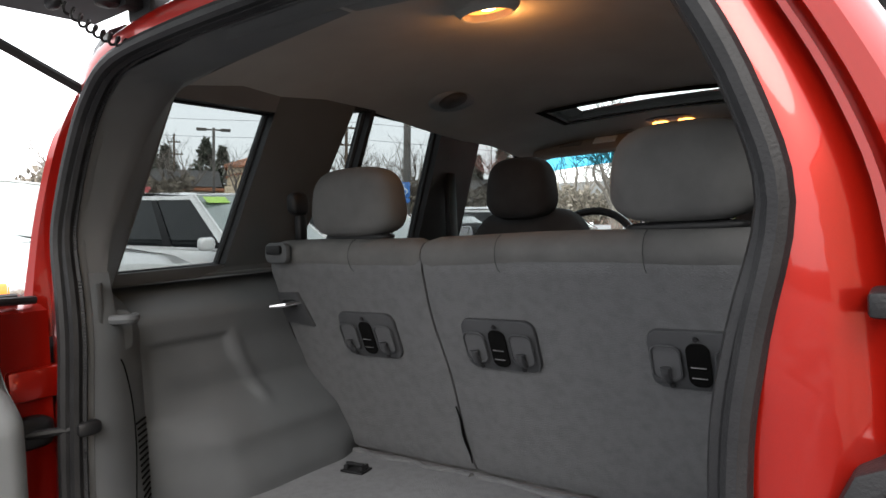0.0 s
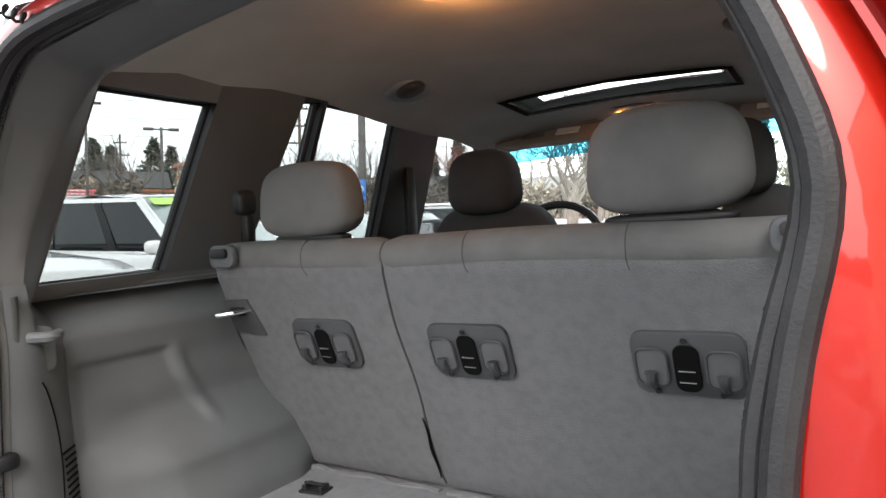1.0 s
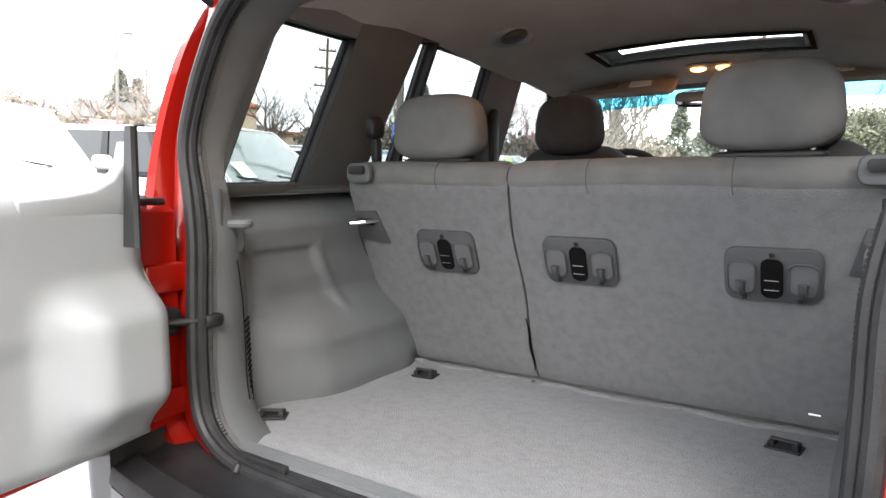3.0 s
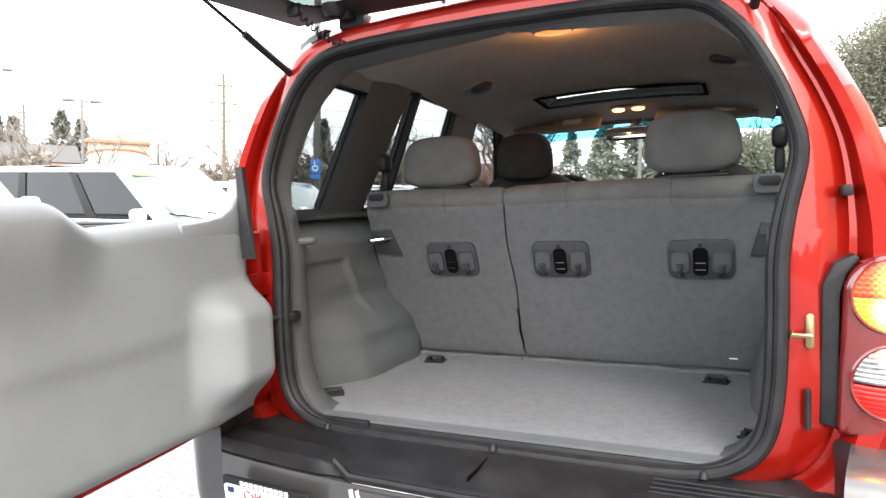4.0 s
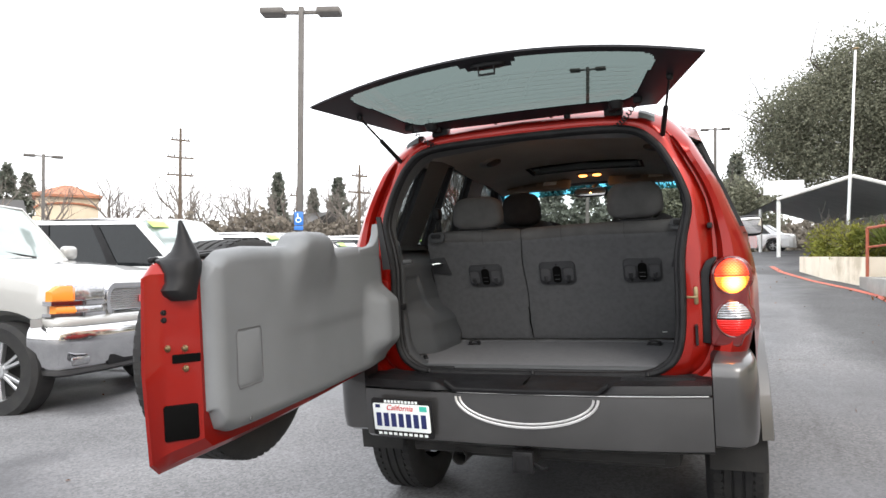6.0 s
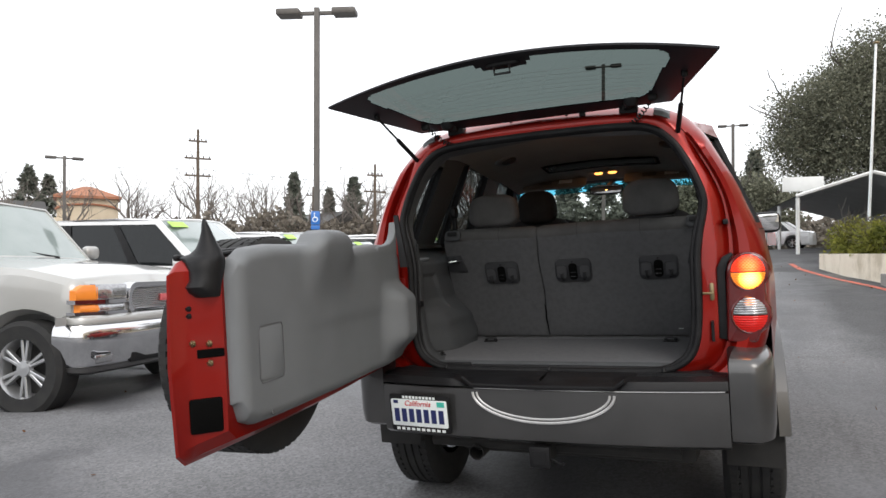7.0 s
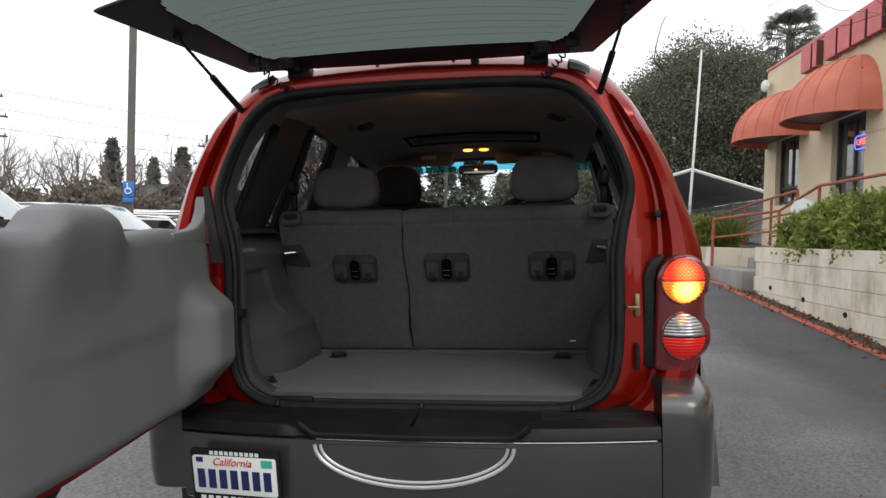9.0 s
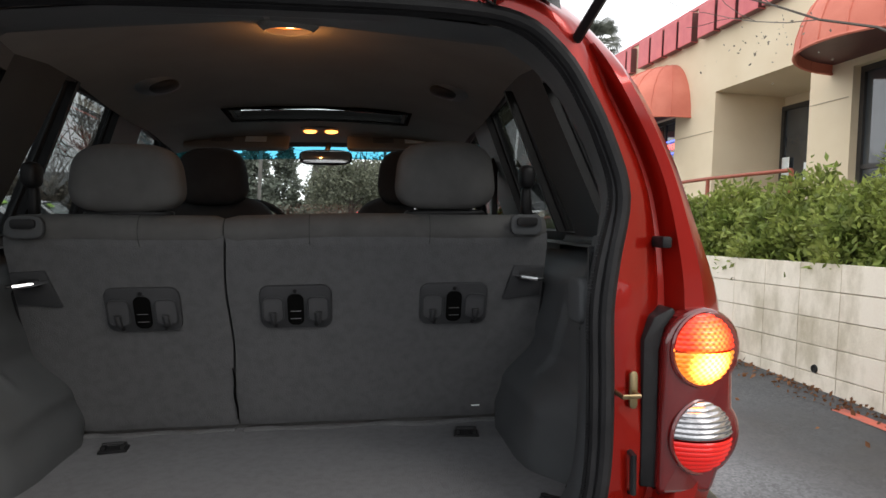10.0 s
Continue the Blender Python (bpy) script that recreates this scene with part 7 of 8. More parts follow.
for s in (-1, 1):
    for nm, x0, x1, z0, z1, mt in (("headlamp", 0.50, 0.80, 0.985, 1.11, LENS_CLEAR), ("side_marker", 0.79, 0.935, 0.985, 1.105, AMBER), ("running_lamp", 0.52, 0.78, 0.892, 0.955, LENS_CLEAR), ("indicator", 0.775, 0.90, 0.894, 0.950, AMBER)):
        bm = bmesh.new()
        rows = []
        for k in range(7):
            x = x0 + (x1 - x0) * k / 6
            yf = L2 + 0.016 - 0.10 * smooth(0.70, 0.95, x)
            up = z1 - 0.045 * smooth(0.86, 0.94, x) if nm == "side_marker" else z1
            rows.append([(s * x, yf - 0.06, z0), (s * x, yf - 0.006, z0), (s * x, yf + 0.004, z0 + 0.012), (s * x, yf, up - 0.016), (s * x, yf - 0.012, up), (s * x, yf - 0.06, up)])
        loft(bm, rows, True, True)
        part(nm, bm, mt, truck)
    bm = bmesh.new()
    for z0, z1 in ((0.955, 0.987), (0.868, 0.894)):
        rows = []
        for k in range(9):
            x = 0.485 + (0.945 - 0.485) * k / 8
            yf = L2 + 0.020 - 0.10 * smooth(0.70, 0.95, x)
            rows.append([(s * x, yf - 0.08, z0), (s * x, yf, z0), (s * x, yf, z1), (s * x, yf - 0.08, z1)])
        loft(bm, rows, True, True)
    part("lamp_bezel", bm, CHROME, truck)
    bm = bmesh.new()
    box(bm, s * 0.80 - 0.09, s * 0.80 + 0.09, L2 + 0.055, L2 + 0.075, 0.50, 0.57, 0.015)
    part("fog_lamp", bm, LENS_CLEAR, truck)
for ob in truck.children:
    if ob.name.split(".")[0] in ("chrome_bumper", "bumper_cap", "lower_valance", "air_intake", "grille_surround", "grille_backing", "grille_bar", "badge", "headlamp", "side_marker", "running_lamp", "indicator", "lamp_bezel", "fog_lamp"):
        ob.location.z = -0.075
strip("bay_line", [(-7.6, 2.95), (-3.0, 3.35)], 0.10, LINE, "worn white parking bay line", "painted line")
strip("bay_line", [(-7.8, 5.65), (-3.2, 6.1)], 0.10, LINE, "worn white parking bay line", "painted line")

for (x, y), kind, paint, lab, dims in (((-6.35, 4.78), "wagon", WHITE, "white crossover with dark glass and a lime sale sticker", (4.75, 1.9, 1.76, 0.26, 1.13)),
                                      ((-6.35, 7.45), "wagon", WHITE, "white estate with a lime sale sticker on its screen", (4.7, 1.85, 1.60, 0.2, 1.0)),
                                      ((-6.2, 9.9), "sedan", WHITE, "white saloon with pale windscreen", (4.6, 1.82, 1.45, 0.2, 0.92)),
                                      ((-6.3, 12.6), "wagon", WHITE, "white crossover parked in the row", (4.7, 1.85, 1.6, 0.2, 1.0)),
                                      ((-6.4, 15.3), "sedan", WHITE, "white saloon parked in the row", (4.6, 1.82, 1.45, 0.2, 0.92))):
    parked_car(lab, paint, stand(x, y, TURN), *dims, kind, group="parked vehicles")
REDCAR = surface("bright_red_car_paint", (0.55, 0.03, 0.02), None, 2.0, 0.3, coat=1.0)
parked_car("silver-white saloon under the carport", WHITE, stand(5.0, 36.0, 70), 4.5, 1.8, 1.42, 0.2, 0.9, "sedan", stickers=False)
parked_car("bright red small car beyond the carport", REDCAR, stand(3.0, 33.5, 60), 4.2, 1.75, 1.45, 0.2, 0.9, "sedan", stickers=False)

# ---- carport ----
SHEET = surface("white_ribbed_sheet", (0.62, 0.63, 0.62), (0.70, 0.71, 0.70), 3.0, 0.5)
DARKSHEET = surface("grey_galvanised_sheet", (0.34, 0.35, 0.34), (0.42, 0.43, 0.42), 2.0, 0.5, 0.1)
cp = thing("carport", "long galvanised steel carport on thin white posts", "carport")
Z0 = gz(5, 20)
for x0, x1, za, zb in ((3.5, 5.3, 2.72, 3.30), (5.3, 7.6, 3.30, 2.62)):
    bm = bmesh.new()
    n = 16
    rows = []
    for y in (17.2, 31.0):
        rows.append([(x0 + (x1 - x0) * k / n, y, za + (zb - za) * k / n + 0.02 * (k % 2)) for k in range(n + 1)])
    loft(bm, rows, closed=False)
    loft(bm, [[(x, y, z - 0.03) for x, y, z in r] for r in rows], closed=False)
    part("roof_sheet", bm, DARKSHEET, cp)
    part("gable_edge", bar((x0, 17.18, za), (x1, 17.18, zb), 0.05, 6), SHEET, cp)
for y in (17.25, 20.6, 24.0, 27.4, 30.9):
    for x in (3.55, 7.55):
        part("post", bar((x, y, gz(x, y) - 0.05), (x, y, 2.68), 0.05, 6), SHEET, cp)
for k in range(8):
    bm = bmesh.new()
    box(bm, 7.58, 7.64, 17.2, 31, 1.15 + 0.18 * k, 1.32 + 0.18 * k, 0.01, 1)
    part("side_sheet", bm, SHEET, cp)
bm = bmesh.new()
box(bm, 3.42, 4.5, 19.0, 19.06, 3.0, 3.42, 0.01)
tagged(part("white_board", bm, SHEET), "plain white board above the carport eave", "board")

# ---- far buildings ----
TILE = surface("terracotta_tile", (0.32, 0.13, 0.07), (0.42, 0.19, 0.11), 4.0, 0.85)
CREAM = surface("cream_stucco", (0.60, 0.50, 0.36), (0.68, 0.58, 0.44), 1.0, 0.9)
mk = thing("market_building", "cream stucco market with terracotta hip roof and arched front", "building", pose(-55.65, 48.5, 0, 0, 0, 49.2))
bm = bmesh.new()
box(bm, -2.75, 2.75, 0, 6, 0.5, 6.8)
part("tower_wall", bm, CREAM, mk)
bm = bmesh.new()
loft(bm, [[(-3.05, -0.5, 6.75), (3.05, -0.5, 6.75), (3.05, 6.4, 6.75), (-3.05, 6.4, 6.75)], [(-3.05, -0.5, 7.0), (3.05, -0.5, 7.0), (3.05, 6.4, 7.0), (-3.05, 6.4, 7.0)], [(-0.35, 2.7, 8.2), (0.35, 2.7, 8.2), (0.35, 3.3, 8.2), (-0.35, 3.3, 8.2)]], True, True)
part("hip_roof", bm, TILE, mk)
bm = bmesh.new()
tube(bm, [(2.85 * math.cos(radians(a)), -0.12, 5.55 + 0.62 * math.sin(radians(a))) for a in range(0, 181, 10)], 0.11, 6)
part("arch_band", bm, TILE, mk)
for x0, x1 in ((-24.0, -2.75), (2.75, 9.0)):
    bm = bmesh.new()
    box(bm, x0, x1, 0.3, 6, 0.5, 4.15)
    part("shop_wall", bm, CREAM, mk)
    bm = bmesh.new()
    box(bm, x0 - 0.2, x1 - 0.02 if x1 < 0 else x1 + 0.2, -0.1, 6.2, 4.15, 4.5, 0.08)
    part("tile_eave", bm, TILE, mk)
bm = bmesh.new()
box(bm, -3.0, -1.6, -0.35, 0.2, 0.5, 4.75, 0.05)
part("front_pier", bm, CREAM, mk)
lettering("MARKET", 0.62, SIGNRED, mk, pose(0.25, -0.04, 4.15, 90, 0, 0), "market_lettering", 0.05, 0.0, "red lettering on the wall")
board = thing("sign_board", "red and white painted shop sign boards", "sign", pose(-50.3, 31.3, 0, 0, 0, 58))
for k in range(3):
    bm = bmesh.new()
    box(bm, -1.2 - 0.1 * k, 1.2 - 0.15 * k, 0.0, 0.08, 3.62 - 0.26 * k, 3.84 - 0.26 * k, 0.02)
    panel = part("panel", bm, SIGNRED if k < 2 else PAPER, board)
    for j in range(5):
        bm = bmesh.new()
        box(bm, -0.95 + 0.36 * j, -0.70 + 0.36 * j, -0.02, -0.001, 3.69 - 0.26 * k, 3.77 - 0.26 * k)
        part("print_bar", bm, PAPER if k < 2 else SIGNRED, panel)
for x in (-0.9, 0.9):
    bm = bmesh.new()
    box(bm, x - 0.06, x + 0.06, 0.082, 0.16, gz(-50, 31) - 0.05, 3.8)
    part("post", bm, FRAME, board)
for (x, y), w, h, t, lab in (((-64.0, 43.3), 11, 3.7, 57, "low brown house with a dark gable roof"), ((-44, 66), 16, 3.0, -30, "long low tan commercial building"), ((-30, 74), 14, 3.2, -20, "low grey shop building")):
    hs = thing("distant_building", lab, "building", pose(x, y, gz(x, y), 0, 0, t), "distant buildings")
    bm = bmesh.new()
    box(bm, -w / 2, w / 2, 0, 7, 0, h)
    part("wall", bm, surface("distant_wall_%d" % int(-x), (0.20, 0.17, 0.14), (0.26, 0.22, 0.18), 2.0, 0.9), hs)
    bm = bmesh.new()
    loft(bm, [[(-w / 2 - 0.5, -0.5, h), (-w / 2 - 0.5, 3.5, h + 2.0), (-w / 2 - 0.5, 7.5, h)], [(w / 2 + 0.5, -0.5, h), (w / 2 + 0.5, 3.5, h + 2.0), (w / 2 + 0.5, 7.5, h)]], True, True)
    part("roof", bm, FRAME, hs)
    if w == 11:
        bm = bmesh.new()
        loft(bm, [[(-3.4, y, h + 0.1), (-0.6, y, h + 0.1), (-2.0, y, h + 1.5)] for y in (-0.7, 2.6)], True, True)
        part("gable", bm, CREAM, hs, "pale boarded gable end")
        bm = bmesh.new()
        loft(bm, [[(-3.9, y, h - 0.05), (-2.0, y, h + 1.75), (-0.1, y, h - 0.05), (-0.3, y, h - 0.12), (-2.0, y, h + 1.52), (-3.7, y, h - 0.12)] for y in (-1.0, 2.7)], True, True)
        part("gable_roof", bm, FRAME, hs)
    for k in range(4):
        bm = bmesh.new()
        xx = -w / 2 + w * (k + 0.5) / 4
        box(bm, xx - 0.6, xx + 0.6, -0.04, 0.04, 0.9, 2.2)
        part("window", bm, SHOPGLASS, hs)

# ---- plants ----
def leaf_mat(name, c1, c2):
    m = surface(name, c1, c2, 3.0, 0.6, spec=0.3)
    n, l = m.node_tree.nodes, m.node_tree.links
    b = n["Principled BSDF"]
    g = n.new("ShaderNodeNewGeometry")
    old = b.inputs["Base Color"].links[0].from_socket
    hs = n.new("ShaderNodeHueSaturation")
    mr = n.new("ShaderNodeMapRange")
    mr.inputs[3].default_value, mr.inputs[4].default_value = 0.55, 1.45
    l.new(g.outputs["Random Per Island"], mr.inputs[0])
    l.new(mr.outputs[0], hs.inputs["Value"])
    l.new(old, hs.inputs["Color"])
    l.new(hs.outputs[0], b.inputs["Base Color"])
    tl, mx = n.new("ShaderNodeBsdfTranslucent"), n.new("ShaderNodeMixShader")
    mx.inputs[0].default_value = 0.35
    l.new(hs.outputs[0], tl.inputs[0])
    l.new(b.outputs[0], mx.inputs[1])
    l.new(tl.outputs[0], mx.inputs[2])
    l.new(mx.outputs[0], n["Material Output"].inputs[0])
    return m


LEAF = leaf_mat("hedge_leaf", (0.12, 0.175, 0.035), (0.31, 0.35, 0.09))
OAK = leaf_mat("oak_leaf", (0.115, 0.122, 0.085), (0.205, 0.205, 0.148))
# PINE and GREY are paled: distance haze is mixed into their colours
PINE = leaf_mat("hazed_conifer_needles", (0.115, 0.128, 0.104), (0.185, 0.198, 0.162))
YELLOW = leaf_mat("yellow_green_leaf", (0.14, 0.16, 0.03), (0.26, 0.25, 0.05))
GREY = leaf_mat("dull_scrub_leaf", (0.15, 0.130, 0.105), (0.25, 0.22, 0.18))
BARK = surface("grey_bark", (0.085, 0.073, 0.062), (0.13, 0.115, 0.10), 6.0, 0.95, bump=0.8, fine=50.0)
TWIG = surface("bare_twig", (0.15, 0.13, 0.115), (0.20, 0.175, 0.155), 4.0, 0.9)


def leaves(name, mat, parent, spots, size, long=1.6, rnd=None, label=""):
    """Small folded leaves at the spots (place, outward way), one mesh."""
    r = rnd or random
    vs, fs = [], []
    for p, o in spots:
        s = size * r.uniform(0.6, 1.3)
        d = Vector((r.gauss(0, 1), r.gauss(0, 1), r.gauss(0, 1))).normalized() * 0.9 + o * 0.6
        d.normalize()
        q = d.orthogonal().normalized()
        q = (Matrix.Rotation(r.uniform(0, 6.28), 3, d) @ q)
        k = q.cross(d)
        i = len(vs)
        a, t = Vector(p), Vector(p) + d * s * long
        mid = Vector(p) + d * s * long * 0.5
        vs += [a, mid + q * s * 0.5 + k * s * 0.12, t, mid - q * s * 0.5 + k * s * 0.12]
        fs += [(i, i + 1, i + 2, i + 3)]
    me = bpy.data.meshes.new(name)
    me.from_pydata(vs, [], fs)
    me.materials.append(mat)
    ob = new(name, me)
    ob.parent = parent
    return tagged(ob, label) if label else ob


def clumps(rnd, centre, radii, n_clump, n_leaf, spread, low=-0.6):
    """Places for leaves: clumps over an uneven crown, with gaps between them."""
    out = []
    for _ in range(n_clump):
        while True:
            v = Vector((rnd.gauss(0, 1), rnd.gauss(0, 1), rnd.gauss(0, 1))).normalized()
            if v.z > low:
                break
        k = rnd.uniform(0.55, 1.0) ** 0.6 * (0.82 + 0.3 * noise.noise(v * 2.3 + Vector(centre)))
        c = Vector((centre[0] + radii[0] * v.x * k, centre[1] + radii[1] * v.y * k, centre[2] + radii[2] * v.z * k))
        s = spread * rnd.uniform(0.6, 1.3)
        for _ in range(n_leaf):
            w = Vector((rnd.gauss(0, 1), rnd.gauss(0, 1), rnd.gauss(0, 0.7)))
            w = w if w.length < 2.0 else w * (2.0 / w.length)
            out.append((c + w * s * 0.5, (w + v + Vector((0, 0, 0.3))).normalized()))
    return out


def limbs(bm, rnd, p, d, length, r, depth, bend=0.35, split=3, up=0.15, least=0.006):
    """A branching bare limb."""
    pts, rs = [p.copy()], [r]
    n = 4
    for k in range(n):
        d = (d + Vector((rnd.gauss(0, bend), rnd.gauss(0, bend), rnd.gauss(0, bend) + up)) * 0.5).normalized()
        pts.append(pts[-1] + d * length / n)
        rs.append(max(least, r * (1 - 0.45 * (k + 1) / n)))
    tube(bm, pts, rs, 5 if depth > 1 else 3, caps=False)
    if depth > 0:
        for k in range(split):
            q = pts[2 + (k % 3)]
            e = (d + Vector((rnd.gauss(0, 0.7), rnd.gauss(0, 0.7), rnd.gauss(0, 0.5) + up))).normalized()
            limbs(bm, rnd, q, e, length * rnd.uniform(0.55, 0.8), rs[-1] * 0.8, depth - 1, bend, split, up, least)


def bare_tree(x, y, h, seed, depth=4, mat=TWIG):
    rnd = random.Random(seed)
    t = thing("bare_tree", "leafless winter tree with fine branches", "tree", pose(x, y, gz(x, y) - 0.1), "bare trees")
    bm = bmesh.new()
    tube(bm, [(0, 0, 0), (0.1, 0, h * 0.15), (0.05, 0.1, h * 0.32)], [h * 0.028, h * 0.022, h * 0.018], 7)
    part("trunk", bm, BARK, t)
    bm = bmesh.new()
    for k in range(5):
        a = k * 1.256 + rnd.uniform(-0.4, 0.4)
        limbs(bm, rnd, Vector((0.05, 0.1, h * (0.22 + 0.025 * k))), Vector((math.cos(a) * 0.8, math.sin(a) * 0.8, 0.8)).normalized(), h * 0.30, h * 0.012, depth - 1, 0.35, 3, 0.22, 0.012)
    part("branch_crown", bm, mat, t)
    return t


def conifer(x, y, h, w, seed, n=2600):
    rnd = random.Random(seed)
    t = thing("conifer", "pointed green conifer, paled by haze put into its colour", "tree", pose(x, y, gz(x, y) - 0.1), "conifers")
    bm = bmesh.new()
    tube(bm, [(0, 0, 0), (0, 0, h * 0.97)], [h * 0.018, 0.02], 6)
    part("trunk", bm, BARK, t)
    sp = []
    for _ in range(n):
        k = rnd.uniform(0.10, 1.0)
        lay = 0.75 + 0.25 * math.sin(k * h * 3.1)
        r = 1.25 * w * (1 - k) * lay * rnd.uniform(0.35, 1.0) + 0.05
        a = rnd.uniform(0, math.tau)
        sp.append(((r * math.cos(a), r * math.sin(a), k * h - 0.18 * r), Vector((math.cos(a), math.sin(a), -0.15))))
    leaves("foliage", PINE, t, sp, h * 0.030, 2.0, rnd)
    return t


def leafy_tree(x, y, h, radii, seed, n_clump, n_leaf, size, mat=OAK, label="broad dark evergreen oak", trunk=0.05, name="oak_tree", base=None, spread=None):
    rnd = random.Random(seed)
    t = thing(name, label, "tree", pose(x, y, (gz(x, y) if base is None else base) - 0.1), "leafy trees")
    c = (0, 0, h - radii[2])
    bm = bmesh.new()
    tube(bm, [(0, 0, 0), (0.15, 0, (h - radii[2]) * 0.5), (0, 0.1, h - radii[2])], [h * trunk, h * trunk * 0.8, h * trunk * 0.55], 9)
    part("trunk", bm, BARK, t)
    bm = bmesh.new()
    for k in range(7):
        a = k * 0.9 + rnd.uniform(-0.3, 0.3)
        limbs(bm, rnd, Vector((0, 0.05, (h - radii[2]) * (0.6 + 0.05 * k))), Vector((math.cos(a), math.sin(a), 0.7)).normalized(), radii[0] * 0.7, h * trunk * 0.35, 2, 0.3, 3, 0.12, 0.02)
    part("limb_frame", bm, BARK, t)
    leaves("crown", mat, t, clumps(rnd, c, radii, n_clump, n_leaf, spread or radii[0] * 0.22), size, 1.5, rnd)
    return t


leafy_tree(9.9, 32.5, 11.4, (5.6, 5.4, 4.8), 3, 760, 190, 0.080, base=0.3)
leafy_tree(16.0, 36.0, 10.5, (6.0, 5.5, 4.6), 4, 420, 90, 0.13, base=0.3)
leafy_tree(1.9, 46.0, 5.9, (3.4, 3.2, 2.3), 5, 170, 60, 0.15, base=0.6)
leafy_tree(5.6, 60.0, 7.6, (6.0, 5.0, 3.0), 6, 200, 50, 0.20, base=0.6)
for k, (x, y, h, w) in enumerate(((-6.2, 62, 12.5, 2.6), (-9.0, 60, 11.0, 2.3), (-3.6, 64, 11.5, 2.4), (-10.5, 66, 9.5, 2.4), (-0.6, 70, 9.0, 2.2), (-42.1, 65.2, 12.0, 2.0), (-36.0, 68.6, 11.6, 2.6), (-39.0, 68.0, 10.0, 1.5), (-70.6, 45.9, 11.8, 3.6), (-69.6, 47.4, 10.9, 3.4), (-67.8, 51.6, 12.2, 3.2), (-66.4, 53.0, 11.2, 3.0), (-19.5, 66.0, 9.0, 2.2), (-14.5, 72.0, 10.5, 2.4), (7.5, 66, 12.0, 2.6))):
    conifer(x, y, h * 0.8, w * 1.25, 100 + k, 2600)
for k, (x, y, h) in enumerate(((-46.5, 57.5, 10.0), (-41.0, 56.5, 9.5), (-38.0, 60.0, 10.5), (-49.5, 55.0, 9.0), (-33.5, 61.5, 9.0), (-28.0, 63.0, 9.5), (-24.5, 64.0, 8.5), (-54.5, 54.0, 8.5), (-60.5, 37.0, 9.5), (-57.0, 29.0, 9.5), (-20.0, 60.0, 8.5), (-15.5, 58.0, 9.0), (-30.5, 59.0, 8.5), (-44.0, 53.0, 8.0))):
    bare_tree(x, y, h, 200 + k)
for k in range(13):
    a, d = radians(-60 + 3.2 * k + 1.3 * math.sin(k * 2.1)), 70 + 4 * math.sin(k * 1.7)
    bare_tree(d * math.sin(a), d * math.cos(a), 9.5 + 1.6 * math.sin(k * 3.3), 240 + k)
# gnarled bare oak ahead of the car, seen through the windscreen and side glass
bare_tree(-7.6, 24.5, 5.6, 301, 5, BARK)
bare_tree(-5.8, 18.3, 4.9, 302, 5, BARK)
bare_tree(-9.0, 33.0, 6.5, 303, 5, BARK)
# scrub belt along the far edge of the lot
rnd = random.Random(17)
sp = []
for _ in range(26000):
    a = radians(rnd.uniform(-92, 26))
    d = rnd.uniform(64, 74)
    if -0.94 < a < -0.76:
        continue
    hh = 4.0 + 2.0 * noise.noise((a * 14, 0, 0)) + 1.3 * noise.noise((a * 45, 2, 0))
    z = rnd.uniform(0, 1) ** 0.8 * hh
    sp.append(((d * math.sin(a), d * math.cos(a), 0.6 + z), Vector((-math.sin(a), -math.cos(a), 0.5))))
scrub = leaves("scrub_belt", GREY, None, sp, 0.42, 1.4, rnd)
tagged(scrub, "dull brown-green scrub and bare brush along the lot's edge", "scrub", kind="stuff")
# far wooded ridge that closes the view
bm = bmesh.new()
rows = []
for i in range(181):
    a = radians(-180 + 2 * i)
    hh = 7.5 + 3.0 * noise.noise((math.cos(a) * 6, math.sin(a) * 6, 0)) + 1.5 * noise.noise((math.cos(a) * 25, math.sin(a) * 25, 4))
    rows.append([(150 * math.sin(a), 150 * math.cos(a), -3), (150 * math.sin(a), 150 * math.cos(a), hh * 0.6), (155 * math.sin(a), 155 * math.cos(a), hh)])
loft(bm, rows, closed=False)
tagged(part("backdrop", bm, leaf_mat("far_woods", (0.10, 0.10, 0.085), (0.15, 0.145, 0.125))), "hazy far woods round the car park", "woods", kind="structure")
# hedge on the retaining wall
rnd = random.Random(23)
bush = []
for (x, y, rx, ry, rz) in [(4.15, 6.75, 0.52, 0.55, 0.55), (4.10, 5.9, 0.64, 0.7, 0.66), (4.18, 4.9, 0.68, 0.8, 0.76), (4.2, 3.9, 0.72, 0.8, 0.80), (4.2, 2.9, 0.72, 0.8, 0.80), (4.25, 1.9, 0.72, 0.8, 0.82), (4.25, 0.9, 0.70, 0.8, 0.78), (4.25, -0.2, 0.70, 0.8, 0.78)]:
    h = thing("hedge_shrub", "dense green shrub spilling over the block wall", "shrub", pose(x - 0.02, y, 1.14), "hedge shrubs")
    bm = bmesh.new()
    for k in range(8):
        limbs(bm, rnd, Vector((rnd.uniform(-0.1, 0.1), rnd.uniform(-0.1, 0.1), 0.0)), Vector((rnd.gauss(0, 0.7), rnd.gauss(0, 0.7), 1)).normalized(), 0.32, 0.010, 2, 0.4, 3, 0.1, 0.003)
    part("stem_tangle", bm, BARK, h)
    n_c = 430 if y > 1 else 150
    sp = clumps(rnd, (0, 0, 0.06), (rx, ry, rz), n_c, 22, 0.115, -0.12)
    leaves("foliage", LEAF, h, sp, 0.032, 2.2, rnd)
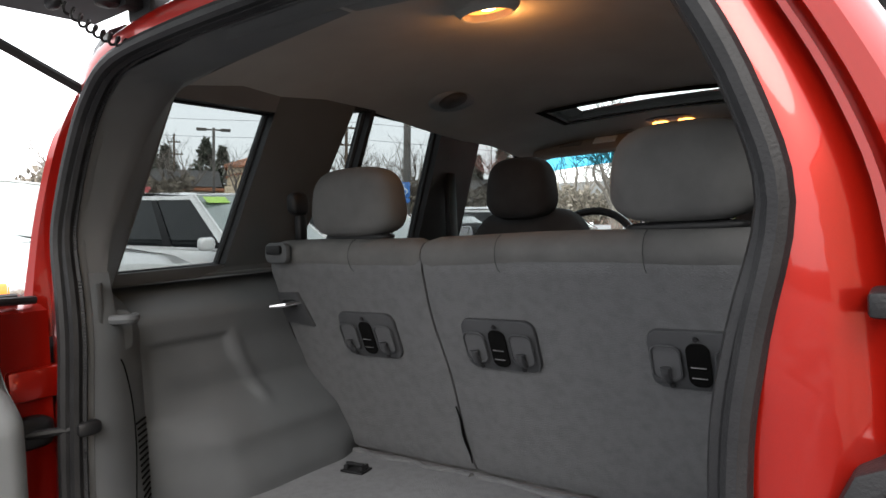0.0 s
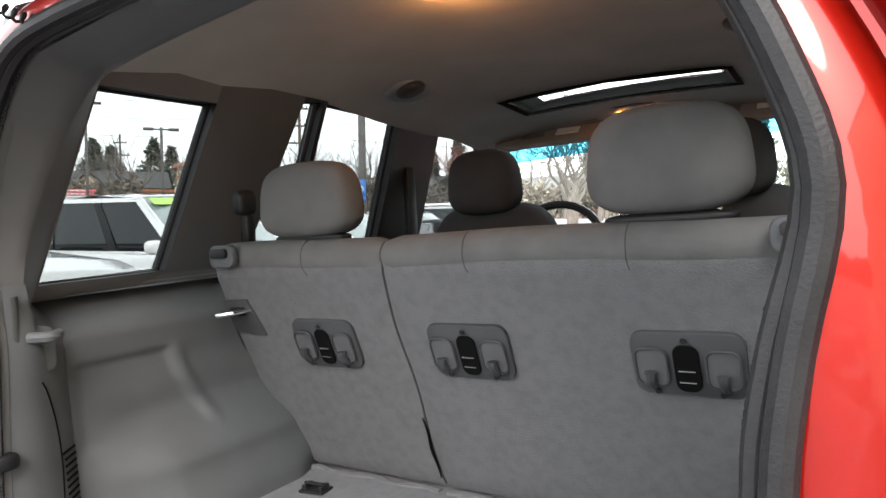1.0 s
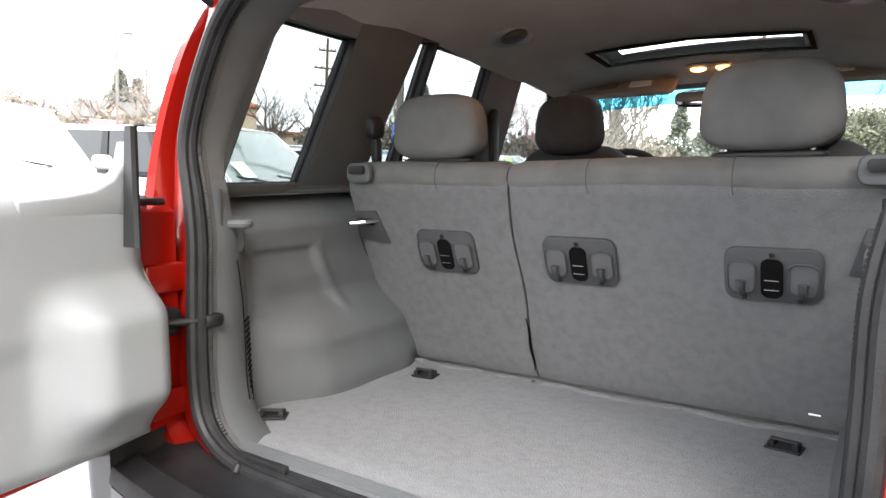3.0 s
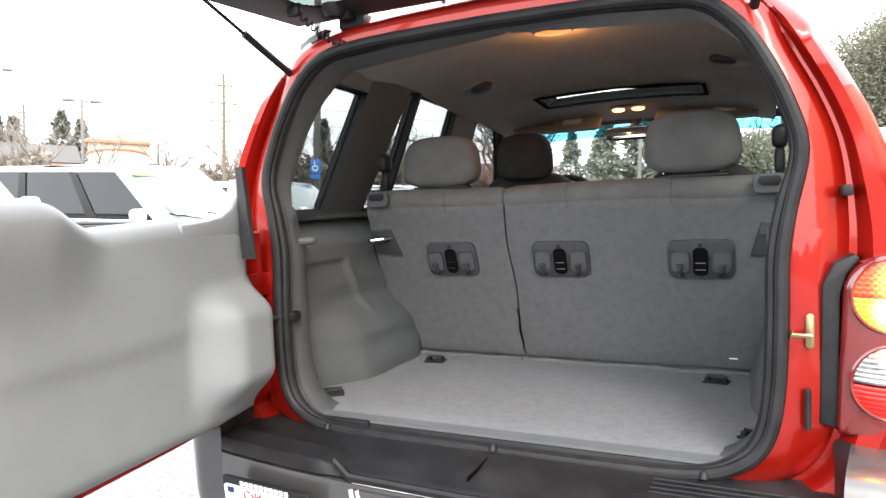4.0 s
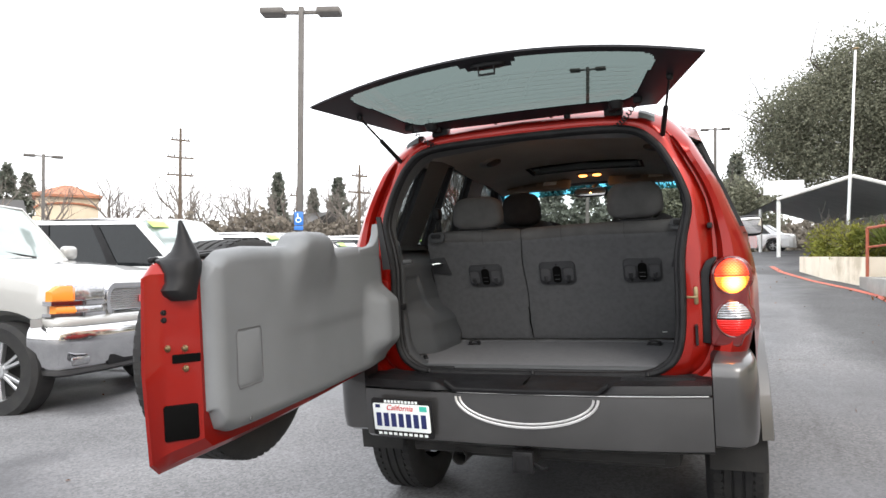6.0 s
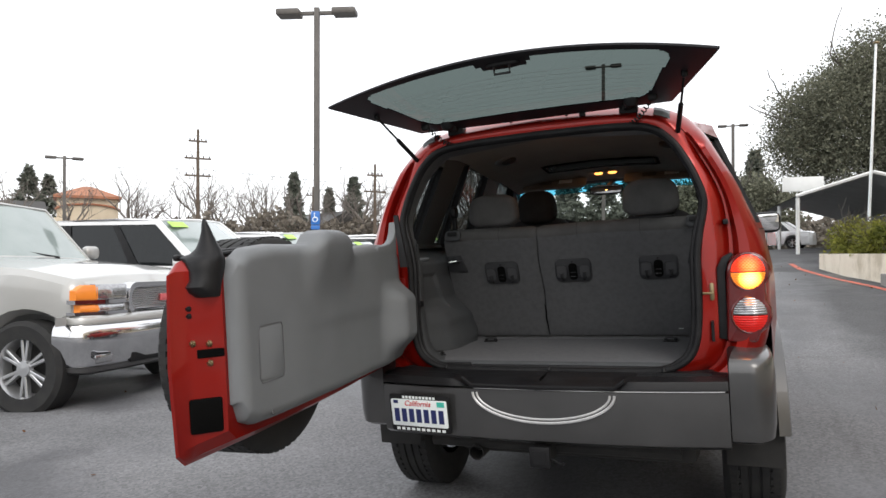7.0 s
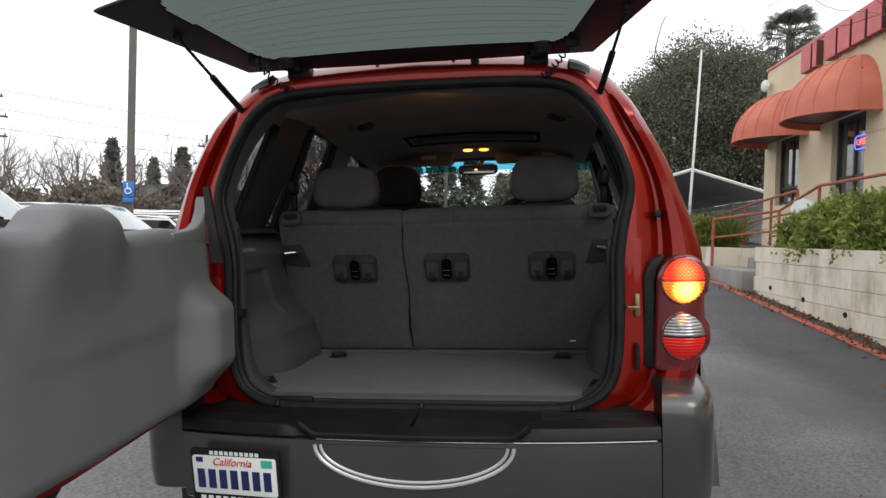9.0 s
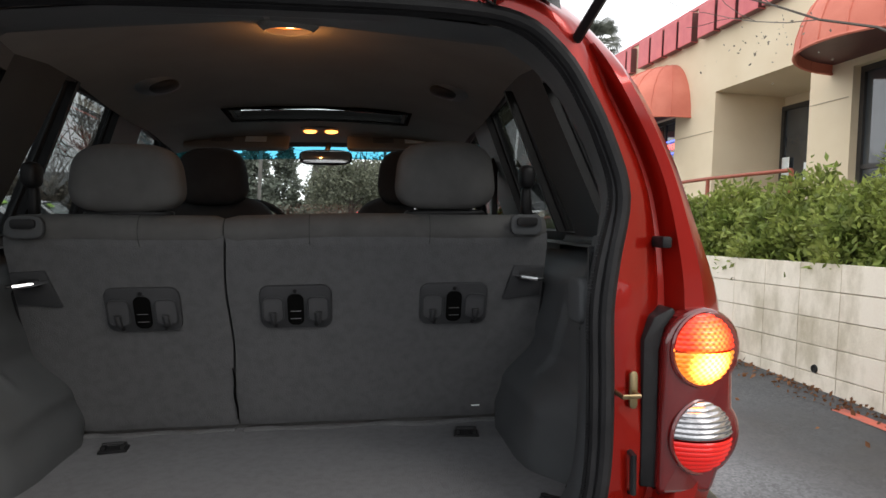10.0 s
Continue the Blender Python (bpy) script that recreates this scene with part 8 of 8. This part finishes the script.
# planter plants: yellow-green shrubs and a spiky yucca
for x, y, rx, rz in ((3.75, 10.4, 0.42, 0.45), (3.70, 11.4, 0.45, 0.52), (3.75, 12.3, 0.45, 0.60), (4.2, 12.8, 0.5, 0.6), (4.25, 11.3, 0.5, 0.45)):
    h = thing("planter_shrub", "loose yellow-green shrub in the planter", "shrub", pose(x, y, 1.10), "planter shrubs")
    bm = bmesh.new()
    for k in range(6):
        limbs(bm, rnd, Vector((0, 0, 0)), Vector((rnd.gauss(0, 0.5), rnd.gauss(0, 0.5), 1)).normalized(), rz * 0.9, 0.009, 2, 0.3, 3, 0.1, 0.004)
    part("stem_tangle", bm, BARK, h)
    leaves("foliage", YELLOW, h, clumps(rnd, (0, 0, rz * 0.35), (rx, rx, rz), 110, 16, 0.16, -0.3), 0.040, 2.0, rnd)
YUC = leaf_mat("yucca_blade", (0.10, 0.14, 0.035), (0.20, 0.22, 0.05))
for x, y, z, ln, n in ((4.1, 10.0, 1.12, 0.75, 70), (4.0, 9.7, 1.10, 0.55, 50), (4.4, 11.9, 1.12, 0.6, 50)):
    yv = thing("yucca", "spiky yellow-green yucca in the planter", "plant", pose(x, y, z), "yuccas")
    for k in range(n):
        a, e = rnd.uniform(0, math.tau), rnd.uniform(0.2, 1.35)
        d = Vector((math.cos(a) * math.cos(e), math.sin(a) * math.cos(e), math.sin(e)))
        q = Vector((-math.sin(a), math.cos(a), 0)) * 0.018
        bm = bmesh.new()
        p0, p1, p2 = Vector((0, 0, 0.15)), Vector((0, 0, 0.15)) + d * ln * 0.55, Vector((0, 0, 0.15)) + d * ln - Vector((0, 0, 0.10 * ln))
        loft(bm, [[p0 - q * 0.7, p0 + Vector((0, 0, -0.006)), p0 + q * 0.7], [p1 - q, p1 + Vector((0, 0, -0.010)), p1 + q], [p2 - q * 0.06, p2, p2 + q * 0.06]], closed=False)
        part("blade", bm, YUC, yv)
# fan palm behind the building
pm = thing("fan_palm", "tall fan palm above the roofline", "palm", pose(10.6, 24.2, gz(5, 20)) @ Matrix.Diagonal((0.8, 0.8, 0.97, 1)))
bm = bmesh.new()
tube(bm, [(0, 0, 0), (0.1, 0, 4), (0, 0, 8.0)], [0.22, 0.18, 0.2], 9)
part("trunk", bm, BARK, pm)
for k in range(30):
    a, e = rnd.uniform(0, math.tau), rnd.uniform(-0.5, 1.2)
    d = Vector((math.cos(a) * math.cos(e), math.sin(a) * math.cos(e), math.sin(e)))
    side = d.cross((0, 0, 1)).normalized()
    bm = bmesh.new()
    o = Vector((0, 0, 8.0))
    tube(bm, [o, o + d * 0.75], 0.02, 4)
    hub = o + d * 0.75
    for j in range(-8, 9):
        b = j * 0.17
        w = (d * math.cos(b) + side * math.sin(b)).normalized()
        tip = hub + w * 0.85 - Vector((0, 0, 0.22 + 0.1 * abs(b)))
        s2 = w.cross(d.cross(side)).normalized() * 0.035
        loft(bm, [[hub - s2 * 0.2, hub + s2 * 0.2], [hub + w * 0.5 - s2, hub + w * 0.5 + s2], [tip, tip + s2 * 0.05]], closed=False)
    part("frond", bm, PINE, pm)
# slim tree in the bed, with a few last leaves
st = thing("slim_tree", "slim pale-barked young tree with nearly bare twigs", "tree", pose(3.92, 2.55, 1.14))
PALEB = surface("pale_bark", (0.30, 0.26, 0.21), (0.40, 0.36, 0.30), 9.0, 0.9, bump=0.5, fine=60.0)
bm = bmesh.new()
tube(bm, [(0, 0, 0), (0.02, 0.01, 0.7), (0.0, 0.03, 1.5), (0.03, 0.02, 2.6)], [0.05, 0.045, 0.04, 0.025], 10)
part("trunk", bm, PALEB, st)
bm = bmesh.new()
rnd = random.Random(5)
limbs(bm, rnd, Vector((0.0, 0.03, 1.5)), Vector((-0.25, 0.85, 0.45)).normalized(), 1.5, 0.012, 2, 0.25, 3, 0.03, 0.003)
limbs(bm, rnd, Vector((0.02, 0.03, 1.9)), Vector((0.3, 0.7, 0.6)).normalized(), 1.3, 0.011, 2, 0.25, 3, 0.03, 0.003)
limbs(bm, rnd, Vector((0.02, 0.03, 2.3)), Vector((0.1, -0.7, 0.7)).normalized(), 1.2, 0.011, 2, 0.25, 3, 0.03, 0.003)
part("branch_crown", bm, BARK, st)
leaves("last_leaves", GREY, st, [(Vector((-0.3 + rnd.gauss(0, 0.15), 1.25 + rnd.gauss(0, 0.28), 1.85 + rnd.gauss(0, 0.12))), Vector((0, 0, -1))) for _ in range(60)], 0.016, 1.8, rnd)
# fallen leaves along the wall's foot and scattered on the asphalt
rnd = random.Random(9)
DRY = leaf_mat("dry_leaf", (0.13, 0.055, 0.025), (0.24, 0.11, 0.045))
sp = []
for _ in range(1500):
    y = rnd.uniform(-2, 8)
    x = WX - 0.05 - abs(rnd.gauss(0, 0.12))
    sp.append(((x, y, gz(x, y) + rnd.uniform(0.006, 0.03)), Vector((rnd.gauss(0, 1), rnd.gauss(0, 1), 0.05))))
for _ in range(260):
    x, y = rnd.uniform(-8, 3.4), rnd.uniform(-4, 14)
    sp.append(((x, y, gz(x, y) + 0.008), Vector((rnd.gauss(0, 1), rnd.gauss(0, 1), 0.02))))
lf = leaves("fallen_leaves", DRY, None, sp, 0.026, 1.6, rnd)
tagged(lf, "dry brown leaves lying along the wall's foot", "leaves", kind="stuff")
